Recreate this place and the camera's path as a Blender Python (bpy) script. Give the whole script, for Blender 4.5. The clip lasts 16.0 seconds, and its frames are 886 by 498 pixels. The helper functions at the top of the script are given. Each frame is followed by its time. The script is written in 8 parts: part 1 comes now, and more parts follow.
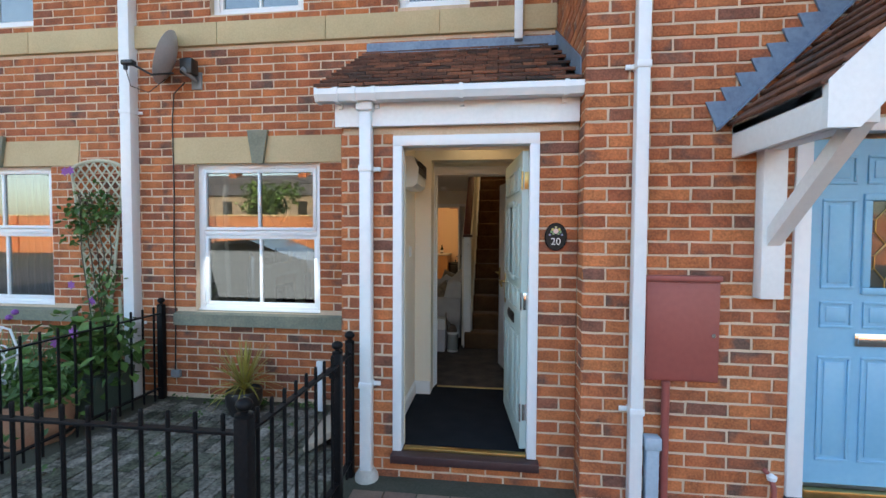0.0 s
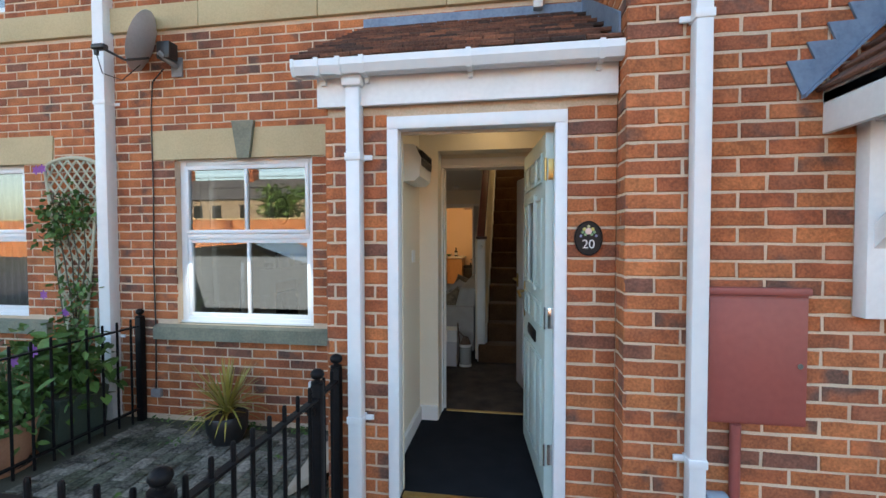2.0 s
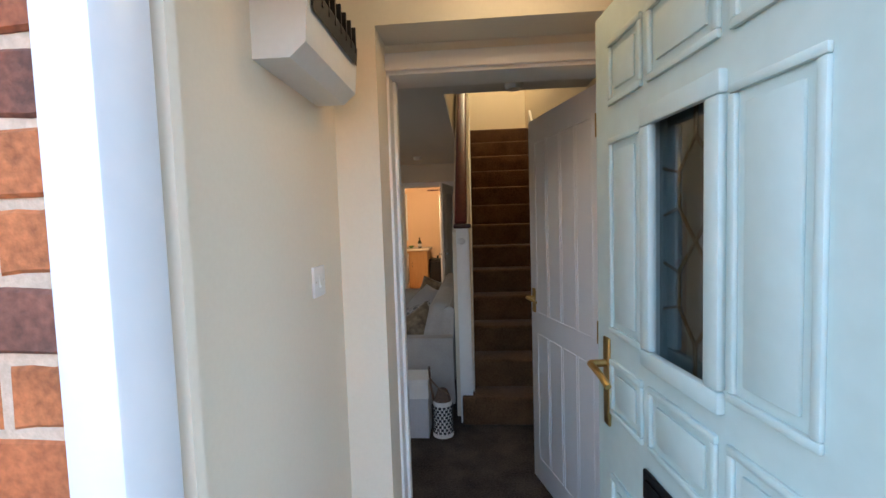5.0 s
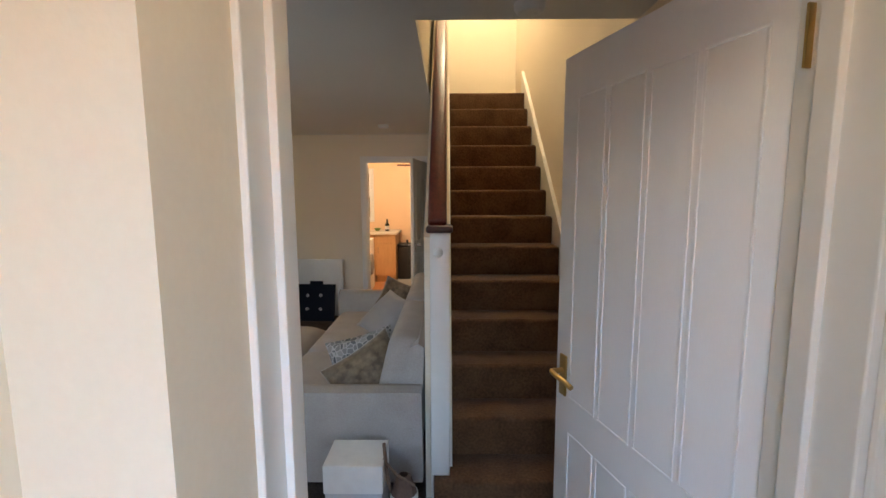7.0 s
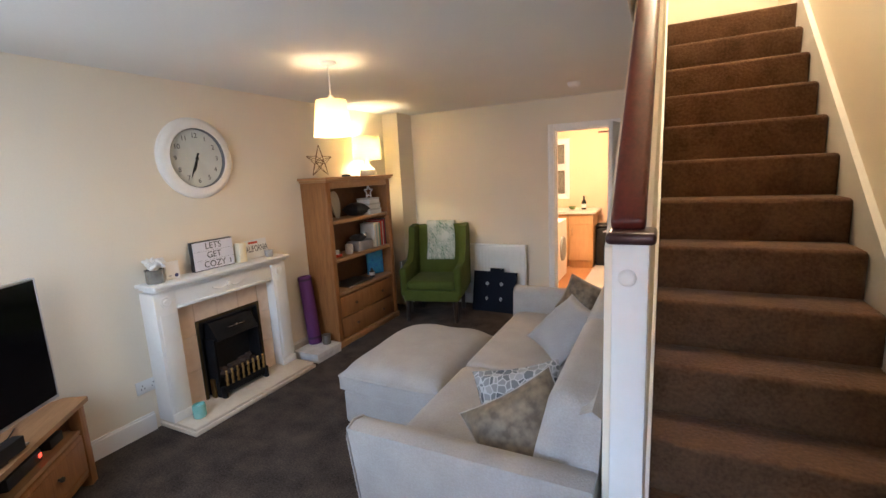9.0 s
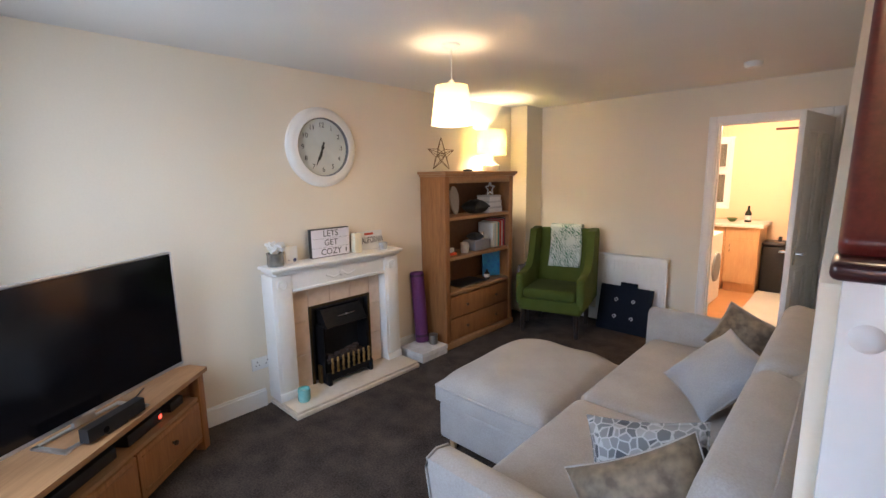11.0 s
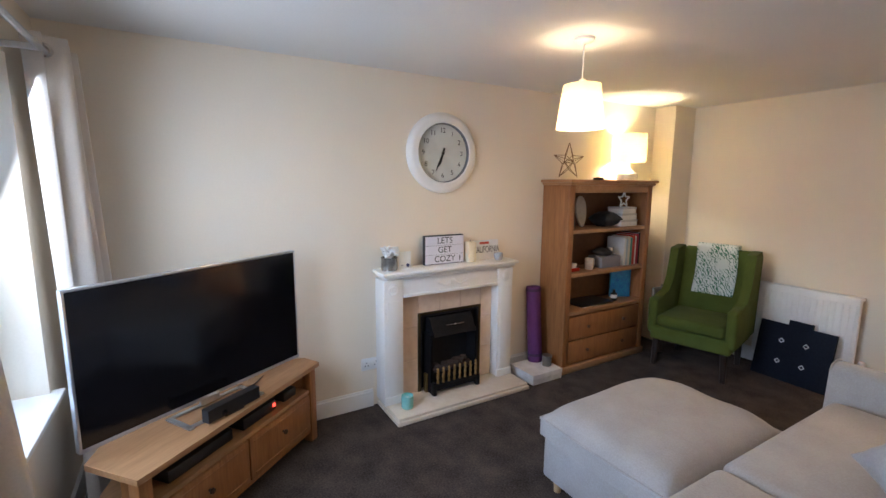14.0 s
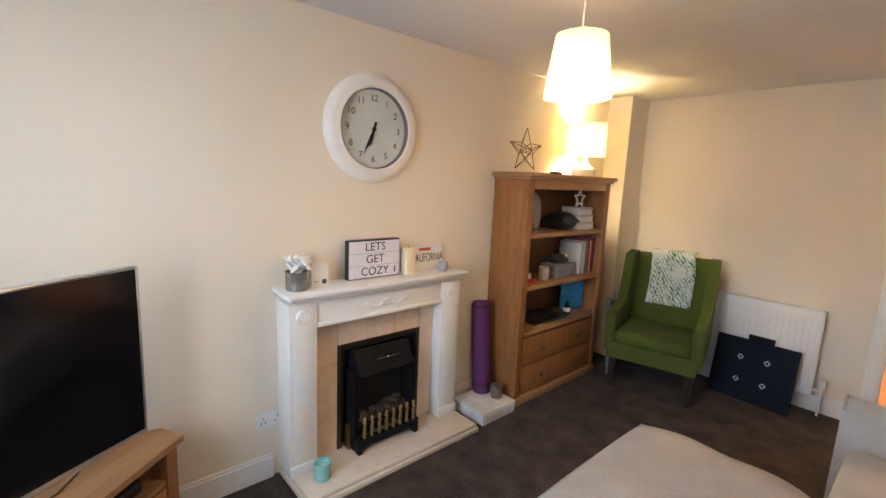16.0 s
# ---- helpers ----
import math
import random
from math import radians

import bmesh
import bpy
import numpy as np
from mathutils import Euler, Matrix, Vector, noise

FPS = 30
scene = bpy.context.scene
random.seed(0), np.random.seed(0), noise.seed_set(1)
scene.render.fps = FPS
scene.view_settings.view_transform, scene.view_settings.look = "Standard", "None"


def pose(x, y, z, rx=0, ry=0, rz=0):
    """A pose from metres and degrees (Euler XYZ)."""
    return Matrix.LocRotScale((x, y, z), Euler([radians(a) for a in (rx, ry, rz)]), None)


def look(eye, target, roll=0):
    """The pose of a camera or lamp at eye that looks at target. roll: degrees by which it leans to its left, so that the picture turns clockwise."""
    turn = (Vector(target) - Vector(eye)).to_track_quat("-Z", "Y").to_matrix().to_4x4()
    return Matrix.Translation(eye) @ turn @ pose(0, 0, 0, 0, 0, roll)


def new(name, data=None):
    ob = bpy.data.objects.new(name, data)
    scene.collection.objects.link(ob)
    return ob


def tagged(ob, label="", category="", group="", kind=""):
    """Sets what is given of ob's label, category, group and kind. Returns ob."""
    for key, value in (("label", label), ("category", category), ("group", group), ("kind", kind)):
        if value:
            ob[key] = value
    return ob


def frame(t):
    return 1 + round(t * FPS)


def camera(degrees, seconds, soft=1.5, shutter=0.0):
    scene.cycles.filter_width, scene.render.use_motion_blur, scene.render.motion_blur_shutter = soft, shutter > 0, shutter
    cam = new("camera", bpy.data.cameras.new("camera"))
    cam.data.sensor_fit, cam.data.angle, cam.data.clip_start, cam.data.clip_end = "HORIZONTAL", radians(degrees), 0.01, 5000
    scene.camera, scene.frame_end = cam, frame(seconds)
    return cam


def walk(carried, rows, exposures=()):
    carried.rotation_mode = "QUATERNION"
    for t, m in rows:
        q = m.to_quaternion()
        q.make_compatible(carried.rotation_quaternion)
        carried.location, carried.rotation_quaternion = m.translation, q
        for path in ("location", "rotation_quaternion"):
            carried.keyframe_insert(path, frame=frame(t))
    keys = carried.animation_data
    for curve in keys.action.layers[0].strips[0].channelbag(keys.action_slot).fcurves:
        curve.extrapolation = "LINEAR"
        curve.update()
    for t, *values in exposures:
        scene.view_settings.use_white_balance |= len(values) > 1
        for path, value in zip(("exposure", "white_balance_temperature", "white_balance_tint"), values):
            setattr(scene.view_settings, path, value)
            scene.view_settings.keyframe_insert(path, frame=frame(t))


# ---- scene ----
cam = camera(90.2, 16.0)
PATH = [
    (0, (0.2, -2.822, 1.44), (-0.04, -0.838, 1.368), 0.3),
    (0.5, (0.217, -2.821, 1.436), (-0.054, -0.841, 1.376), 0.2),
    (1, (0.248, -2.774, 1.427), (-0.056, -0.798, 1.369), 0.3),
    (1.5, (0.239, -2.603, 1.422), (-0.09, -0.631, 1.354), 0.1),
    (2, (0.196, -2.298, 1.438), (-0.118, -0.324, 1.375), -0.1),
    (2.5, (0.19, -1.976, 1.418), (-0.097, 0.002, 1.338), -0.2),
    (3, (0.186, -1.63, 1.441), (-0.099, 0.348, 1.35), -0.2),
    (3.5, (0.104, -1.312, 1.435), (-0.177, 0.666, 1.331), -0.5),
    (3.7, (0.072, -1.192, 1.443), (-0.208, 0.786, 1.335), -0.5),
    (5.8, (-0.103, 0.039, 1.443), (-0.135, 2.032, 1.277), -0.9),
    (6, (-0.104, 0.15, 1.44), (-0.124, 2.142, 1.258), -0.3),
    (6.2, (-0.104, 0.309, 1.453), (-0.118, 2.301, 1.265), -0.9),
    (6.5, (-0.08, 0.455, 1.516), (-0.091, 2.445, 1.312), -0.5),
    (7, (-0.122, 0.672, 1.563), (-0.142, 2.657, 1.319), -0.2),
    (7.5, (-0.163, 0.922, 1.565), (-0.186, 2.904, 1.302), -0.8),
    (8, (-0.129, 1.104, 1.562), (-0.284, 3.076, 1.266), -1.3),
    (8.5, (-0.08, 1.294, 1.582), (-0.684, 3.175, 1.271), -3.0),
    (8.7, (-0.077, 1.358, 1.6), (-0.824, 3.184, 1.274), -3.1),
    (10.8, (-0.204, 1.754, 1.564), (-1.464, 3.273, 1.242), -0.8),
    (11, (-0.199, 1.742, 1.562), (-1.548, 3.183, 1.24), -0.9),
    (11.5, (-0.18, 1.736, 1.562), (-1.703, 2.991, 1.237), -1.2),
    (12, (-0.181, 1.693, 1.562), (-1.822, 2.789, 1.238), -1.6),
    (12.5, (-0.175, 1.63, 1.553), (-1.83, 2.706, 1.234), -1.4),
    (13, (-0.151, 1.643, 1.56), (-1.818, 2.706, 1.258), -1.3),
    (13.5, (-0.203, 1.779, 1.572), (-1.87, 2.843, 1.274), -0.4),
    (14, (-0.293, 1.922, 1.578), (-1.998, 2.925, 1.281), 0.4),
    (14.5, (-0.445, 2.018, 1.558), (-2.231, 2.864, 1.252), 0.0),
    (15, (-0.626, 2.082, 1.547), (-2.501, 2.705, 1.24), -0.2),
    (15.5, (-0.805, 2.228, 1.539), (-2.601, 3.049, 1.225), 0.9),
    (16, (-1.013, 2.246, 1.54), (-2.489, 3.559, 1.229), 2.6),
]
walk(cam, [(t, look(eye, target, roll)) for t, eye, target, roll in PATH],
     exposures=[(0.0, 2.36, 7300, 7), (3.5, 2.34, 7500, 7), (4.4, 2.75, 7200, 8), (5.6, 3.5, 6300, 10), (6.0, 3.52, 6300, 10), (6.5, 3.65, 6800, 10), (7.5, 4.2, 6000, 10), (8.5, 4.75, 6050, 12), (11.0, 4.88, 5850, 14),
                (12.5, 4.95, 5750, 14), (13.5, 4.9, 5650, 14), (14.3, 4.87, 5650, 14), (15.0, 4.45, 5650, 14), (15.5, 4.65, 6350, 14), (16.0, 5.08, 6250, 14)])

# ---- light ----
world = bpy.data.worlds.new("sky")
scene.world = world
world.use_nodes = True
wn = world.node_tree
sky = wn.nodes.new("ShaderNodeTexSky")
sky.sky_type = "NISHITA"
sky.sun_disc = False
sky.sun_elevation = radians(26)
sky.sun_rotation = radians(20)
sky.altitude = 50
sky.air_density, sky.dust_density, sky.ozone_density = 1.0, 2.0, 1.5
wn.links.new(sky.outputs[0], wn.nodes["Background"].inputs[0])
wn.nodes["Background"].inputs[1].default_value = 0.15

sun_data = bpy.data.lights.new("sun", "SUN")
sun_data.energy, sun_data.angle, sun_data.color = 3.0, radians(0.6), (1.0, 0.86, 0.68)
sun = new("sun", sun_data)
sun.matrix_world = look((0, 0, 0), (-0.31, -0.85, -0.43))


def point_lamp(name, at, watts, colour, radius=0.04):
    d = bpy.data.lights.new(name, "POINT")
    d.energy, d.color, d.shadow_soft_size = watts, colour, radius
    o = new(name, d)
    o.location = at
    return o


WARM = (1.0, 0.75, 0.46)
point_lamp("pendant_bulb", (-1.985, 3.745, 1.885), 0.32, WARM, 0.045)
point_lamp("table_lamp_bulb", (-2.95, 5.42, 1.88), 0.46, (1.0, 0.84, 0.54), 0.03)
point_lamp("landing_bulb", (0.15, 4.9, 4.55), 4.5, (1.0, 0.84, 0.56), 0.06)
point_lamp("kitchen_bulb", (-1.1, 7.7, 2.1), 4.2, (1.0, 0.68, 0.40), 0.06)
point_lamp("porch_bulb", (0.05, 0.75, 2.22), 0.17, (1.0, 0.75, 0.45), 0.03)

# the sky's light in the living-room window
sky_data = bpy.data.lights.new("window_daylight", "AREA")
sky_data.shape, sky_data.size, sky_data.size_y = "RECTANGLE", 1.15, 1.28
sky_data.energy, sky_data.color = 1.2, (0.84, 0.92, 1.0)
sky_data.spread = radians(168)
window_daylight = new("window_daylight", sky_data)
window_daylight.matrix_world = look((-2.05, 1.245, 1.37), (-2.05, 2.2, 1.0))


# ---- materials ----
def surface(name, a, b=None, rough=0.6, metal=0.0, grain=60.0, blotch=3.0, bump=0.15, spec=0.5, stretch=(1, 1, 1), sheen=0.0):
    """A surface whose colour wanders between a and b in large blotches and fine grain, with fine relief."""
    m = bpy.data.materials.new(name)
    m.use_nodes = True
    t = m.node_tree
    p = t.nodes["Principled BSDF"]
    b = b or tuple(c * 0.86 for c in a)
    co = t.nodes.new("ShaderNodeTexCoord")
    mp = t.nodes.new("ShaderNodeMapping")
    mp.inputs["Scale"].default_value = stretch
    t.links.new(co.outputs["Object"], mp.inputs[0])
    n1 = t.nodes.new("ShaderNodeTexNoise")
    n1.inputs["Scale"].default_value = blotch
    n1.inputs["Detail"].default_value = 4
    n2 = t.nodes.new("ShaderNodeTexNoise")
    n2.inputs["Scale"].default_value = grain
    n2.inputs["Detail"].default_value = 3
    for n in (n1, n2):
        t.links.new(mp.outputs[0], n.inputs["Vector"])
    add = t.nodes.new("ShaderNodeMath")
    add.operation = "ADD"
    t.links.new(n1.outputs[0], add.inputs[0])
    t.links.new(n2.outputs[0], add.inputs[1])
    rg = t.nodes.new("ShaderNodeMapRange")
    rg.inputs["From Min"].default_value, rg.inputs["From Max"].default_value = 0.7, 1.3
    t.links.new(add.outputs[0], rg.inputs[0])
    mx = t.nodes.new("ShaderNodeMix")
    mx.data_type = "RGBA"
    mx.inputs[6].default_value, mx.inputs[7].default_value = (*a, 1), (*b, 1)
    t.links.new(rg.outputs[0], mx.inputs[0])
    t.links.new(mx.outputs[2], p.inputs["Base Color"])
    p.inputs["Roughness"].default_value, p.inputs["Metallic"].default_value = rough, metal
    p.inputs["Specular IOR Level"].default_value = spec
    p.inputs["Sheen Weight"].default_value = sheen
    if bump:
        bp = t.nodes.new("ShaderNodeBump")
        bp.inputs["Strength"].default_value, bp.inputs["Distance"].default_value = bump, 0.004
        t.links.new(n2.outputs[0], bp.inputs["Height"])
        t.links.new(bp.outputs[0], p.inputs["Normal"])
    return m


def pieces(name, stops, rough=0.85, grain=90.0, bump=0.5, wear=0.25, burnt=None):
    """Separate pieces of one kind (bricks, tiles, setts): each takes a colour of its own, then grain and stains."""
    m = bpy.data.materials.new(name)
    m.use_nodes = True
    t = m.node_tree
    p = t.nodes["Principled BSDF"]
    geo, oi = t.nodes.new("ShaderNodeNewGeometry"), t.nodes.new("ShaderNodeObjectInfo")
    add, fr = t.nodes.new("ShaderNodeMath"), t.nodes.new("ShaderNodeMath")
    add.operation, fr.operation = "ADD", "FRACT"
    t.links.new(geo.outputs["Random Per Island"], add.inputs[0])
    t.links.new(oi.outputs["Random"], add.inputs[1])
    t.links.new(add.outputs[0], fr.inputs[0])
    rp = t.nodes.new("ShaderNodeValToRGB")
    rp.color_ramp.interpolation = "LINEAR"
    while len(rp.color_ramp.elements) < len(stops):
        rp.color_ramp.elements.new(0.5)
    for e, (at, c) in zip(rp.color_ramp.elements, stops):
        e.position, e.color = at, (*c, 1)
    t.links.new(fr.outputs[0], rp.inputs[0])
    co = t.nodes.new("ShaderNodeTexCoord")
    n1, n2 = t.nodes.new("ShaderNodeTexNoise"), t.nodes.new("ShaderNodeTexNoise")
    n1.inputs["Scale"].default_value, n2.inputs["Scale"].default_value = 7.0, grain
    n1.inputs["Detail"].default_value, n2.inputs["Detail"].default_value = 5, 4
    for n in (n1, n2):
        t.links.new(geo.outputs["Position"], n.inputs["Vector"])
    ad2 = t.nodes.new("ShaderNodeMath")
    ad2.operation = "ADD"
    t.links.new(n1.outputs[0], ad2.inputs[0])
    t.links.new(n2.outputs[0], ad2.inputs[1])
    rg = t.nodes.new("ShaderNodeMapRange")
    rg.inputs["From Min"].default_value, rg.inputs["From Max"].default_value = 0.75, 1.3
    rg.inputs["To Min"].default_value, rg.inputs["To Max"].default_value = 1.0 - wear, 1.0 + wear * 0.6
    t.links.new(ad2.outputs[0], rg.inputs[0])
    vm = t.nodes.new("ShaderNodeVectorMath")
    vm.operation = "SCALE"
    tone = rp.outputs[0]
    if burnt:
        n3 = t.nodes.new("ShaderNodeTexNoise")
        n3.inputs["Scale"].default_value, n3.inputs["Detail"].default_value = 5.5, 3
        t.links.new(geo.outputs["Position"], n3.inputs["Vector"])
        amount = t.nodes.new("ShaderNodeMapRange")
        amount.inputs["From Min"].default_value, amount.inputs["From Max"].default_value = 0.52, 0.66
        t.links.new(n3.outputs[0], amount.inputs[0])
        share, part_of = t.nodes.new("ShaderNodeMath"), t.nodes.new("ShaderNodeMapRange")
        share.operation = "MULTIPLY"
        part_of.inputs["From Min"].default_value, part_of.inputs["From Max"].default_value = 0.35, 0.75
        part_of.inputs["To Max"].default_value = 0.85
        t.links.new(fr.outputs[0], part_of.inputs[0])
        t.links.new(amount.outputs[0], share.inputs[0])
        t.links.new(part_of.outputs[0], share.inputs[1])
        scorch = t.nodes.new("ShaderNodeMix")
        scorch.data_type = "RGBA"
        scorch.inputs[7].default_value = (*burnt, 1)
        t.links.new(share.outputs[0], scorch.inputs[0])
        t.links.new(tone, scorch.inputs[6])
        tone = scorch.outputs[2]
    t.links.new(tone, vm.inputs[0])
    t.links.new(rg.outputs[0], vm.inputs["Scale"])
    t.links.new(vm.outputs[0], p.inputs["Base Color"])
    p.inputs["Roughness"].default_value = rough
    bp = t.nodes.new("ShaderNodeBump")
    bp.inputs["Strength"].default_value, bp.inputs["Distance"].default_value = bump, 0.005
    t.links.new(n2.outputs[0], bp.inputs["Height"])
    t.links.new(bp.outputs[0], p.inputs["Normal"])
    return m


def wood(name, a, b, along=(1, 12, 12), rough=0.45):
    return surface(name, a, b, rough=rough, grain=9.0, blotch=2.5, bump=0.12, stretch=along)


def pane_glass(name, gloss=0.07, tint=(1, 1, 1)):
    m = bpy.data.materials.new(name)
    m.use_nodes = True
    t = m.node_tree
    t.nodes.remove(t.nodes["Principled BSDF"])
    tr, gl, lw, pw, mr, mx = (t.nodes.new("ShaderNode" + k) for k in ("BsdfTransparent", "BsdfGlossy", "LayerWeight", "Math", "MapRange", "MixShader"))
    tr.inputs[0].default_value = (*tint, 1)
    gl.inputs["Roughness"].default_value = 0.0
    lw.inputs[0].default_value = 0.5
    pw.operation = "POWER"
    pw.inputs[1].default_value = 4.0
    t.links.new(lw.outputs["Facing"], pw.inputs[0])
    mr.inputs["To Min"].default_value, mr.inputs["To Max"].default_value = gloss, 0.7
    t.links.new(pw.outputs[0], mr.inputs[0])
    t.links.new(mr.outputs[0], mx.inputs[0])
    t.links.new(tr.outputs[0], mx.inputs[1])
    t.links.new(gl.outputs[0], mx.inputs[2])
    t.links.new(mx.outputs[0], t.nodes["Material Output"].inputs[0])
    return m


def glow(name, colour, strength):
    m = bpy.data.materials.new(name)
    m.use_nodes = True
    p = m.node_tree.nodes["Principled BSDF"]
    p.inputs["Base Color"].default_value = (*colour, 1)
    p.inputs["Emission Color"].default_value = (*colour, 1)
    p.inputs["Emission Strength"].default_value = strength
    return m


def shade_cloth(name, colour, through_light):
    """Thin cloth that lets a bulb shine through it."""
    m = bpy.data.materials.new(name)
    m.use_nodes = True
    t = m.node_tree
    t.nodes.remove(t.nodes["Principled BSDF"])
    d, tl, mx = (t.nodes.new("ShaderNode" + k) for k in ("BsdfDiffuse", "BsdfTranslucent", "MixShader"))
    w = t.nodes.new("ShaderNodeTexNoise")
    w.inputs["Scale"].default_value = 160
    c = t.nodes.new("ShaderNodeMix")
    c.data_type = "RGBA"
    c.inputs[6].default_value, c.inputs[7].default_value = (*colour, 1), (*[v * 0.85 for v in colour], 1)
    t.links.new(w.outputs[0], c.inputs[0])
    t.links.new(c.outputs[2], d.inputs[0])
    t.links.new(c.outputs[2], tl.inputs[0])
    mx.inputs[0].default_value = through_light
    t.links.new(d.outputs[0], mx.inputs[1])
    t.links.new(tl.outputs[0], mx.inputs[2])
    t.links.new(mx.outputs[0], t.nodes["Material Output"].inputs[0])
    return m


BRICK = pieces("red_brick", [(0.0, (0.43, 0.128, 0.047)), (0.3, (0.53, 0.175, 0.062)), (0.55, (0.39, 0.108, 0.045)), (0.72, (0.48, 0.145, 0.052)),
                             (0.82, (0.33, 0.105, 0.052)), (0.88, (0.22, 0.09, 0.06)), (0.93, (0.38, 0.115, 0.05)), (1.0, (0.50, 0.155, 0.055))], wear=0.45, burnt=(0.105, 0.068, 0.056))
MORTAR = surface("mortar", (0.70, 0.54, 0.40), (0.52, 0.39, 0.28), rough=0.95, grain=120, blotch=5, bump=0.5)
STONE = surface("buff_stone", (0.56, 0.45, 0.27), (0.46, 0.37, 0.22), rough=0.9, grain=80, blotch=2.5, bump=0.3)
WEATHERED = surface("weathered_stone", (0.27, 0.26, 0.19), (0.17, 0.18, 0.14), rough=0.95, grain=60, blotch=6, bump=0.4)
UPVC = surface("white_plastic", (0.80, 0.82, 0.84), (0.74, 0.77, 0.80), rough=0.3, grain=20, blotch=1.5, bump=0.0)
WHITE_WOOD = surface("white_painted_timber", (0.82, 0.83, 0.84), (0.75, 0.76, 0.77), rough=0.45, grain=40, blotch=4, bump=0.1)
GLOSS = surface("white_gloss_paint", (0.82, 0.80, 0.77), (0.79, 0.77, 0.735), rough=0.35, grain=30, blotch=2, bump=0.05)
LEAD = surface("lead_flashing", (0.20, 0.27, 0.36), (0.13, 0.18, 0.26), rough=0.55, metal=0.3, grain=40, blotch=8, bump=0.3)
ROOF_TILE = pieces("clay_roof_tile", [(0.0, (0.11, 0.048, 0.032)), (0.5, (0.19, 0.078, 0.046)), (0.8, (0.06, 0.038, 0.032)), (1.0, (0.26, 0.105, 0.058))], rough=0.9, wear=0.5)
IRON = surface("black_iron", (0.006, 0.006, 0.007), (0.012, 0.011, 0.012), rough=0.45, grain=60, blotch=8, bump=0.2, spec=0.15)
SETT = pieces("paving_setts", [(0.0, (0.17, 0.16, 0.13)), (0.35, (0.30, 0.275, 0.23)), (0.6, (0.10, 0.108, 0.07)), (0.85, (0.21, 0.195, 0.16)), (1.0, (0.14, 0.14, 0.105))], rough=0.95, wear=0.75, grain=45.0, burnt=(0.05, 0.06, 0.032))
SOIL = surface("damp_soil", (0.05, 0.052, 0.034), (0.085, 0.082, 0.060), rough=0.95, grain=70, blotch=4, bump=0.6)
ASPHALT = surface("asphalt", (0.05, 0.05, 0.052), (0.075, 0.074, 0.072), rough=0.9, grain=120, blotch=1.2, bump=0.4)
METER_RED = surface("meter_box_red", (0.33, 0.085, 0.07), (0.28, 0.07, 0.06), rough=0.5, grain=30, blotch=3, bump=0.08)
BLUE = surface("sky_blue_paint", (0.185, 0.43, 0.63), (0.215, 0.47, 0.66), rough=0.4, grain=30, blotch=4, bump=0.05)
SAGE = surface("sage_green_paint", (0.53, 0.63, 0.60), (0.49, 0.585, 0.555), rough=0.4, grain=30, blotch=3, bump=0.05)
BRASS = surface("brass", (0.56, 0.38, 0.15), (0.42, 0.28, 0.10), rough=0.36, metal=1.0, grain=30, blotch=9, bump=0.05)
CHROME = surface("chrome", (0.75, 0.75, 0.76), (0.65, 0.65, 0.66), rough=0.18, metal=1.0, grain=30, blotch=9, bump=0.0)
STEEL = surface("grey_painted_steel", (0.20, 0.22, 0.24), (0.26, 0.28, 0.30), rough=0.5, grain=30, blotch=4, bump=0.05)
BLACK = surface("black_plastic", (0.012, 0.012, 0.013), (0.02, 0.02, 0.021), rough=0.4, grain=40, blotch=4, bump=0.05)
SCREEN = surface("dark_screen", (0.004, 0.004, 0.006), (0.005, 0.005, 0.007), rough=0.12, grain=5, blotch=1, bump=0.0)
CREAM = surface("cream_wall_paint", (0.81, 0.72, 0.585), (0.78, 0.69, 0.555), rough=0.85, grain=90, blotch=1.2, bump=0.10)
CEIL = surface("white_ceiling_paint", (0.76, 0.74, 0.71), (0.72, 0.70, 0.67), rough=0.9, grain=90, blotch=1.5, bump=0.10)
CARPET = surface("dark_brown_carpet", (0.026, 0.020, 0.017), (0.098, 0.074, 0.061), rough=1.0, grain=95, blotch=6, bump=1.0, spec=0.05, sheen=0.05)
STAIR_CARPET = surface("brown_stair_carpet", (0.076, 0.038, 0.020), (0.150, 0.080, 0.043), rough=1.0, grain=70, blotch=7, bump=1.0, spec=0.05, sheen=0.12)
MAT = surface("black_door_mat", (0.012, 0.013, 0.016), (0.022, 0.023, 0.026), rough=1.0, grain=220, blotch=6, bump=0.9, spec=0.1)
MAHOGANY = wood("mahogany", (0.13, 0.022, 0.016), (0.075, 0.014, 0.011), along=(10, 1, 10), rough=0.3)
OAK = wood("oak", (0.36, 0.158, 0.052), (0.24, 0.098, 0.031), along=(10, 10, 1), rough=0.45)
OAK_TOP = wood("oak_top", (0.44, 0.245, 0.115), (0.33, 0.17, 0.072), along=(1, 10, 10), rough=0.4)
# the same oak darkened: shade inside the furniture is put into its colour
OAK_SHADED = wood("oak_shaded", (0.17, 0.075, 0.028), (0.12, 0.052, 0.02), along=(1, 10, 10), rough=0.5)
SOFA = surface("oatmeal_sofa_cloth", (0.42, 0.39, 0.365), (0.34, 0.315, 0.295), rough=0.95, grain=140, blotch=7, bump=0.45, spec=0.2, sheen=0.12)
GREEN_CLOTH = surface("olive_green_cloth", (0.098, 0.124, 0.025), (0.070, 0.090, 0.018), rough=0.9, grain=150, blotch=6, bump=0.4, spec=0.15, sheen=0.03)
DARK_LEG = surface("dark_stained_leg", (0.018, 0.012, 0.010), (0.03, 0.02, 0.016), rough=0.4)
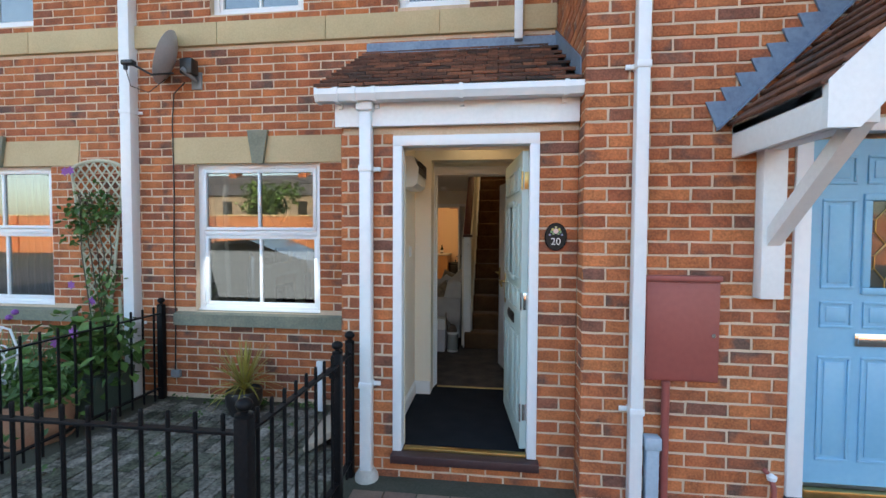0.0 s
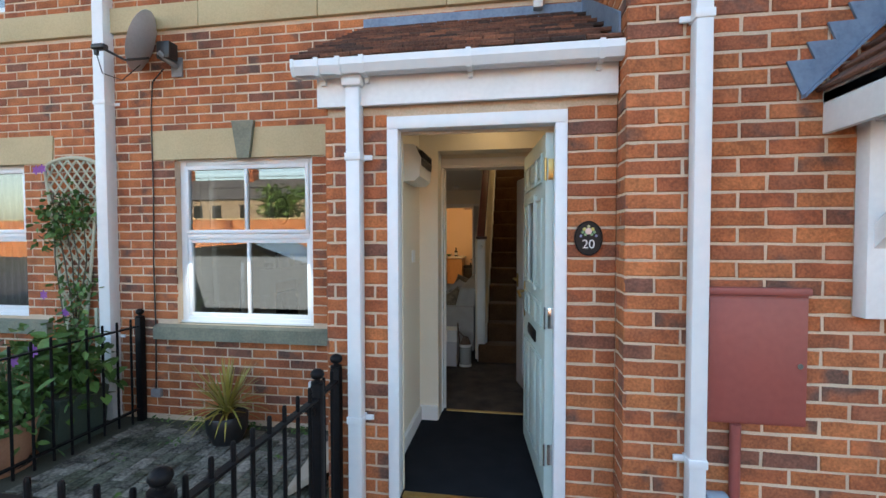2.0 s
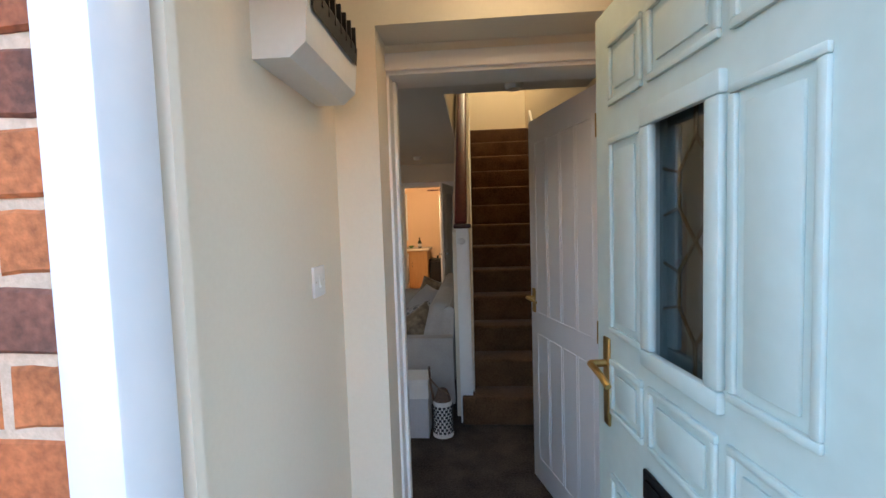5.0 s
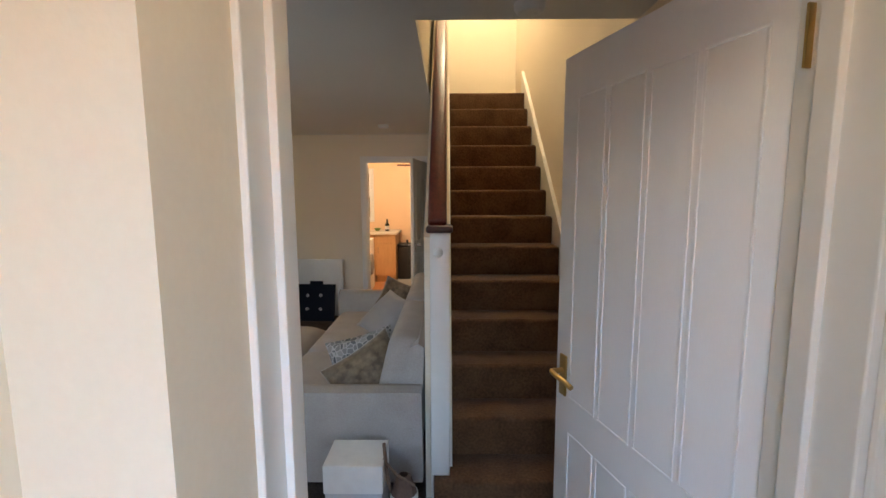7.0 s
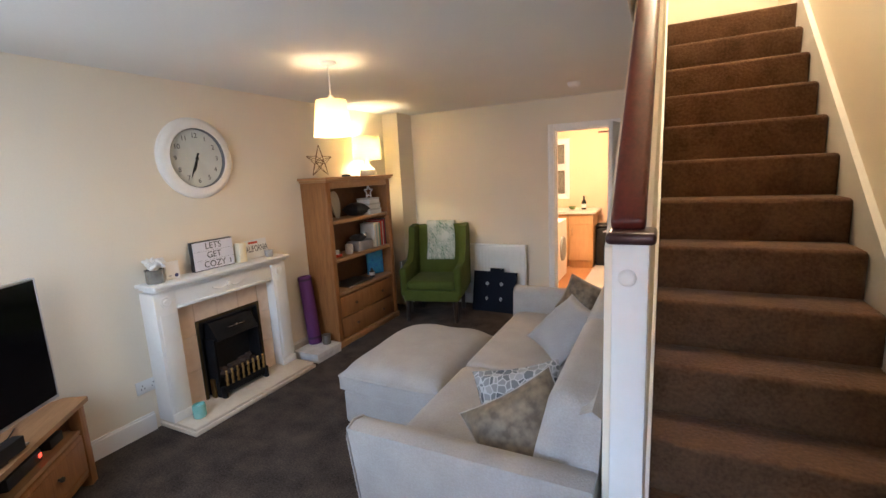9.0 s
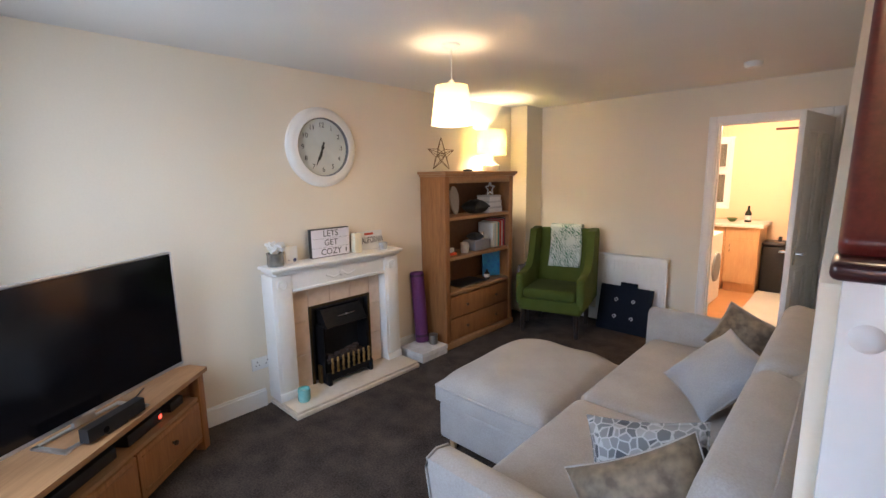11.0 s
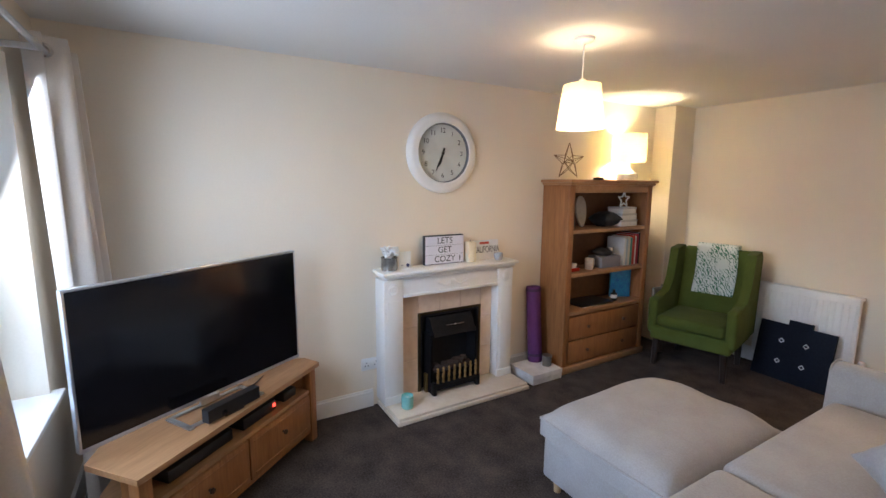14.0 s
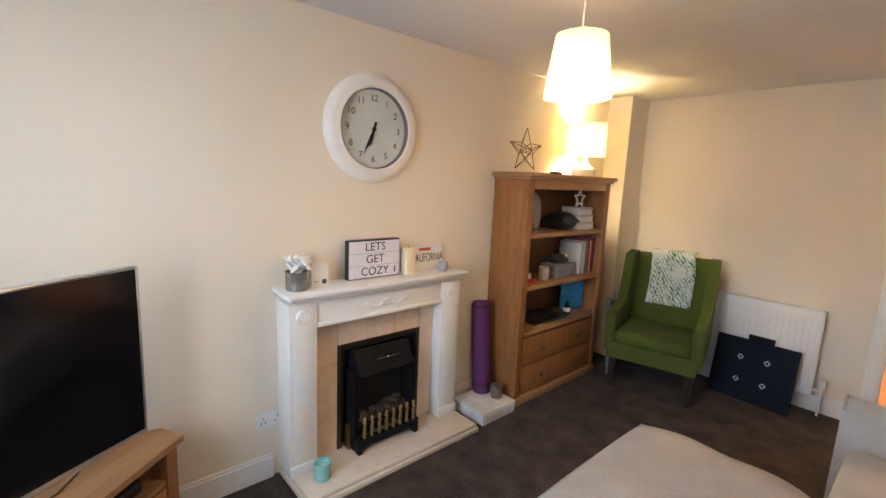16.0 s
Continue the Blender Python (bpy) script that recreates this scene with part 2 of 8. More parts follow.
PALE_LEG = wood("pale_leg", (0.52, 0.36, 0.20), (0.42, 0.27, 0.14))
MARBLE = surface("peach_marble", (0.78, 0.60, 0.45), (0.69, 0.51, 0.37), rough=0.3, grain=25, blotch=6, bump=0.0)
HEARTH = surface("cream_marble", (0.74, 0.66, 0.55), (0.66, 0.57, 0.46), rough=0.3, grain=25, blotch=6, bump=0.0)
CURTAIN = surface("grey_beige_curtain", (0.64, 0.57, 0.49), (0.56, 0.50, 0.43), rough=0.75, grain=200, blotch=3, bump=0.15, sheen=0.3)
PLASTIC_W = surface("white_switch_plastic", (0.80, 0.79, 0.77), (0.76, 0.75, 0.73), rough=0.3, bump=0.0)
PAPER_W = surface("white_paper", (0.80, 0.79, 0.77), (0.72, 0.71, 0.69), rough=0.7, grain=20, blotch=6, bump=0.0)
INK = surface("black_ink", (0.015, 0.015, 0.015), (0.02, 0.02, 0.02), rough=0.6, bump=0.0)
PURPLE = surface("purple_foam", (0.13, 0.03, 0.13), (0.10, 0.022, 0.10), rough=0.8, grain=90, blotch=6, bump=0.3)
TEAL = surface("teal_glass", (0.22, 0.55, 0.52), (0.30, 0.62, 0.60), rough=0.2, blotch=14, bump=0.0)
TERRACOTTA = surface("terracotta", (0.52, 0.28, 0.18), (0.42, 0.21, 0.13), rough=0.9, grain=60, blotch=6, bump=0.3)
GREEN_PLANTER = surface("dark_green_planter", (0.05, 0.075, 0.06), (0.065, 0.09, 0.07), rough=0.7)
TRELLIS = surface("pale_green_trellis", (0.54, 0.54, 0.42), (0.43, 0.44, 0.33), rough=0.8, grain=50, blotch=9, bump=0.3)
LEAF = pieces("green_leaf", [(0.0, (0.045, 0.10, 0.022)), (0.5, (0.07, 0.15, 0.03)), (0.85, (0.10, 0.20, 0.045)), (1.0, (0.14, 0.24, 0.06))], rough=0.55, bump=0.1)
SPIKE = pieces("cordyline_leaf", [(0.0, (0.26, 0.24, 0.045)), (0.5, (0.50, 0.42, 0.09)), (0.8, (0.42, 0.33, 0.12)), (1.0, (0.28, 0.13, 0.05))], rough=0.5, bump=0.1)
BLOOM = surface("purple_petal", (0.22, 0.06, 0.30), (0.30, 0.10, 0.38), rough=0.6, bump=0.0)
SILL_DARK = surface("dark_stained_sill", (0.045, 0.022, 0.024), (0.065, 0.032, 0.032), rough=0.4, grain=50, blotch=6)
GLASS = pane_glass("window_glass", 0.18, (0.54, 0.58, 0.60))
DOOR_GLASS = pane_glass("door_glass", 0.06, (0.55, 0.58, 0.60))
CLEAR = pane_glass("clear_glass", 0.03, (0.85, 0.88, 0.86))


# ---- shapes ----
class Shape:
    """Collects vertices and faces of one mesh."""

    def __init__(self):
        self.v, self.f = [], []

    def add(self, verts, faces, m=None):
        n = len(self.v)
        self.v += [tuple(m @ Vector(p)) for p in verts] if m is not None else [tuple(p) for p in verts]
        self.f += [tuple(i + n for i in f) for f in faces]
        return self

    def box(self, a, b, m=None):
        (x0, y0, z0), (x1, y1, z1) = tuple(map(min, a, b)), tuple(map(max, a, b))
        v = [(x0, y0, z0), (x1, y0, z0), (x1, y1, z0), (x0, y1, z0), (x0, y0, z1), (x1, y0, z1), (x1, y1, z1), (x0, y1, z1)]
        return self.add(v, [(0, 3, 2, 1), (4, 5, 6, 7), (0, 1, 5, 4), (1, 2, 6, 5), (2, 3, 7, 6), (3, 0, 4, 7)], m)

    def rbox(self, a, b, r=0.006, seg=2, m=None):
        """A box with rounded edges."""
        lo, hi = tuple(map(min, a, b)), tuple(map(max, a, b))
        r = min(r, 0.45 * min(h - l for l, h in zip(lo, hi)))
        bm = bmesh.new()
        bmesh.ops.create_cube(bm, size=1)
        for q in bm.verts:
            q.co = Vector([(l + h) / 2 + c * (h - l) for l, h, c in zip(lo, hi, q.co)])
        bmesh.ops.bevel(bm, geom=bm.edges[:], offset=r, segments=seg, profile=0.5, affect="EDGES")
        bm.verts.index_update()
        self.add([q.co.copy() for q in bm.verts], [[q.index for q in f.verts] for f in bm.faces], m)
        bm.free()
        return self

    def cyl(self, a, b, r, r2=None, n=16, caps=True):
        a, b = Vector(a), Vector(b)
        r2 = r if r2 is None else r2
        q = (b - a).to_track_quat("Z", "Y").to_matrix()
        ring = [Vector((math.cos(2 * math.pi * i / n), math.sin(2 * math.pi * i / n), 0)) for i in range(n)]
        v = [a + q @ (p * r) for p in ring] + [b + q @ (p * r2) for p in ring]
        f = [(i, (i + 1) % n, n + (i + 1) % n, n + i) for i in range(n)]
        if caps:
            f += [tuple(range(n - 1, -1, -1)), tuple(range(n, 2 * n))]
        return self.add(v, f)

    def lathe(self, at, profile, n=24, axis="z"):
        """A turned body: profile of (radius, height)."""
        v, f, k = [], [], len(profile)
        for i in range(n):
            c, s = math.cos(2 * math.pi * i / n), math.sin(2 * math.pi * i / n)
            for r, h in profile:
                p = {"z": (r * c, r * s, h), "x": (h, r * c, r * s), "y": (r * s, h, r * c)}[axis]
                v.append([p[j] + at[j] for j in range(3)])
        for i in range(n):
            for j in range(k - 1):
                f.append((i * k + j, ((i + 1) % n) * k + j, ((i + 1) % n) * k + j + 1, i * k + j + 1))
        return self.add(v, f)

    def prism(self, poly, lo, hi, axis="z"):
        """A polygon pulled from lo to hi along an axis; poly gives the other two coordinates in x, y, z order."""
        def at(p, h):
            return {"z": (p[0], p[1], h), "y": (p[0], h, p[1]), "x": (h, p[0], p[1])}[axis]
        n = len(poly)
        v = [at(p, lo) for p in poly] + [at(p, hi) for p in poly]
        f = [(i, (i + 1) % n, n + (i + 1) % n, n + i) for i in range(n)] + [tuple(range(n - 1, -1, -1)), tuple(range(n, 2 * n))]
        return self.add(v, f)

    def tube(self, path, r, n=8):
        path = [Vector(p) for p in path]
        v, f = [], []
        for i, p in enumerate(path):
            d = path[min(i + 1, len(path) - 1)] - path[max(i - 1, 0)]
            q = d.to_track_quat("Z", "Y").to_matrix()
            v += [p + q @ Vector((r * math.cos(2 * math.pi * j / n), r * math.sin(2 * math.pi * j / n), 0)) for j in range(n)]
        for i in range(len(path) - 1):
            f += [(i * n + j, i * n + (j + 1) % n, (i + 1) * n + (j + 1) % n, (i + 1) * n + j) for j in range(n)]
        f += [tuple(range(n - 1, -1, -1)), tuple(range((len(path) - 1) * n, len(path) * n))]
        return self.add(v, f)

    def pillow(self, size, m, puff=0.5, n=12, pinch=0.10, ripple=0.0):
        """A stuffed cushion of width, height and thickness, centred, in the x-y plane of m."""
        w, h, d = size
        v, f = [], []
        for side in (1, -1):
            for i in range(n + 1):
                for j in range(n + 1):
                    a, b = 2 * i / n - 1, 2 * j / n - 1
                    e = max(0.0, (1 - abs(a) ** 2.6) * (1 - abs(b) ** 2.6)) ** puff
                    x = a * w / 2 * (1 - pinch * (1 - b * b) * abs(a))
                    y = b * h / 2 * (1 - pinch * (1 - a * a) * abs(b))
                    z = side * (e * d / 2 + 0.004) + ripple * e * math.sin(9 * a + 2.5 * b) * math.cos(6 * b - 3 * a)
                    v.append((x, y, z))
        k = (n + 1) ** 2
        for i in range(n):
            for j in range(n):
                q = (i * (n + 1) + j, (i + 1) * (n + 1) + j, (i + 1) * (n + 1) + j + 1, i * (n + 1) + j + 1)
                f += [q, tuple(k + c for c in reversed(q))]
        rim = [i * (n + 1) for i in range(n + 1)] + [n * (n + 1) + j for j in range(1, n + 1)] + [i * (n + 1) + n for i in range(n - 1, -1, -1)] + list(range(n - 1, 0, -1))
        for a, b in zip(rim, rim[1:] + rim[:1]):
            f.append((a, k + a, k + b, b))
        return self.add(v, f, m)


def put(name, shape, mat, parent=None, label="", smooth=False, category="", group="", kind="", flat=40):
    """Links a shape as one mesh object, under a thing or on its own."""
    me = bpy.data.meshes.new(name)
    me.from_pydata(shape.v, [], shape.f)
    me.validate()
    me.materials.append(mat)
    if smooth:
        me.shade_smooth()
        me.set_sharp_from_angle(angle=radians(flat))
    ob = new(name, me)
    ob.parent = parent
    return tagged(ob, label, category, group, kind)


def thing(name, at, label, category, rz=0.0, group="", kind=""):
    ob = new(name)
    ob.empty_display_size = 0.1
    ob.matrix_world = pose(*at, 0, 0, rz)
    return tagged(ob, label, category, group, kind)


def structure(name, shape, mat, label, smooth=False, category=""):
    return put(name, shape, mat, None, label, smooth, category or name.split("_")[0], "", "structure")


def lettering(name, text, size, m, mat, parent, depth=0.001, align="CENTER"):
    c = bpy.data.curves.new(name, "FONT")
    c.body, c.size, c.extrude, c.align_x, c.align_y = text, size, depth, align, "CENTER"
    tmp = new(name, c)
    me = bpy.data.meshes.new_from_object(tmp.evaluated_get(bpy.context.evaluated_depsgraph_get()))
    bpy.data.objects.remove(tmp)
    me.transform(m)
    me.materials.append(mat)
    ob = new(name, me)
    ob.parent = parent
    return ob


def slab(axis, w0, w1, u, v, holes=()):
    """A wall or ceiling between w0 and w1 on an axis, over the ranges u and v of the other two, with openings cut through."""
    s = Shape()
    us = sorted({*u, *[min(max(c, u[0]), u[1]) for h in holes for c in h[:2]]})
    vs = sorted({*v, *[min(max(c, v[0]), v[1]) for h in holes for c in h[2:]]})
    solid = {}
    for i in range(len(us) - 1):
        for j in range(len(vs) - 1):
            cu, cv = (us[i] + us[i + 1]) / 2, (vs[j] + vs[j + 1]) / 2
            solid[i, j] = not any(h[0] < cu < h[1] and h[2] < cv < h[3] for h in holes)

    def at(a, b, w):
        return {"x": (w, a, b), "y": (a, w, b), "z": (a, b, w)}[axis]

    def quad(*c):
        s.add([at(*p) for p in c], [(0, 1, 2, 3)])

    for (i, j), full in solid.items():
        if not full:
            continue
        a0, a1, b0, b1 = us[i], us[i + 1], vs[j], vs[j + 1]
        quad((a0, b0, w0), (a1, b0, w0), (a1, b1, w0), (a0, b1, w0))
        quad((a0, b1, w1), (a1, b1, w1), (a1, b0, w1), (a0, b0, w1))
        for k, e in (((i - 1, j), ((a0, b0), (a0, b1))), ((i + 1, j), ((a1, b1), (a1, b0))), ((i, j - 1), ((a1, b0), (a0, b0))), ((i, j + 1), ((a0, b1), (a1, b1)))):
            if not solid.get(k, False):
                (p0, p1), (q0, q1) = e
                quad((p0, p1, w0), (q0, q1, w0), (q0, q1, w1), (p0, p1, w1))
    return s


# ---- the structure of the house ----
GROUND, LEFT, FAR, HIGH, RIGHT = -0.18, -3.10, 6.30, 2.31, 0.70
WIN = (-2.675, -1.425, 0.675, 2.09)            # living-room window opening
DOOR = (-0.47, 0.463, -0.06, 2.066)            # front door opening with its frame
INNER = (-0.395, 0.44, 0.0, 2.005)             # inner door opening
KITCHEN = (-1.17, -0.37, 0.0, 2.0)             # kitchen door opening

structure("ground", Shape().box((-60, -90, GROUND - 0.3), (60, 1.1, GROUND)).box((-60, 9.3, GROUND - 0.3), (60, 60, GROUND)), SOIL, "dark damp earth and worn paving round the terrace", category="ground")
structure("road", Shape().box((-60, -11.5, GROUND), (60, -5.0, GROUND + 0.006)), ASPHALT, "grey asphalt road in front of the houses", category="road")
structure("floor", Shape().box((LEFT, 1.25, -0.2), (RIGHT, FAR, 0.0)), CARPET, "dark brown carpet over the living-room floor", category="floor")
structure("floor_porch", Shape().box((-0.52, 0.06, -0.2), (0.55, 1.25, 0.0)), MAT, "black ribbed entrance matting in the porch", category="floor")
structure("floor_kitchen", Shape().box((-3.1, FAR, -0.2), (RIGHT, 9.3, -0.002)), surface("orange_wood_floor", (0.50, 0.25, 0.10), (0.40, 0.19, 0.075), rough=0.35, stretch=(1, 8, 1)),
          "orange wood-effect kitchen floor", category="floor")

# ceilings
structure("ceiling", slab("z", HIGH, HIGH + 0.05, (LEFT, RIGHT), (1.38, FAR), [(-0.258, RIGHT + 1, 2.68, FAR + 1)]), CEIL, "white painted living-room ceiling with a stair well", category="ceiling")
structure("ceiling_porch", slab("z", HIGH, HIGH + 0.05, (-0.6, 0.6), (0.1, 1.1)), CEIL, "white painted porch ceiling", category="ceiling")
structure("ceiling_kitchen", slab("z", HIGH, HIGH + 0.05, (LEFT, RIGHT), (FAR + 0.1, 9.3)), CEIL, "white painted kitchen ceiling", category="ceiling")
structure("ceiling_landing", slab("z", 4.9, 4.95, (-0.36, RIGHT + 0.1), (1.3, FAR)), CEIL, "white painted ceiling over the stairs", category="ceiling")

# inside walls
structure("wall_west", slab("x", LEFT - 0.12, LEFT, (1.22, 9.3), (0, HIGH + 0.05)), CREAM, "cream painted living-room wall")
structure("wall_pier", Shape().box((LEFT, 5.98, 0), (-2.89, FAR, HIGH)), CREAM, "cream painted boxed pier in the corner")
structure("wall_south", slab("y", 1.215, 1.38, (LEFT - 0.12, 0.82), (0, HIGH + 0.05),
          [(WIN[0] + 0.02, WIN[1] - 0.02, WIN[2] - 0.02, 2.055), INNER]), CREAM, "cream painted wall with the window and the inner door")
structure("wall_south_porch", slab("y", 1.05, 1.2147, (-0.579, 0.619), (0, HIGH), [(-0.375, 0.44, -1, 2.08)]), CREAM, "cream painted wall round the inner door recess")
structure("wall_east", slab("x", RIGHT, RIGHT + 0.12, (1.38, 6.3), (0, 4.95)), CREAM, "cream painted wall beside the stairs")
structure("wall_north", slab("y", FAR, FAR + 0.1, (LEFT - 0.12, RIGHT + 0.12), (0, HIGH + 0.05), [KITCHEN]), CREAM, "cream painted wall with the kitchen doorway")
structure("wall_landing_west", slab("x", -0.36, -0.258, (2.55, 6.3), (HIGH + 0.051, 4.9)), CREAM, "cream painted wall above the stair well")
structure("wall_landing_north", slab("y", 6.18, 6.29, (-0.25, RIGHT), (2.6, 4.9)), CREAM, "cream painted wall at the head of the stairs")
structure("wall_landing_south", slab("y", 2.55, 2.679, (-0.257, RIGHT), (HIGH + 0.051, 4.9)), CREAM, "cream painted wall above the foot of the stairs")
structure("wall_porch_west", slab("x", -0.58, -0.52, (0.11, 1.05), (0, HIGH)), CREAM, "cream painted porch wall")
structure("wall_porch_east", slab("x", 0.55, 0.62, (0.11, 1.05), (0, HIGH)), CREAM, "cream painted porch wall")
structure("wall_porch_south", slab("y", 0.09, 0.109, (-0.58, 0.62), (0, HIGH), [(-0.41, 0.403, -1, 1.99)]), CREAM, "cream painted wall round the front door")
KITCHEN_WALL = surface("warm_kitchen_paint", (0.79, 0.58, 0.39), (0.76, 0.55, 0.37), rough=0.8, grain=90, blotch=1.2, bump=0.08)
structure("wall_kitchen_north", slab("y", 9.2, 9.3, (LEFT, RIGHT), (0, HIGH), [(-2.3, -1.53, 1.05, 2.05)]), KITCHEN_WALL, "warm cream kitchen wall with a window")
structure("wall_kitchen_east", slab("x", -0.20, -0.1, (FAR + 0.1, 9.2), (0, HIGH)), KITCHEN_WALL, "warm cream kitchen wall")

# stairs: closed treads in carpet, white strings, solid half wall with a mahogany capping
RISE, GOING, FOOT = 0.2, 0.2275, 2.632
stairs = thing("staircase", (0, FOOT, 0), "straight carpeted staircase with brown pile and white strings", "stairs", kind="structure")
for k in range(12):
    y0 = GOING * k
    step = Shape()
    left = -0.19 if k == 0 else -0.108
    step.rbox((left, y0, RISE * k - (0.0 if k == 0 else 0.02)), (RIGHT - 0.03, y0 + GOING + 0.05, RISE * (k + 1)), 0.022, 3)
    put("tread", step, STAIR_CARPET, stairs, smooth=True)
put("landing", Shape().rbox((-0.24, GOING * 12, 2.36), (RIGHT, FAR - FOOT - 0.012, 2.6), 0.02, 3), STAIR_CARPET, stairs, "brown carpeted landing edge", smooth=True)
put("string", Shape().prism([(-0.05, 0.0), (-0.05, 0.27), (GOING * 12 + 0.2, 2.86), (GOING * 12 + 0.2, 2.4), (0.55, 0.0)], RIGHT - 0.03, RIGHT - 0.002, "x"), GLOSS, stairs, "white painted stair string")
put("string", Shape().prism([(0.12, 0.0), (0.12, 0.40), (GOING * 12, 2.76), (GOING * 12, 2.3), (0.5, 0.0)], -0.112, -0.100, "x"), GLOSS, stairs, "white painted stair string")
SLOPE = RISE / GOING
half = Shape().prism([(2.79, 0.0), (2.79, 1.36), (2.79 + 2.55, 1.36 + 2.55 * SLOPE), (6.298, 1.36 + 2.55 * SLOPE), (6.298, 0.0)], -0.235, -0.1125, "x")
structure("wall_stair", half, CREAM, "cream plastered half wall beside the stairs")
newel = thing("newel_post", (-0.165, 2.725, 0.0), "white painted square newel post with mahogany cap", "newel")
put("post", Shape().rbox((-0.038, -0.05, 0.201), (0.052, 0.06, 1.39), 0.005).rbox((-0.038, -0.05, 0.0), (-0.027, 0.06, 0.2), 0.004), GLOSS, newel, smooth=True)
put("button", Shape().lathe((0, -0.05, 1.30), [(0.0, -0.010), (0.014, -0.009), (0.022, -0.004), (0.024, 0.001)], 20, "y"), GLOSS, newel, smooth=True)
put("cap", Shape().rbox((-0.055, -0.068, 1.39), (0.068, 0.075, 1.422), 0.012, 3), surface("dark_mahogany", (0.045, 0.012, 0.012), (0.03, 0.008, 0.008), rough=0.3), newel, "dark mahogany cap", smooth=True)
rail = thing("handrail", (-0.17, 2.74, 1.42), "broad red-brown mahogany capping rail on the stair wall", "handrail")
ang = math.atan(SLOPE)
put("rail", Shape().rbox((-0.045, 0.0, -0.020), (0.045, 3.42, 0.035), 0.018, 3, Matrix.Rotation(ang, 4, "X")), MAHOGANY, rail, smooth=True)
put("moulding", Shape().rbox((-0.034, 0.0, -0.036), (0.034, 3.42, -0.0205), 0.006, 2, Matrix.Rotation(ang, 4, "X")), MAHOGANY, rail, smooth=True)

# skirting boards and door linings
sk = Shape()
for a, b in (((LEFT, 1.385, 0), (LEFT + 0.016, 3.0, 0.11)), ((LEFT, 4.20, 0), (LEFT + 0.016, 5.97, 0.11)), ((-2.885, FAR - 0.016, 0), (-1.235, FAR, 0.11)), ((LEFT + 0.02, 1.38, 0), (-0.46, 1.396, 0.11)),
             ((-0.52, 0.12, 0), (-0.504, 1.03, 0.10)), ((-0.52, 1.032, 0), (-0.38, 1.049, 0.10))):
    sk.box(a, b).box((a[0], a[1], 0.11 if a[2] == 0 and b[2] > 0.105 else 0.10), (a[0] + (b[0] - a[0]) * (0.5 if b[0] - a[0] < 0.03 else 1), a[1] + (b[1] - a[1]) * 1.0, (0.125 if b[2] > 0.105 else 0.113)))
structure("baseboard", sk, GLOSS, "white painted skirting boards", category="skirting")


def door_lining(name, x0, x1, y0, y1, top, face, label):
    """Jambs, head and a moulded casing on the faces listed."""
    t = thing(name, ((x0 + x1) / 2, (y0 + y1) / 2, 0), label, "door frame", kind="structure")
    c, w = (x1 - x0) / 2, (y1 - y0) / 2
    for s in (-1, 1):
        put("jamb", Shape().rbox((s * (c - 0.03), -w, 0), (s * c, w, top), 0.003).rbox((s * (c - 0.042), -0.01, 0), (s * (c - 0.029), 0.03, top - 0.02), 0.002), GLOSS, t)
        for f in face:
            y = w if f > 0 else -w
            put("casing", Shape().rbox((s * (c - 0.018), y, 0), (s * (c + 0.045), y + f * 0.016, top + 0.045), 0.005).rbox((s * (c + 0.025), y + f * 0.0155, 0), (s * (c + 0.044), y + f * 0.024, top + 0.044), 0.004), GLOSS, t)
    put("head", Shape().rbox((-c, -w, top - 0.03), (c, w, top), 0.003), GLOSS, t)
    for f in face:
        y = w if f > 0 else -w
        put("casing", Shape().rbox((-c + 0.019, y, top - 0.018), (c - 0.019, y + f * 0.0155, top + 0.0445), 0.005), GLOSS, t)
    return t


door_lining("door_frame_inner", INNER[0], INNER[1], 1.215, 1.381, 2.004, (1, -1), "white painted inner door lining and casing")
door_lining("door_frame_kitchen", KITCHEN[0], KITCHEN[1], FAR, FAR + 0.1, 1.999, (-1, 1), "white painted kitchen door lining and casing")
structure("threshold", Shape().rbox((-0.34, 1.235, 0.0), (0.41, 1.27, 0.006), 0.003), BRASS, "brass carpet strip at the inner door", category="threshold")


def panel_leaf(t, width, height, thick, panels, mat, relief=0.008, w=0.014):
    """A moulded door leaf: local x from the hinge, y its thickness, with raised panels on both faces."""
    body = Shape().rbox((0, 0, 0.008), (width, thick, height), 0.003)
    for y, s in ((0, -1), (thick, 1)):
        for x0, x1, z0, z1 in panels:
            for a, b in (((x0, z0), (x1, z0 + w)), ((x0, z1 - w), (x1, z1)), ((x0, z0 + w), (x0 + w, z1 - w)), ((x1 - w, z0 + w), (x1, z1 - w))):
                body.rbox((a[0], y - s * 0.001, a[1]), (b[0], y + s * relief, b[1]), 0.004, 2)
            if x1 - x0 > 0.15:
                body.rbox((x0 + 0.034, y - s * 0.001, z0 + 0.034), (x1 - 0.034, y + s * relief * 0.6, z1 - 0.034), 0.005, 2)
    return put("leaf", body, mat, t, smooth=True, flat=30)


def lever(parent, x, y, z, s, mat, point=-1, long=0.20):
    """A lever handle on a plate; s the side it stands out to."""
    h = put("handle", Shape().rbox((x - 0.018, y, z - long * 0.62), (x + 0.018, y + s * 0.008, z + long * 0.38), 0.008, 3)
            .cyl((x, y + s * 0.006, z), (x, y + s * 0.045, z), 0.009).tube([(x, y + s * 0.045, z), (x + point * 0.03, y + s * 0.048, z), (x + point * 0.08, y + s * 0.044, z - 0.004), (x + point * 0.105, y + s * 0.04, z - 0.010)], 0.008), mat, parent, "brass lever handle", smooth=True)
    return h


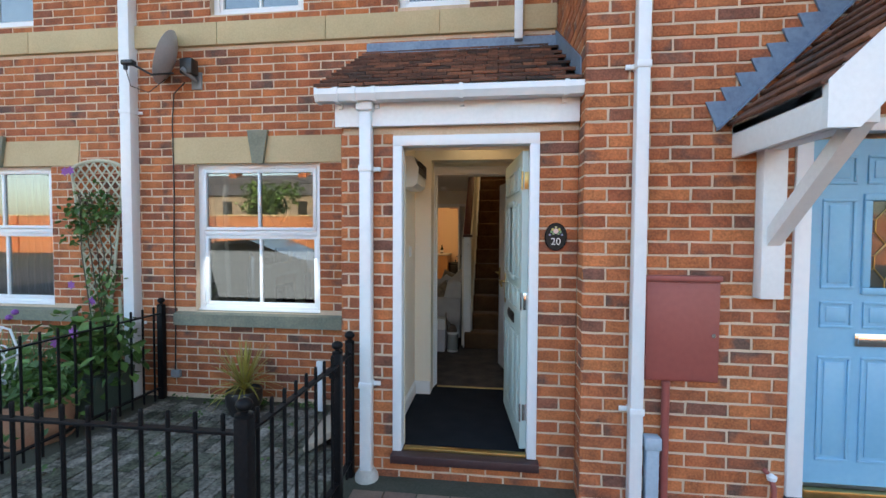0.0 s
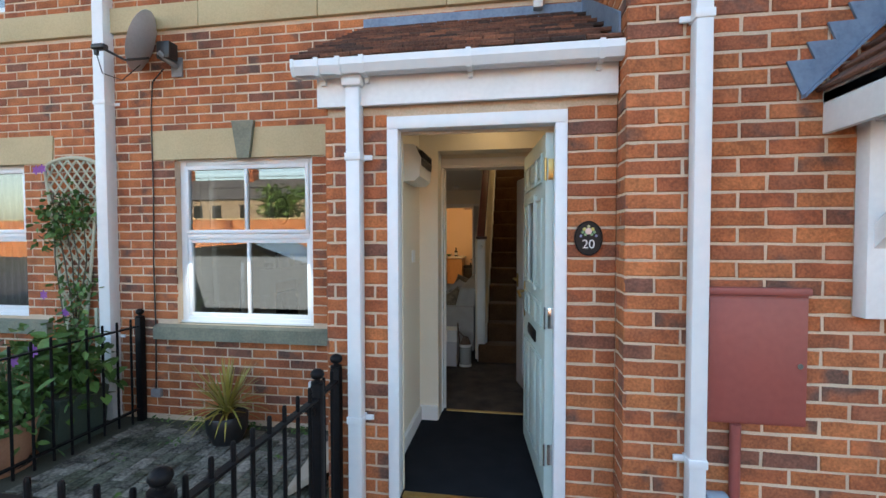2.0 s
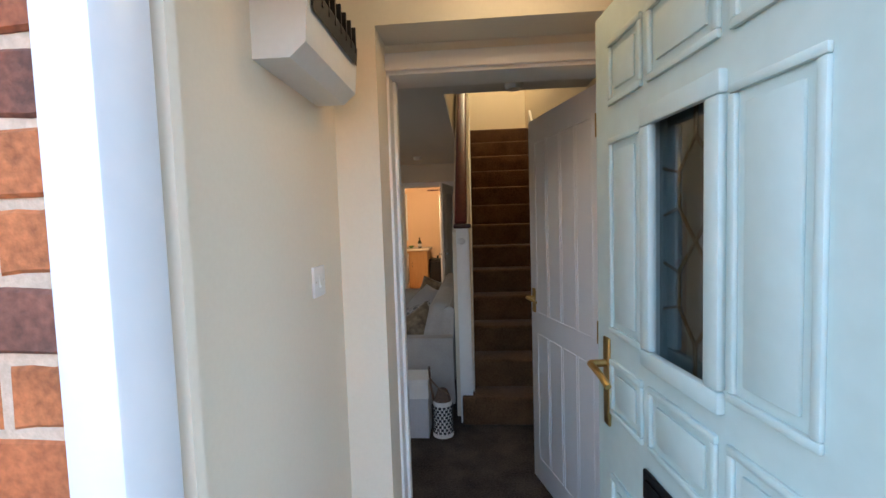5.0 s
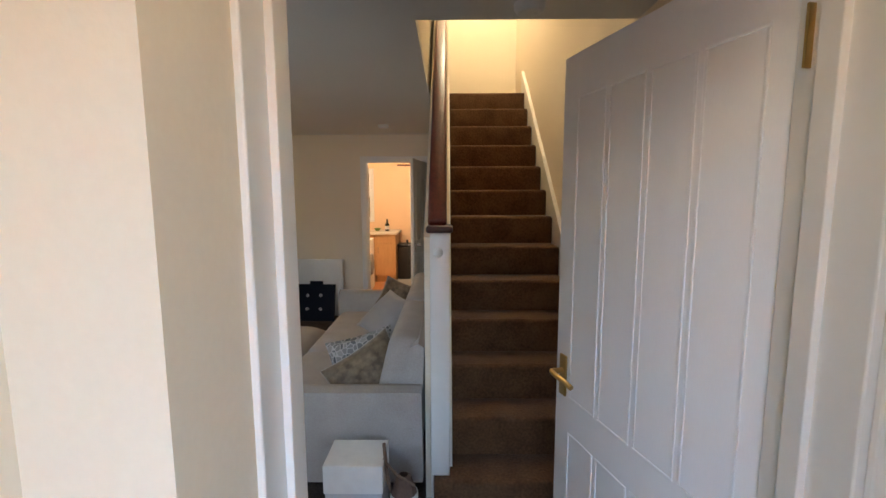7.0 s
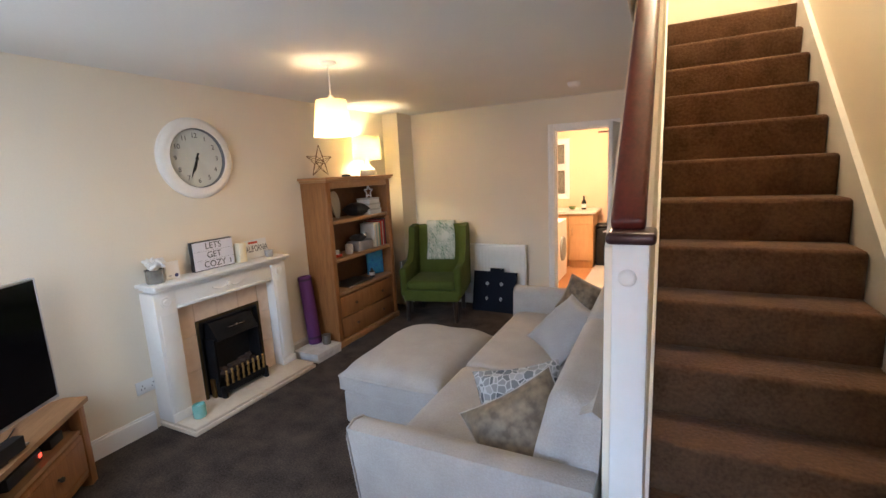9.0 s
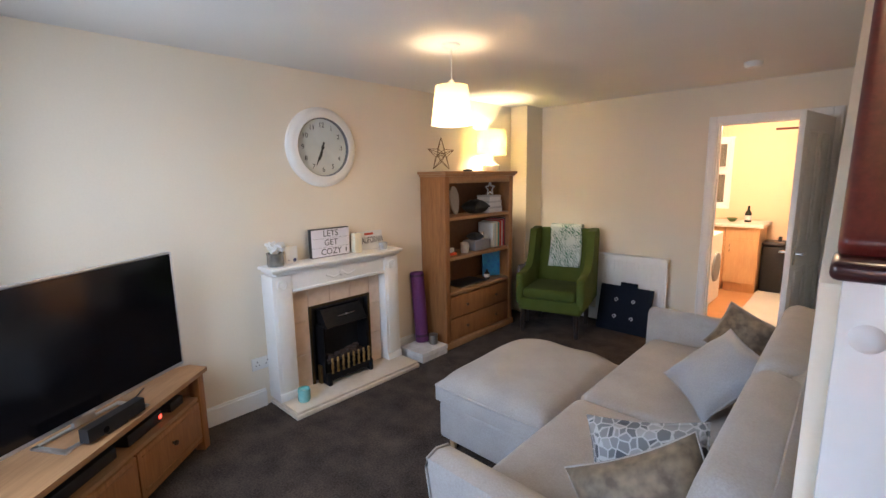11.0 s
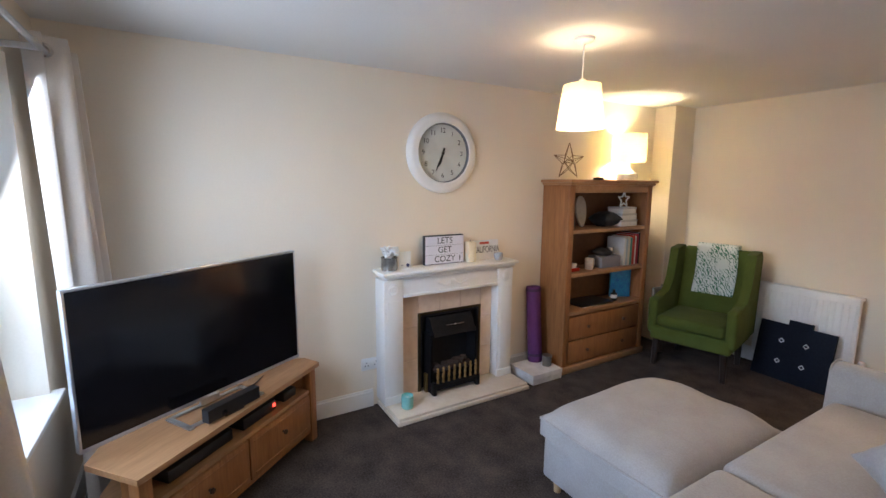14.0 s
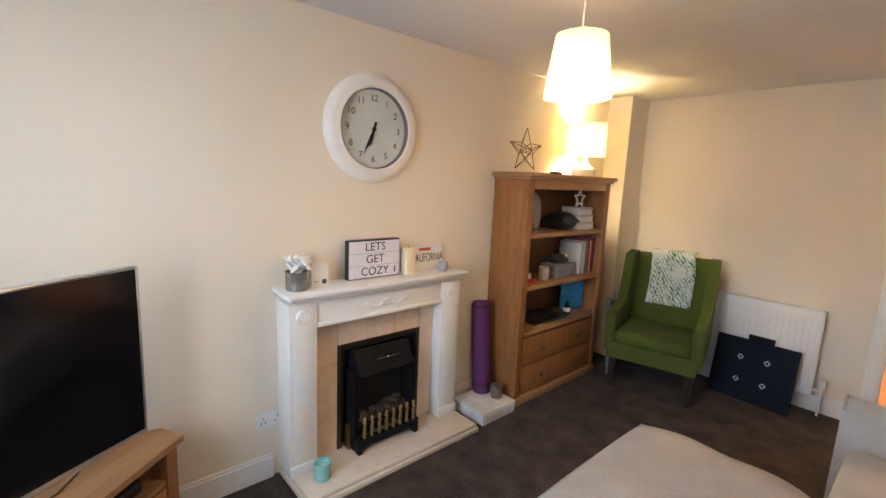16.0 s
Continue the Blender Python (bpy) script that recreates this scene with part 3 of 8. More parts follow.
def hinge(parent, x, y, z, mat):
    return put("hinge", Shape().box((x - 0.002, y - 0.03, z - 0.045), (x + 0.002, y + 0.03, z + 0.045)).cyl((x, y - 0.004, z - 0.048), (x, y - 0.004, z + 0.048), 0.006, n=10), mat, parent, "brass hinge", smooth=True)


# inner door, standing open into the living room
ind = thing("inner_door", (0.459, 1.367, 0.0), "white moulded panel door standing open, brass handle", "door", rz=180 - 74 , kind="structure")
panel_leaf(ind, 0.712, 1.96, 0.035, [(0.075 + 0.1435 * k, 0.205 + 0.1435 * k, z0, z1) for k in range(4) for z0, z1 in ((0.94, 1.84), (0.14, 0.83))],
           surface("white_moulded_door", (0.84, 0.85, 0.87), (0.81, 0.82, 0.84), rough=0.35, grain=50, blotch=2, bump=0.05, stretch=(8, 8, 1)), 0.0025, 0.007)
lever(ind, 0.665, 0.035, 1.02, 1, BRASS, -1, 0.13)
lever(ind, 0.665, 0.0, 1.02, -1, BRASS, -1, 0.13)
for z in (1.79, 0.99, 0.22):
    hg = hinge(ind, -0.001, 0.035, z, BRASS)
    put("hinge_flap", Shape().rbox((-0.042, 0.036, z - 0.045), (-0.004, 0.039, z + 0.045), 0.001), BRASS, hg, "brass hinge flap")

# kitchen door, standing open into the living room
kd = thing("kitchen_door", (-0.405, 6.285, 0.0), "white panel door standing open beside the stair wall, chrome handle", "door", rz=-99.5, kind="structure")
panel_leaf(kd, 0.735, 1.96, 0.035, [(0.10, 0.33, 1.02, 1.84), (0.41, 0.64, 1.02, 1.84), (0.10, 0.33, 0.14, 0.88), (0.41, 0.64, 0.14, 0.88)], GLOSS, 0.006)
lever(kd, 0.68, 0.035, 1.0, 1, CHROME, -1, 0.13)
lever(kd, 0.68, 0.0, 1.0, -1, CHROME, -1, 0.13)


# ---- outside: frames, doors and windows ----
def front_door(t, mat, w, glass_mat, h=1.95):
    """An outside panel door with a leaded light, letter plate, lever and three rows of panels; local x from the hinge."""
    c = w / 2
    col = [(0.09, 0.26), (c - 0.115, c + 0.115), (w - 0.26, w - 0.09)]
    rows = [(col[0], 1.70, 1.86), (col[1], 1.70, 1.86), (col[2], 1.70, 1.86), (col[0], 1.12, 1.62), (col[2], 1.12, 1.62),
            (col[0], 0.90, 1.05), (col[1], 0.90, 1.05), (col[2], 0.90, 1.05), (col[0], 0.14, 0.74), (col[1], 0.14, 0.74), (col[2], 0.14, 0.74)]
    body = Shape()
    g = (col[1][0] - 0.005, col[1][1] + 0.005, 1.10, 1.64)
    frame = slab("y", 0.0, 0.044, (0.0, w), (0.008, h), [g])
    body.add(frame.v, frame.f)
    for y, s in ((0, -1), (0.044, 1)):
        for (x0, x1), z0, z1 in rows:
            q = 0.016
            for a, b in (((x0, z0), (x1, z0 + q)), ((x0, z1 - q), (x1, z1)), ((x0, z0 + q), (x0 + q, z1 - q)), ((x1 - q, z0 + q), (x1, z1 - q))):
                body.rbox((a[0], y - s * 0.001, a[1]), (b[0], y + s * 0.009, b[1]), 0.004, 2)
            body.rbox((x0 + 0.034, y - s * 0.001, z0 + 0.034), (x1 - 0.034, y + s * 0.006, z1 - 0.034), 0.005, 2)
        x0, x1, z0, z1 = g
        q = 0.03
        for a, b in (((x0 - 0.01, z0 - 0.01), (x1 + 0.01, z0 + q)), ((x0 - 0.01, z1 - q), (x1 + 0.01, z1 + 0.01)), ((x0 - 0.01, z0 + q), (x0 + q, z1 - q)), ((x1 - q, z0 + q), (x1 + 0.01, z1 - q))):
            body.rbox((a[0], y - s * 0.002, a[1]), (b[0], y + s * 0.016, b[1]), 0.006, 2)
    leaf = put("leaf", body, mat, t, smooth=True, flat=30)
    pane = put("glass", Shape().box((g[0] - 0.01, 0.018, g[2] - 0.01), (g[1] + 0.01, 0.026, g[3] + 0.01)), glass_mat, leaf, "dark obscured leaded glass")
    pane.visible_shadow = False
    came = Shape()
    xm, z0, z1 = (g[0] + g[1]) / 2, g[2], g[3]
    d = 0.055
    for zz in (z0 + 0.17, z1 - 0.17):
        ring = [(xm, zz + 0.10), (xm + d, zz + 0.035), (xm + d, zz - 0.035), (xm, zz - 0.10), (xm - d, zz - 0.035), (xm - d, zz + 0.035)]
        for a, b in zip(ring, ring[1:] + ring[:1]):
            came.cyl((a[0], 0.014, a[1]), (b[0], 0.014, b[1]), 0.004, n=6)
        for s in (-1, 1):
            came.cyl((xm + s * d, 0.014, zz + 0.035), (xm + s * 0.11, 0.014, zz + 0.05), 0.0035, n=6).cyl((xm + s * d, 0.014, zz - 0.035), (xm + s * 0.11, 0.014, zz - 0.05), 0.0035, n=6)
    came.cyl((xm, 0.014, z0), (xm, 0.014, z0 + 0.07), 0.004, n=6).cyl((xm, 0.014, z1 - 0.07), (xm, 0.014, z1), 0.004, n=6).cyl((xm, 0.014, z0 + 0.27), (xm, 0.014, z1 - 0.27), 0.004, n=6)
    put("lead_came", came, BRASS, leaf, "brass-coloured lead strips", smooth=True)
    return leaf, c


fd = thing("front_door", (0.405, 0.075, 0.02), "sage green panelled front door standing open, brass handle", "door", rz=96.5, kind="structure")
leaf, mid = front_door(fd, SAGE, 0.80, DOOR_GLASS)
for y, s in ((0.0, -1), (0.044, 1)):
    put("handle", Shape().rbox((0.715, y, 0.86), (0.75, y + s * 0.008, 1.10), 0.012, 3).cyl((0.732, y + s * 0.006, 1.03), (0.732, y + s * 0.05, 1.03), 0.010)
        .tube([(0.732, y + s * 0.05, 1.03), (0.70, y + s * 0.052, 1.03), (0.655, y + s * 0.05, 1.02), (0.625, y + s * 0.046, 1.005)], 0.009), BRASS, fd, "brass lever on a long plate", smooth=True)
    put("letter_plate", Shape().rbox((mid - 0.13, y, 0.785), (mid + 0.13, y + s * 0.010, 0.855), 0.005).rbox((mid - 0.11, y + s * 0.008, 0.80), (mid + 0.11, y + s * 0.016, 0.84), 0.004), IRON, fd, "black letter plate", smooth=True)
for z in (1.76, 0.98, 0.25):
    put("hinge", Shape().rbox((-0.004, -0.034, z - 0.055), (-0.0005, 0.03, z + 0.055), 0.001).cyl((-0.003, 0.044, z - 0.058), (-0.003, 0.044, z + 0.058), 0.007, n=10), BRASS if z > 1.5 else CHROME, fd, "metal hinge", smooth=True)

ff = thing("front_door_frame", (0, 0, 0), "white plastic front door frame with dark sill", "door frame", kind="structure")
for x0, x1 in ((DOOR[0], -0.41), (0.403, DOOR[1])):
    put("jamb", Shape().rbox((x0, -0.012, 0.0), (x1, 0.07, 2.0), 0.004), UPVC, ff, smooth=True)
put("head", Shape().rbox((DOOR[0], -0.012, 2.0), (DOOR[1], 0.07, DOOR[3]), 0.004), UPVC, ff, smooth=True)
put("sill", Shape().rbox((-0.475, -0.065, -0.06), (0.478, 0.09, -0.004), 0.006), SILL_DARK, ff, "dark stained door sill", smooth=True)
put("threshold_bar", Shape().rbox((-0.40, 0.01, -0.004), (0.40, 0.055, 0.016), 0.004), BRASS, ff, "worn brass threshold bar", smooth=True)


def sash_window(name, x0, x1, z0, z1, y, label, cols=2, mid=None, kind="structure"):
    """A white window of two lights, each split by glazing bars; y is the plane of its outer face."""
    w = thing(name, ((x0 + x1) / 2, y, z0), label, "window", kind=kind)
    hw, h = (x1 - x0) / 2, z1 - z0
    mid = h * 0.54 if mid is None else mid - z0
    f = 0.055
    frame = put("window_frame", Shape().rbox((-hw, 0, 0), (-hw + f, 0.07, h), 0.005).rbox((hw - f, 0, 0), (hw, 0.07, h), 0.005)
                .rbox((-hw + f, 0, h - f), (hw - f, 0.07, h), 0.005).rbox((-hw + f, 0, 0), (hw - f, 0.07, f), 0.005).rbox((-hw + f, 0.002, mid - 0.025), (hw - f, 0.068, mid + 0.025), 0.005), UPVC, w, smooth=True)
    put("drip_bar", Shape().rbox((-hw - 0.01, -0.02, h - 0.015), (hw + 0.01, 0.01, h + 0.012), 0.004).rbox((-hw, -0.022, -0.002), (hw, 0.005, 0.024), 0.004), UPVC, w, smooth=True)
    for lo, hi, proud in ((f, mid - 0.025, 0.012), (mid + 0.025, h - f, -0.012)):
        s = Shape()
        e = 0.032
        s.rbox((-hw + f, proud, lo), (-hw + f + e, proud + 0.05, hi), 0.004).rbox((hw - f - e, proud, lo), (hw - f, proud + 0.05, hi), 0.004)
        s.rbox((-hw + f + e, proud, lo), (hw - f - e, proud + 0.05, lo + e), 0.004).rbox((-hw + f + e, proud, hi - e), (hw - f - e, proud + 0.05, hi), 0.004)
        sash = put("sash", s, UPVC, w, smooth=True)
        n = cols
        wide = 2 * (hw - f - e)
        for k in range(n):
            a, b = -hw + f + e + wide * k / n, -hw + f + e + wide * (k + 1) / n
            p = put("pane", Shape().box((a, proud + 0.022, lo + e - 0.004), (b, proud + 0.026, hi - e + 0.004)), GLASS, sash)
            p.visible_shadow = False
            if k:
                put("glazing_bar", Shape().rbox((a - 0.013, proud + 0.004, lo + e), (a + 0.013, proud + 0.046, hi - e), 0.004), UPVC, sash, smooth=True)
    return w


win = sash_window("window_1", WIN[0], WIN[1], WIN[2], WIN[3], 1.165, "white plastic window with clear panes and glazing bars", mid=1.43)
put("vent", Shape().rbox((-0.22, -0.012, 1.365), (0.18, 0.002, 1.382), 0.003), UPVC, win, smooth=True)
sash_window("window_2", -5.47, -4.215, 0.69, 2.105, 1.165, "white plastic window of the house next door", mid=1.44)
sash_window("window_3", -2.49, -1.57, 3.47, 4.65, 1.165, "white plastic upstairs window", mid=4.1)
sash_window("window_4", -0.69, -0.05, 3.44, 4.55, 1.165, "narrow white plastic upstairs window", mid=4.0, cols=1)
sash_window("window_5", -5.4, -4.37, 3.47, 4.65, 1.165, "white plastic upstairs window next door", mid=4.1)
# added dark sheet: the unlit room's shade is painted as its colour
put("room_shade_sheet", Shape().box((-5.6, 1.9, 0.3), (-4.0, 1.92, 2.3)), surface("unlit_room_shade", (0.12, 0.11, 0.10), (0.08, 0.075, 0.07)), None, "dark sheet standing in for the unlit room behind the neighbour's window", category="wall", kind="structure")
put("wall_upper_back", Shape().box((-5.6, 1.9, 3.3), (-0.4, 1.92, 4.7)), CREAM, None, "pale bedroom wall behind the upstairs windows", category="wall", kind="structure")

stone = thing("stonework", (0, 1.1, 0), "buff stone lintels, sills and string course on the brick front", "stonework", kind="structure")
JOINTS = (-8.6, -6.5, -4.40, -2.405, -1.35, -0.31, 0.695)
for a, b in zip(JOINTS, JOINTS[1:]):
    put("band_stone", Shape().rbox((a + 0.003, -0.03, 3.185), (b - 0.003, 0.1, 3.395), 0.006), STONE, stone, smooth=True)
for a, b, c in ((-2.895, -1.215, -2.01), (-5.72, -3.885, -4.80)):
    put("lintel", Shape().prism([(a, 2.335), (b - 0.0, 2.335), (b + (0.0 if b > -2 else -0.02), 2.088), (a + 0.01, 2.088)], -0.008, 0.1, "y"), STONE, stone, "buff stone lintel")
    put("keystone", Shape().prism([(c - 0.10, 2.385), (c + 0.10, 2.385), (c + 0.052, 2.078), (c - 0.052, 2.078)], -0.04, -0.009, "y"), WEATHERED, stone, "weathered grey keystone")
for a, b in ((-2.87, -1.2), (-5.75, -3.955)):
    put("sill", Shape().prism([(-0.055, 0.545), (-0.055, 0.655), (0.075, 0.69), (0.1, 0.69), (0.1, 0.545)], a, b, "x"), WEATHERED, stone, "weathered grey-green stone sill")


# rainwater goods
def downpipe(x, y, z0, z1, clips, label, w=0.065, ear=1):
    t = thing("downpipe", (x, y, z0), label, "drainpipe")
    put("pipe", Shape().rbox((-w / 2, -w / 2, 0), (w / 2, w / 2, z1 - z0), 0.006), UPVC, t, smooth=True)
    for z in clips:
        put("clip", Shape().rbox((-w / 2 - 0.006, -w / 2 - 0.006, z - z0 - 0.02), (w / 2 + 0.006, w / 2 + 0.006, z - z0 + 0.02), 0.005).rbox((ear * w / 2, w / 2 - 0.02, z - z0 - 0.014), (ear * (w / 2 + 0.05), w / 2 - 0.005, z - z0 + 0.014), 0.004)
            .cyl((ear * (w / 2 + 0.034), w / 2 - 0.024, z - z0), (ear * (w / 2 + 0.034), w / 2 - 0.006, z - z0), 0.006, n=8), UPVC, t, smooth=True)
    return t


downpipe(-3.30, 1.055, GROUND, 5.4, (0.55, 2.58, 4.4), "square white plastic drainpipe on the brick front", 0.11)
downpipe(0.999, -0.209, GROUND, 5.4, (0.43, 2.38, 4.4), "square white plastic drainpipe beside the meter box", 0.07, -1)
downpipe(0.37, 1.055, 3.09, 5.4, (), "short white plastic drainpipe above the porch roof", 0.07)
pp = downpipe(-0.635, -0.045, GROUND + 0.06, 2.26, (0.45, 1.85), "square white plastic drainpipe from the porch gutter", 0.075)
put("shoe", Shape().lathe((0, 0, -0.06), [(0.0, 0.07), (0.052, 0.07), (0.062, 0.05), (0.075, 0.03), (0.078, 0.0)], 20), surface("grey_white_clay", (0.55, 0.52, 0.48), (0.45, 0.42, 0.38)), pp, "grey drain collar", smooth=True)
put("outlet", Shape().rbox((-0.055, -0.06, 2.33), (0.055, 0.045, 2.40), 0.015), UPVC, pp, smooth=True)

gut = thing("gutter", (0, -0.10, 2.29), "white plastic gutter along the porch eaves", "gutter")
trough = Shape()
prof = [(-0.055, 0.045), (-0.055, 0.01), (-0.035, -0.028), (0.03, -0.028), (0.05, 0.0), (0.05, 0.045), (0.044, 0.045), (0.044, 0.002), (0.028, -0.022), (-0.032, -0.022), (-0.049, 0.012), (-0.049, 0.045)]
trough.prism(prof, -0.935, 0.735, "x")
put("trough", trough, UPVC, gut)
for x in (-0.93, 0.73):
    put("stop_end", Shape().prism([(-0.06, 0.05), (-0.06, 0.008), (-0.037, -0.033), (0.032, -0.033), (0.053, 0.0), (0.053, 0.05)], x - 0.008, x + 0.008, "x"), UPVC, gut)
for x in (-0.80, -0.685, -0.56, -0.02, 0.60):
    put("bracket", Shape().prism([(-0.061, 0.05), (-0.061, 0.006), (-0.039, -0.036), (0.034, -0.036), (0.034, -0.06), (0.06, -0.06), (0.06, 0.05)], x - 0.012, x + 0.012, "x"), UPVC, gut)
structure("fascia", Shape().rbox((-0.845, -0.045, 2.12), (0.695, -0.02, 2.285), 0.003), WHITE_WOOD, "white painted fascia board over the porch", category="fascia")

# porch roof of plain tiles
roof = thing("porch_roof", (0, 0, 2.33), "lean-to porch roof of dark brown clay tiles", "roof", kind="structure")
EAVE, TOPY, RUN = (-0.13, 2.33), (1.09, 3.04), 10
put("roof_deck", Shape().prism([(EAVE[0] + 0.03, -0.03), (TOPY[0], TOPY[1] - 2.33 - 0.03), (TOPY[0], TOPY[1] - 2.33 - 0.12), (EAVE[0] + 0.03, -0.07)], -0.93, 0.695, "x"), WHITE_WOOD, roof)
pitch = math.atan2(TOPY[1] - EAVE[1], TOPY[0] - EAVE[0])
tile = Shape().rbox((0.002, 0.0, 0.0), (0.163, 0.25, 0.021), 0.004, 1)
tile_mesh = bpy.data.meshes.new("roof_tile")
tile_mesh.from_pydata(tile.v, [], tile.f)
tile_mesh.materials.append(ROOF_TILE)
slope_len = math.hypot(TOPY[1] - EAVE[1], TOPY[0] - EAVE[0])
for r in range(12):
    d = slope_len * r / 12
    for c in range(11):
        x = -0.955 + 0.165 * c - (0.08 if r % 2 else 0.0)
        if x < -0.96:
            x = -0.955
        if x + 0.163 > 0.70:
            continue
        o = new("roof_tile", tile_mesh)
        o.parent = roof
        o.matrix_basis = pose(x, EAVE[0] + d * math.cos(pitch), d * math.sin(pitch) + 0.016 + random.uniform(0, 0.006), math.degrees(pitch) - 10.5 + random.uniform(-0.8, 0.8), random.uniform(-0.5, 0.5), 0)
put("flashing", Shape().box((-0.97, 0.98, 0.665), (0.69, 1.095, 0.675)).box((-0.97, 1.078, 0.675), (0.69, 1.095, 0.80)), LEAD, roof, "blue-grey lead flashing")
side = Shape()
for k in range(12):
    y = EAVE[0] + 0.05 + k * 0.1
    z = (y - EAVE[0]) * math.tan(pitch)
    side.prism([(y, z - 0.0), (y + 0.1, z + 0.058), (y + 0.1, z + 0.19), (y, z + 0.13)], 0.684, 0.694, "x")
put("flashing", side, LEAD, roof, "stepped lead flashing")
structure("porch_roof_wall", Shape().box((-0.81, 0.0, 2.125), (0.70, 0.10, 2.30)), MORTAR, "masonry over the porch door", category="wall")


# ---- neighbour's door and canopy ----
nd = thing("neighbour_door", (1.915, -0.115, 0.02), "sky blue panelled front door with leaded glass, closed", "door", kind="structure")
leaf, mid = front_door(nd, BLUE, 0.85, DOOR_GLASS)
put("letter_plate", Shape().rbox((mid - 0.155, -0.012, 0.80), (mid + 0.125, 0.0, 0.875), 0.005).rbox((mid - 0.14, -0.018, 0.815), (mid + 0.11, -0.010, 0.86), 0.004), CHROME, nd, "chrome letter plate", smooth=True)
nf = thing("neighbour_door_frame", (0, -0.17, 0), "white door frame round the blue door", "door frame", kind="structure")
for x0, x1 in ((1.825, 1.91), (2.77, 2.855)):
    put("jamb", Shape().rbox((x0, -0.012, -0.03), (x1, 0.07, 2.0), 0.004), UPVC, nf, smooth=True)
put("head", Shape().rbox((1.825, -0.012, 2.0), (2.855, 0.07, 2.07), 0.004), UPVC, nf, smooth=True)
put("sill", Shape().rbox((1.82, -0.05, -0.10), (2.86, 0.1, -0.035), 0.006), surface("slate_step", (0.05, 0.055, 0.065), (0.07, 0.075, 0.085)), nf, "dark slate sill", smooth=True)
put("threshold_bar", Shape().rbox((1.92, 0.0, -0.035), (2.76, 0.05, 0.012), 0.004), BRASS, nf, smooth=True)

can = thing("door_canopy", (2.37, -0.17, 1.865), "gabled tiled door canopy on white timber brackets", "canopy", kind="structure")
CX, CY = 0.875, -0.69
for s in (-1, 1):
    put("fascia", Shape().rbox((s * CX, CY, 0.0), (s * (CX - 0.03), 0.0, 0.196), 0.004), WHITE_WOOD, can, "white painted fascia board", smooth=True)
    put("barge_board", Shape().prism([(s * CX, 0.0), (s * CX, 0.19), (0.0, 0.19 + CX), (0.0, CX), (s * (CX - 0.12), 0.0)] if s < 0 else [(0.0, CX), (0.0, 0.19 + CX), (s * CX, 0.19), (s * CX, 0.0), (s * (CX - 0.12), 0.0)], CY - 0.03, CY, "y"), WHITE_WOOD, can, "white painted barge board, paint flaking")
    put("wall_post", Shape().rbox((s * 0.685 - 0.06, -0.075, -0.775), (s * 0.685 + 0.06, 0.0, 0.12), 0.004), WHITE_WOOD, can, "white painted timber", smooth=True)
    put("arm", Shape().rbox((s * 0.685 - 0.045, CY + 0.03, 0.03), (s * 0.685 + 0.045, -0.075, 0.12), 0.004), WHITE_WOOD, can, "white painted timber", smooth=True)
    put("brace", Shape().prism([(-0.075, -0.485), (-0.075, -0.385), (-0.55, 0.03), (-0.65, 0.03)], s * 0.685 - 0.036, s * 0.685 + 0.036, "x"), WHITE_WOOD, can, "white painted diagonal brace")
    put("roof_deck", Shape().prism([(s * CX, 0.172), (0.0, 0.172 + CX), (0.0, 0.13 + CX), (s * CX, 0.13)], CY, 0.0, "y"), WHITE_WOOD, can)
tl = Shape().rbox((0.0, 0.002, 0.0), (0.26, 0.143, 0.019), 0.004, 1)
ctile = bpy.data.meshes.new("roof_tile")
ctile.from_pydata(tl.v, [], tl.f)
ctile.materials.append(ROOF_TILE)
for s in (-1, 1):
    for r in range(12):
        for c in range(5):
            d = 1.42 * r / 12 - 0.03
            o = new("roof_tile", ctile)
            o.parent = can
            e = Matrix.Translation((s * CX - s * d * 0.7071, CY - 0.03 + 0.145 * c, 0.190 + d * 0.7071 + random.uniform(0, 0.006)))
            o.matrix_basis = e @ (pose(0, 0, 0, 0, -35.5, 0) if s < 0 else pose(0, 0.145, 0, 0, -35.5, 180))
for sd_ in (-1, 1):
    lf = Shape()
    for k in range(11):
        c0, z0 = CX + 0.085 - k * 0.0765, 0.165 + k * 0.0765
        piece = [(c0, z0), (c0 - 0.0765, z0 + 0.0765), (c0 - 0.0765 - 0.02, z0 + 0.153), (c0 - 0.02, z0 + 0.150), (c0 + 0.062, z0 + 0.147)]
        lf.prism([(sd_ * x, z) for x, z in piece], -0.012 - 0.0006 * k, -0.003, "y")
    lf.prism([(sd_ * (CX + 0.085), 0.165), (sd_ * 0.0, 0.25 + CX), (sd_ * 0.0, 0.235 + CX), (sd_ * (CX + 0.085), 0.15)], -0.04, -0.002, "y")
    put("flashing", lf, LEAD, can, "stepped blue-grey lead flashing")


# ---- brickwork ----
COURSE, PITCH, JOINT = 0.0765, 0.2285, 0.011
brick_meshes = {}


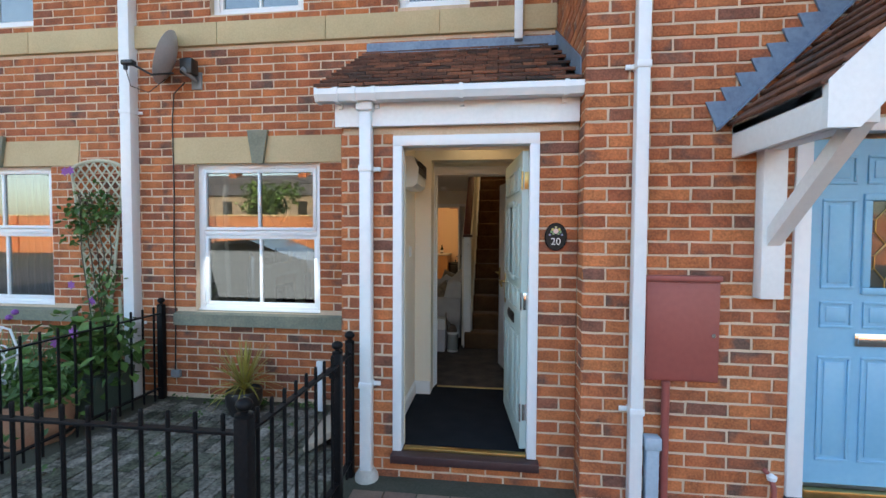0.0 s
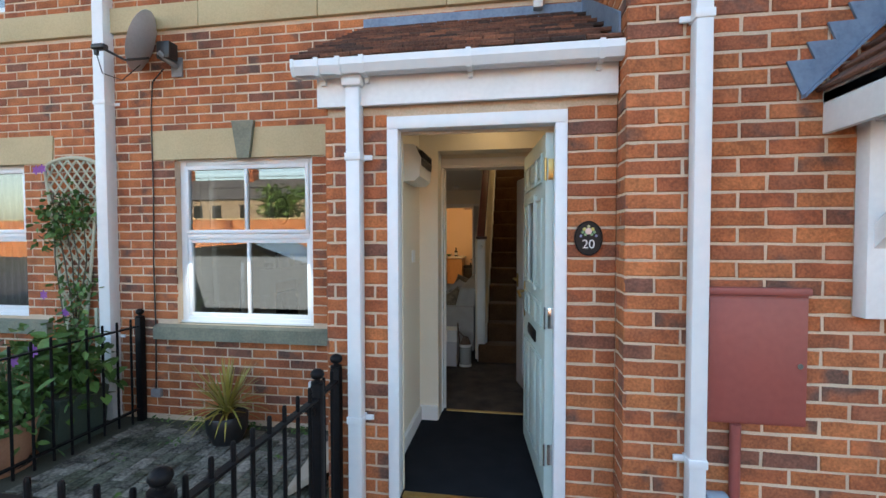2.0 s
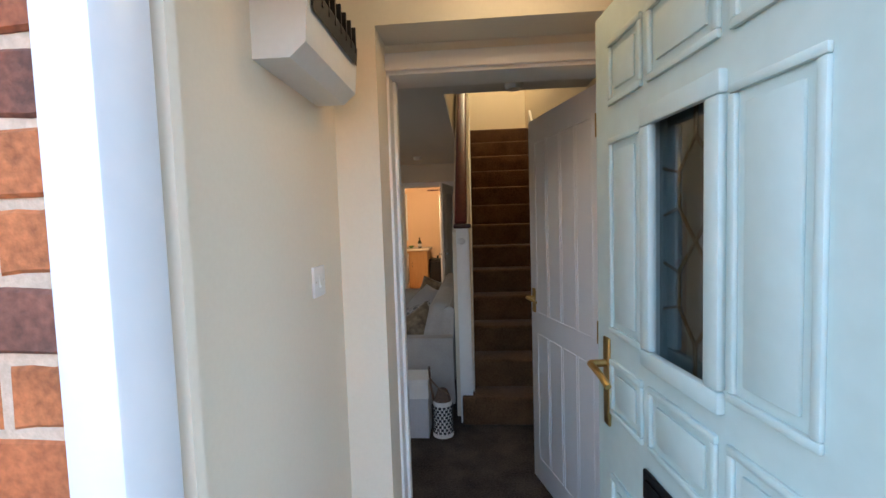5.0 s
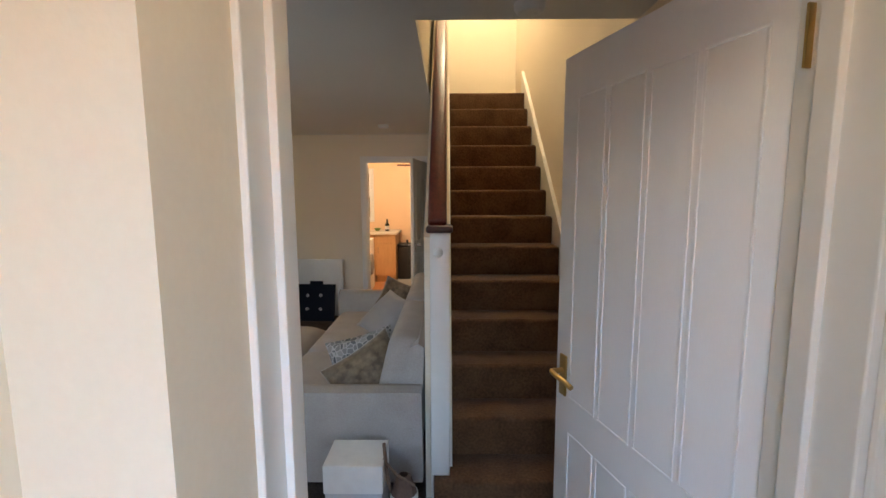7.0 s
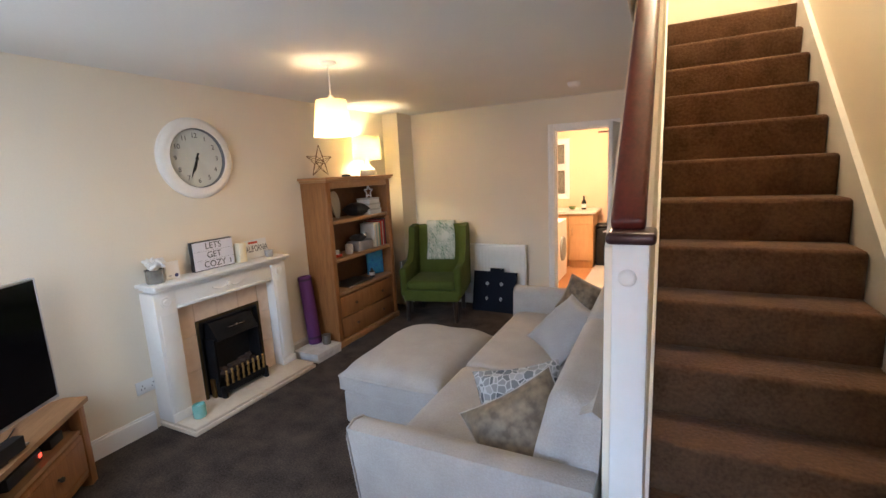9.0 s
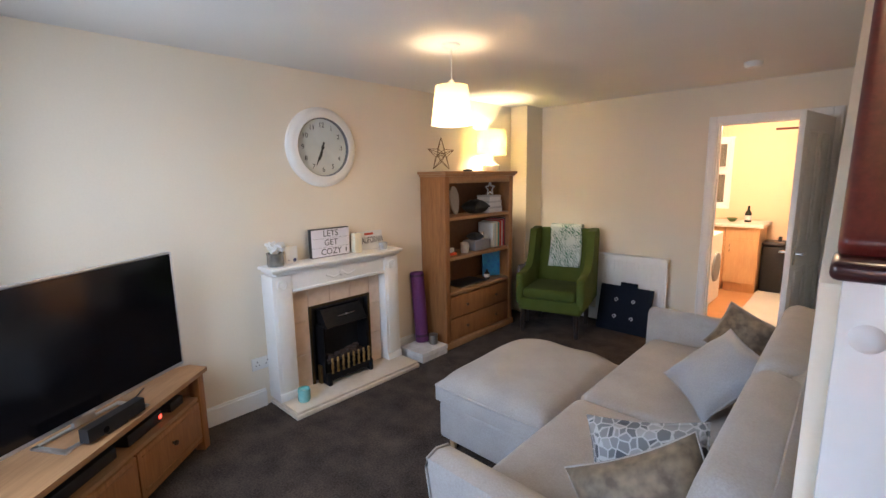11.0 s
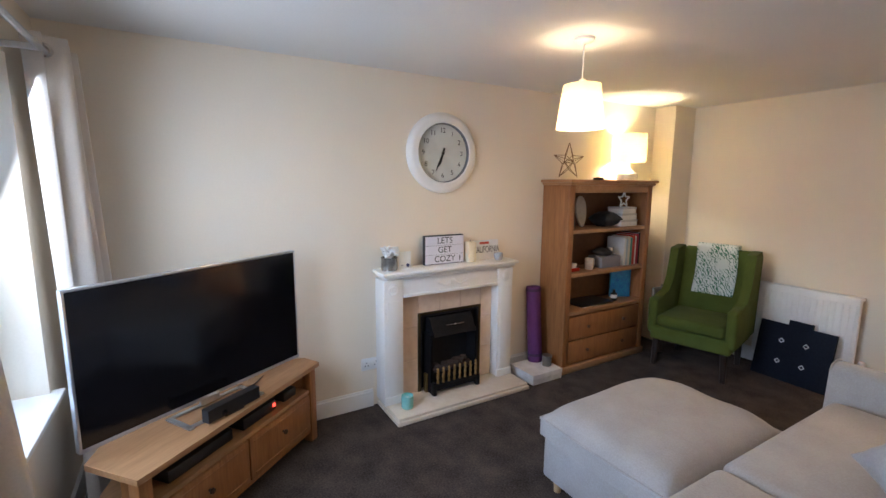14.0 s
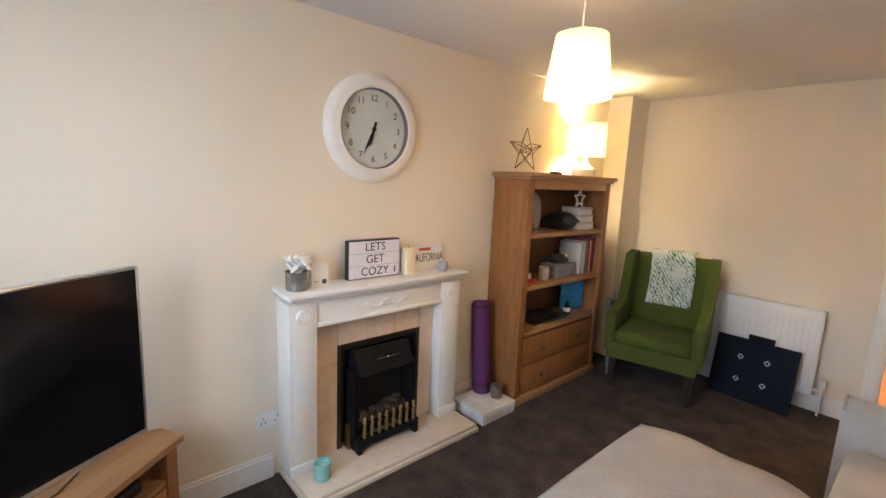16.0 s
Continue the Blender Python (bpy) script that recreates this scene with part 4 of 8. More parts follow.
def brick_mesh(length, variant=0):
    """One brick of the given length, front towards -y, with worn and slightly uneven edges."""
    key = (round(length, 3), variant)
    if key not in brick_meshes:
        rnd = random.Random(variant * 31 + int(length * 1000))
        h, d, c = COURSE - JOINT, 0.014, 0.004
        cut = [0.0, length * rnd.uniform(0.28, 0.42), length * rnd.uniform(0.6, 0.74), length]
        low = [rnd.uniform(-0.0015, 0.0028) for _ in cut]
        high = [h - rnd.uniform(-0.0015, 0.0028) for _ in cut]
        ends = [rnd.uniform(-0.001, 0.002) for _ in range(4)]
        v = []
        for k, x in enumerate(cut):
            e0 = ends[0] if k == 0 else -ends[1] if k == 3 else 0.0
            e1 = ends[2] if k == 0 else -ends[3] if k == 3 else 0.0
            i0 = c if k == 0 else -c if k == 3 else 0.0
            v += [(x + e0, d, low[k]), (x + e0, c, low[k]), (x + e0 + i0, 0, low[k] + c), (x + e1 + i0, 0, high[k] - c), (x + e1, c, high[k]), (x + e1, d, high[k])]
        f = [(6 * k + q, 6 * k + 6 + q, 6 * k + 7 + q, 6 * k + 1 + q) for k in range(3) for q in range(5)]
        f += [(0, 1, 4, 5), (1, 2, 3, 4), (23, 22, 19, 18), (22, 21, 20, 19)]
        me = bpy.data.meshes.new("brick")
        me.from_pydata(v, [], f)
        me.materials.append(BRICK)
        brick_meshes[key] = me
    return brick_meshes[key]


def bricks(m, width, z0, z1, holes, parent, near=None, start=0.0):
    """Lays stretcher courses in the x-z plane of m; those inside the range near become single objects, the rest one mesh."""
    rest = Shape()
    n0, n1 = math.ceil((z0 - 2.085) / COURSE), math.floor((z1 - 2.085) / COURSE)
    for n in range(n0, n1):
        z = 2.085 + n * COURSE + JOINT / 2
        zc = z + COURSE / 2
        free = [(0.0, width)]
        for a, b, lo, hi in holes:
            if lo < zc < hi:
                free = [p for x0, x1 in free for p in ((x0, min(x1, a)), (max(x0, b), x1)) if p[1] - p[0] > 0.02]
        for x0, x1 in free:
            k = math.floor((x0 - start) / PITCH) - 1
            while True:
                a = start + (k + (0.5 if n % 2 else 0.0)) * PITCH
                k += 1
                lo, hi = max(a, x0), min(a + PITCH - JOINT, x1)
                if lo >= x1:
                    break
                if hi - lo < 0.025:
                    continue
                if x1 - hi < 0.036:
                    hi = x1
                if lo - x0 < 0.036:
                    lo = x0
                e = pose(lo, random.uniform(-0.0025, 0.002), z + random.uniform(-0.0012, 0.0012), random.uniform(-0.5, 0.5), random.uniform(-0.35, 0.35), random.uniform(-0.4, 0.4))
                if near and near[0] < lo < near[1] and near[2] < z < near[3]:
                    o = new("brick", brick_mesh(hi - lo, random.randrange(5)))
                    o.parent = parent
                    o.matrix_basis = m @ e
                else:
                    me = brick_mesh(hi - lo, random.randrange(5))
                    rest.add([v.co for v in me.vertices], [tuple(p.vertices) for p in me.polygons], m @ e)
    if rest.v:
        put("brickwork", rest, BRICK, parent, kind="stuff")


front = structure("wall_front", slab("y", 1.1045, 1.2147, (-8.6, 0.70), (GROUND - 0.2, 5.5),
                  [WIN, (-5.47, -4.215, 0.69, 2.105), (-2.49, -1.57, 3.47, 4.65), (-0.69, -0.05, 3.44, 4.55), (-5.4, -4.37, 3.47, 4.65), (-0.52, 0.55, -1, 2.09)]), MORTAR, "orange-red brick front wall with pale mortar", category="wall")
bricks(pose(-8.6, 1.10, 0), 9.3, GROUND, 5.5,
       [(-2.675 + 8.6, -1.425 + 8.6, 0.66, 2.1), (-5.47 + 8.6, -4.215 + 8.6, 0.66, 2.1), (-2.9 + 8.6, -1.21 + 8.6, 2.1, 2.33), (-5.72 + 8.6, -3.885 + 8.6, 2.1, 2.33), (-2.87 + 8.6, -1.2 + 8.6, 0.56, 0.68), (-5.75 + 8.6, -3.955 + 8.6, 0.56, 0.68),
        (0, 9.3, 3.17, 3.41), (-2.49 + 8.6, -1.57 + 8.6, 3.45, 4.65), (-0.69 + 8.6, -0.05 + 8.6, 3.42, 4.55), (-5.4 + 8.6, -4.37 + 8.6, 3.45, 4.65), (-0.83 + 8.6, 9.3, -1, 3.03)], front, near=(5.55, 7.8, -0.3, 1.6))
porch = structure("wall_porch_front", slab("y", 0.0045, 0.0895, (-0.8155, 0.70), (GROUND - 0.2, 2.125), [DOOR]), MORTAR, "orange-red brick porch front with pale mortar", category="wall")
bricks(pose(-0.82, 0.0, 0), 1.52, GROUND - 0.05, 2.13, [(DOOR[0] + 0.82, DOOR[1] + 0.82, DOOR[2], DOOR[3] + 0.01)], porch, near=(-1, 9, -1, 9), start=-0.06)
pside = structure("wall_porch_side", slab("x", -0.8155, -0.58, (0.09, 1.1), (GROUND - 0.2, 2.33)), MORTAR, "brick side wall of the porch", category="wall")
bricks(pose(-0.82, 1.10, 0, 0, 0, -90), 1.10, GROUND - 0.05, 2.33, [], pside)
ret = structure("wall_return", slab("x", 0.7045, 0.80, (-0.1655, 1.1), (GROUND - 0.2, 5.5)), MORTAR, "brick return wall of the house next door", category="wall")
bricks(pose(0.70, 1.10, 0, 0, 0, -90), 1.27, GROUND - 0.05, 5.5, [(0, 1.10, -1, 2.33)], ret, near=(-1, 9, -0.3, 2.7), start=0.03)
east = structure("wall_neighbour", slab("y", -0.1655, -0.06, (0.8005, 7.0), (GROUND - 0.2, 5.5), [(1.825, 2.855, -0.10, 2.07)]), MORTAR, "orange-red brick front of the house next door", category="wall")
bricks(pose(0.70, -0.17, 0), 6.3, GROUND - 0.05, 5.5, [(1.825 - 0.7, 2.855 - 0.7, -0.10, 2.075)], east, near=(-1, 1.13, -0.1, 2.6), start=0.136)
# unseen upper walls and roof, added so the house shades its own front
structure("wall_upper_mass", Shape().box((0.9, 0.0, GROUND - 0.2), (7.0, 9.3, 5.5)).box((-8.6, 1.93, 2.6), (-0.37, 9.3, 5.5)).box((-8.6, 9.31, GROUND - 0.2), (0.9, 9.4, 2.6)).box((-8.6, 1.93, GROUND - 0.2), (-3.23, 9.3, 2.599)), CREAM, "plain unseen walls that close the terrace and block the sun", category="wall")
structure("roof_terrace", Shape().prism([(-0.5, 5.501), (4.6, 8.2), (9.7, 5.501)], -8.8, 7.2, "x"), ROOF_TILE, "unseen tiled terrace roof added to keep the sun off the front", category="roof")


# ---- porch things ----
heater = thing("wall_heater", (-0.52, 0.70, 1.79), "white plastic downflow fan heater on the porch wall", "heater")
put("body", Shape().prism([(0.0, 0.0), (0.0, 0.24), (0.08, 0.235), (0.125, 0.15), (0.115, 0.03), (0.08, 0.0)], -0.19, 0.19, "y"), PLASTIC_W, heater)
put("grille", Shape().prism([(0.0855, 0.235), (0.131, 0.148), (0.127, 0.10), (0.10, 0.20)], -0.17, 0.17, "y"), BLACK, heater, "black air grille")
for k in range(8):
    put("louvre", Shape().box((0.09, -0.165 + k * 0.045, 0.13), (0.132, -0.158 + k * 0.045, 0.20)), BLACK, heater)
sw = thing("light_switch", (-0.52, 0.818, 1.285), "white plastic one-gang light switch", "switch")
put("plate", Shape().rbox((0.0, -0.043, -0.043), (0.009, 0.043, 0.043), 0.003), PLASTIC_W, sw, smooth=True)
put("rocker", Shape().prism([(0.009, -0.016), (0.014, -0.016), (0.010, 0.016), (0.009, 0.016)], -0.008, 0.008, "y"), PLASTIC_W, sw)
for s in (-1, 1):
    put("screw", Shape().cyl((0.0085, s * 0.030, 0), (0.0098, s * 0.030, 0), 0.003, n=8), CHROME, sw)
dl = thing("downlight", (0.05, 0.75, 2.31), "small recessed ceiling downlight, lit", "ceiling light")
put("bezel", Shape().lathe((0, 0, 0), [(0.03, -0.004), (0.042, -0.006), (0.046, -0.001)], 24), PLASTIC_W, dl, smooth=True)
put("lens", Shape().cyl((0, 0, -0.004), (0, 0, -0.001), 0.03, n=20), glow("warm_lens", (1.0, 0.75, 0.45), 12.0), dl, "glowing lens")
plaque = thing("house_number_plaque", (0.566, -0.004, 1.421), "oval black house number plaque with painted roses and the number 20", "house sign")
oval = [(0.068 * math.cos(a), 0.087 * math.sin(a)) for a in [2 * math.pi * k / 40 for k in range(40)]]
put("plate", Shape().prism(oval, -0.012, 0.0, "y"), surface("satin_black", (0.008, 0.008, 0.009), (0.012, 0.012, 0.012), rough=0.4, spec=0.25, bump=0.0), plaque)
put("rim", Shape().tube([(0.064 * math.cos(a), -0.0125, 0.083 * math.sin(a)) for a in [2 * math.pi * k / 40 for k in range(41)]], 0.003, 6), IRON, plaque, smooth=True)
lettering("number", "20", 0.062, pose(0, -0.0125, -0.031, 90, 0, 0), PAPER_W, plaque)
for k, (x, z, r, col) in enumerate(((0, 0.035, 0.017, (0.75, 0.55, 0.50)), (-0.02, 0.045, 0.009, (0.6, 0.5, 0.15)), (0.02, 0.045, 0.009, (0.6, 0.5, 0.15)), (0.0, 0.058, 0.008, (0.5, 0.45, 0.2)), (-0.027, 0.03, 0.008, (0.2, 0.35, 0.18)),
                                    (0.027, 0.03, 0.008, (0.2, 0.35, 0.18)), (-0.037, 0.012, 0.007, (0.25, 0.3, 0.5)), (0.037, 0.012, 0.007, (0.25, 0.3, 0.5)), (-0.015, 0.018, 0.007, (0.25, 0.4, 0.2)), (0.015, 0.018, 0.007, (0.25, 0.4, 0.2)))):
    put("rose" if k == 0 else "leaf", Shape().lathe((x, -0.0122, z), [(0.0, -0.002), (r * 0.7, -0.0016), (r, 0.0)], 9, "y"), surface("plaque_paint", col, bump=0.0), plaque, smooth=True)


# ---- living room: fireplace wall ----
fp = thing("fireplace", (LEFT, 3.56, 0.0), "white painted fire surround with peach marble back panel and hearth", "fireplace")
put("hearth", Shape().rbox((0.0, -0.53, 0.0), (0.37, 0.58, 0.03), 0.006).rbox((0.0, -0.52, 0.0301), (0.36, 0.57, 0.052), 0.006), HEARTH, fp, "cream marble hearth slab", smooth=True)
for s in (-1, 1):
    y = 0.015 + s * 0.475
    put("pilaster", Shape().rbox((0.0, y - 0.07, 0.0525), (0.155, y + 0.07, 0.93), 0.004).rbox((0.154, y - 0.048, 0.12), (0.160, y + 0.048, 0.78), 0.003).rbox((0.154, y - 0.074, 0.053), (0.168, y + 0.074, 0.11), 0.004), GLOSS, fp, "white painted pilaster", smooth=True)
    put("rosette", Shape().lathe((0.155, y, 0.865), [(0.0, 0.008), (0.012, 0.010), (0.02, 0.005), (0.03, 0.009), (0.036, 0.004), (0.038, 0.0)], 20, "x"), GLOSS, fp, smooth=True)
put("frieze", Shape().rbox((0.0, -0.387, 0.80), (0.145, 0.417, 0.93), 0.004).rbox((0.14, -0.387, 0.80), (0.158, 0.417, 0.822), 0.006), GLOSS, fp, smooth=True)
put("carving", Shape().tube([(0.148, 0.015 + 0.13 * a / 6, 0.862 + 0.012 * math.cos(a * 1.05)) for a in range(-6, 7)], 0.007, 8).lathe((0.146, 0.015, 0.872), [(0, 0.014), (0.016, 0.012), (0.024, 0.0)], 14, "x"), GLOSS, fp, smooth=True)
put("mantel_shelf", Shape().rbox((0.0, -0.50, 0.93), (0.165, 0.53, 0.945), 0.004).rbox((0.0, -0.53, 0.9451), (0.185, 0.56, 0.965), 0.008).rbox((0.0, -0.55, 0.9651), (0.205, 0.58, 0.99), 0.008), GLOSS, fp, "white painted mantel shelf", smooth=True)
for y0, y1, z0, z1 in ((-0.387, -0.236, 0.0525, 0.80), (0.309, 0.417, 0.0525, 0.80)):
    for k in range(3):
        h = (z1 - z0) / 3
        put("marble_tile", Shape().rbox((0.04, y0 + 0.0015, z0 + h * k + 0.0015), (0.075, y1 - 0.0015, z0 + h * (k + 1) - 0.0015), 0.002), MARBLE, fp)
for k in range(3):
    put("marble_tile", Shape().rbox((0.04, -0.2345 + 0.181 * k, 0.648), (0.075, -0.2345 + 0.181 * (k + 1) - 0.003, 0.7985), 0.002), MARBLE, fp)
fire = thing("electric_fire", (LEFT + 0.06, 3.598, 0.052), "black inset electric fire with brass-tipped grate", "fire")
put("firebox", Shape().box((-0.035, -0.272, 0.0), (-0.03, 0.269, 0.594)).box((-0.03, -0.272, 0.564), (0.02, 0.269, 0.594)).box((-0.03, -0.272, 0.0), (0.02, -0.25, 0.564)).box((-0.03, 0.247, 0.0), (0.02, 0.269, 0.564)), BLACK, fire)
put("trim", Shape().rbox((0.017, -0.276, 0.0), (0.022, -0.256, 0.598), 0.002).rbox((0.017, 0.252, 0.0), (0.022, 0.272, 0.598), 0.002).rbox((0.017, -0.256, 0.577), (0.022, 0.252, 0.598), 0.002), surface("dull_bronze", (0.12, 0.09, 0.05), (0.09, 0.07, 0.04), rough=0.35, metal=1.0), fire, "dull bronze trim", smooth=True)
put("hood", Shape().prism([(-0.2, 0.43), (0.2, 0.43), (0.16, 0.555), (-0.16, 0.555)], -0.028, 0.03, "x").prism([(-0.03, 0.555), (0.03, 0.555), (0.115, 0.43), (0.105, 0.425), (-0.03, 0.425)], -0.19, 0.17, "y"), IRON, fire, "black sloping hood")
put("hood_badge", Shape().rbox((0.085, -0.075, 0.493), (0.089, 0.075, 0.497), 0.001, m=pose(0.0, 0, 0.002, 0, 0, 0)).lathe((0.087, 0, 0.495), [(0, 0.006), (0.008, 0.003), (0.01, 0)], 10, "x"), CHROME, fire, "small silver badge", smooth=True)
put("side_cheek", Shape().box((-0.03, -0.21, 0.0), (0.09, -0.195, 0.44)), IRON, fire)
put("side_cheek", Shape().box((-0.03, 0.175, 0.0), (0.09, 0.19, 0.44)), IRON, fire)
coal = Shape()
for k in range(34):
    c = Vector((random.uniform(0.02, 0.10), random.uniform(-0.17, 0.15), random.uniform(0.15, 0.20)))
    coal.rbox(c - Vector((0.022, 0.024, 0.016)), c + Vector((0.022, 0.024, 0.016)), 0.008, 1, Matrix.Translation(c) @ Matrix.Rotation(random.uniform(0, 3), 4, "Z") @ Matrix.Translation(-c))
put("coal_bed", coal, surface("black_coal", (0.02, 0.018, 0.017), (0.06, 0.03, 0.02), rough=0.7), fire, kind="stuff")
for k in range(8):
    y = -0.175 + k * 0.047
    put("grate_bar", Shape().lathe((0.135, y, 0.085), [(0.0, 0.0), (0.010, 0.0), (0.010, 0.02), (0.006, 0.03), (0.012, 0.05), (0.008, 0.065), (0.013, 0.085), (0.006, 0.10), (0.010, 0.112), (0.0, 0.125)], 10), BRASS, fire, "brass grate bar", smooth=True)
put("grate_frame", Shape().rbox((0.125, -0.205, 0.075), (0.148, 0.18, 0.09), 0.004).rbox((0.125, -0.205, 0.165), (0.142, 0.18, 0.175), 0.003).rbox((0.10, -0.215, 0.0), (0.145, -0.185, 0.09), 0.006).rbox((0.10, 0.16, 0.0), (0.145, 0.19, 0.09), 0.006).prism([(-0.18, 0.03), (0.16, 0.03), (0.16, 0.075), (-0.18, 0.075)], 0.10, 0.13, "x"), IRON, fire, smooth=True)
put("brass_post", Shape().rbox((0.02, -0.232, 0.0), (0.06, -0.214, 0.14), 0.003), BRASS, fire, "brass side post")

clock = thing("wall_clock", (LEFT, 3.555, 1.787), "large round white wall clock with a domed rim", "clock")
put("rim", Shape().lathe((0, 0, 0), [(0.205, 0.020), (0.207, 0.044), (0.216, 0.050), (0.230, 0.046), (0.245, 0.046), (0.262, 0.040), (0.275, 0.028), (0.282, 0.022), (0.284, 0.0)], 56, "x"), GLOSS, clock, "white moulded rim", smooth=True)
put("dial", Shape().cyl((0.014, 0, 0), (0.018, 0, 0), 0.207, n=48), PAPER_W, clock, "white dial")
put("inner_ring", Shape().lathe((0, 0, 0), [(0.201, 0.0185), (0.204, 0.042), (0.2075, 0.0448)], 56, "x"), surface("grey_ring", (0.16, 0.16, 0.17), (0.12, 0.12, 0.13)), clock, "dark inner ring", smooth=True)
for n in range(1, 13):
    a = radians(30 * n)
    lettering("numeral", str(n), 0.048, pose(0.019, 0.158 * math.sin(a), 0.158 * math.cos(a), 90, 0, 90), INK, clock, 0.0004)
for name, deg, ln, w in (("hour_pointer", 197, 0.10, 0.006), ("minute_pointer", 204, 0.15, 0.0045)):
    put(name, Shape().prism([(-w, -0.04), (w, -0.04), (w * 1.5, ln * 0.6), (0, ln), (-w * 1.5, ln * 0.6)], 0.021, 0.0225, "x"), INK, clock).matrix_basis = pose(0, 0, 0, -deg, 0, 0)
put("boss", Shape().cyl((0.020, 0, 0), (0.026, 0, 0), 0.012, n=16), INK, clock)
gl = put("glass", Shape().lathe((0, 0, 0), [(0.0, 0.034), (0.1, 0.0335), (0.2015, 0.032)], 48, "x"), CLEAR, clock, "clear front glass", smooth=True)
gl.visible_shadow = False

TOP = 0.99
box = thing("light_box", (-3.045, 3.545, TOP), "cinema light box sign reading LETS GET COZY", "sign")
put("case", Shape().rbox((-0.022, -0.163, 0.0), (0.018, 0.163, 0.212), 0.004), BLACK, box, "black case", smooth=True)
for k, word in enumerate(("LETS", "GET", "COZY")):
    z = 0.173 - k * 0.067
    put("strip", Shape().rbox((0.018, -0.161, z - 0.0328), (0.0205, 0.161, z + 0.0328), 0.001), surface("milky_plastic", (0.74, 0.72, 0.78), (0.70, 0.68, 0.74), rough=0.35, bump=0.0), box, "milky white strip")
    lettering("letters", word, 0.064, pose(0.0215, 0.0, z, 90, 0, 90), INK, box, 0.0004)
put("letters", Shape().box((0.0206, 0.125, 0.022), (0.0215, 0.133, 0.056)), INK, box)
jar = thing("flower_jar", (-3.0, 3.095, TOP), "mercury glass jar of white paper flowers", "vase")
put("jar", Shape().lathe((0, 0, 0), [(0.0, 0.0), (0.05, 0.0), (0.056, 0.012), (0.054, 0.08), (0.058, 0.09), (0.054, 0.09), (0.05, 0.08), (0.0, 0.075)], 24), surface("mercury_glass", (0.42, 0.40, 0.36), (0.25, 0.24, 0.22), rough=0.25, metal=0.7, blotch=20), jar, smooth=True)
fl = Shape()
for k in range(26):
    a, r = random.uniform(0, 6.28), random.uniform(0, 0.05)
    c = Vector((r * math.cos(a), r * math.sin(a), 0.10 + random.uniform(0, 0.045)))
    fl.pillow((0.042, 0.042, 0.012), Matrix.Translation(c) @ Euler((random.uniform(-1, 1), random.uniform(-1, 1), a)).to_matrix().to_4x4(), n=4)
put("flowers", fl, PAPER_W, jar, "white paper flowers", smooth=True, kind="stuff")
card = thing("standing_card", (-3.01, 3.215, TOP), "small white card with a dark dot standing on the mantel", "card")
put("card", Shape().rbox((-0.004, -0.045, 0.0), (0.004, 0.045, 0.118), 0.001), PAPER_W, card)
put("dot", Shape().cyl((0.004, 0.022, 0.022), (0.0046, 0.022, 0.022), 0.013, n=16), surface("navy_ink", (0.05, 0.06, 0.16)), card, "dark blue dot")
put("smudge", Shape().box((0.004, -0.032, 0.02), (0.0045, -0.012, 0.028)), surface("pale_ink", (0.45, 0.45, 0.5)), card)
can_ = thing("block_candle", (-3.02, 3.765, TOP), "square cream block candle", "candle")
put("wax", Shape().rbox((-0.03, -0.033, 0.0), (0.03, 0.033, 0.152), 0.006), surface("cream_wax", (0.80, 0.70, 0.50), (0.76, 0.66, 0.46), rough=0.5), can_, smooth=True)
put("wick", Shape().cyl((0, 0, 0.15), (0, 0, 0.162), 0.0015, n=6), INK, can_)
plate = thing("number_plate", (-3.055, 3.945, TOP), "souvenir number plate reading CALIFORNIA", "number plate")
put("plate", Shape().rbox((-0.002, -0.12, 0.0), (0.001, 0.12, 0.15), 0.001, m=pose(0, 0, 0, 0, -8, 0)), PAPER_W, plate)
lettering("letters", "CALIFORNIA", 0.048, pose(0, 0, 0, 0, -8, 0) @ pose(0.002, 0.0, 0.075, 90, 0, 90) @ Matrix.Diagonal((0.9, 1.5, 1, 1)), INK, plate, 0.0003)
put("palm_stripe", Shape().rbox((0.001, -0.06, 0.118), (0.002, 0.03, 0.136), 0.0004, m=pose(0, 0, 0, 0, -8, 0)), surface("red_ink", (0.55, 0.08, 0.04)), plate, "red stripe")
tum = thing("glass_tumbler", (-2.98, 4.0, TOP), "small clear glass tealight holder", "glass")
put("glass", Shape().lathe((0, 0, 0), [(0.0, 0.002), (0.026, 0.0), (0.033, 0.02), (0.034, 0.055), (0.031, 0.055), (0.03, 0.02), (0.0, 0.01)], 20), surface("grey_glass", (0.45, 0.45, 0.45), (0.35, 0.35, 0.35), rough=0.08), tum, smooth=True)
tc = thing("teal_candle", (-2.855, 3.155, 0.052), "teal glass candle jar on the hearth", "candle")
put("jar", Shape().lathe((0, 0, 0), [(0.0, 0.0), (0.036, 0.0), (0.041, 0.01), (0.042, 0.075), (0.039, 0.09), (0.036, 0.09), (0.037, 0.075), (0.0, 0.07)], 24), TEAL, tc, smooth=True)
put("wax", Shape().cyl((0, 0, 0.066), (0, 0, 0.072), 0.035, n=20), surface("pale_teal_wax", (0.45, 0.66, 0.62)), tc, "pale wax")
sock = thing("wall_socket", (LEFT, 2.99, 0.315), "white double wall socket", "socket")
put("plate", Shape().rbox((0, -0.073, -0.043), (0.009, 0.073, 0.043), 0.003), PLASTIC_W, sock, smooth=True)
for y in (-0.035, 0.035):
    for dy, dz in ((0, 0.012), (-0.011, -0.010), (0.011, -0.010)):
        put("pin_hole", Shape().box((0.009, y + dy - 0.003, dz - 0.004), (0.0095, y + dy + 0.003, dz + 0.004)), INK, sock)

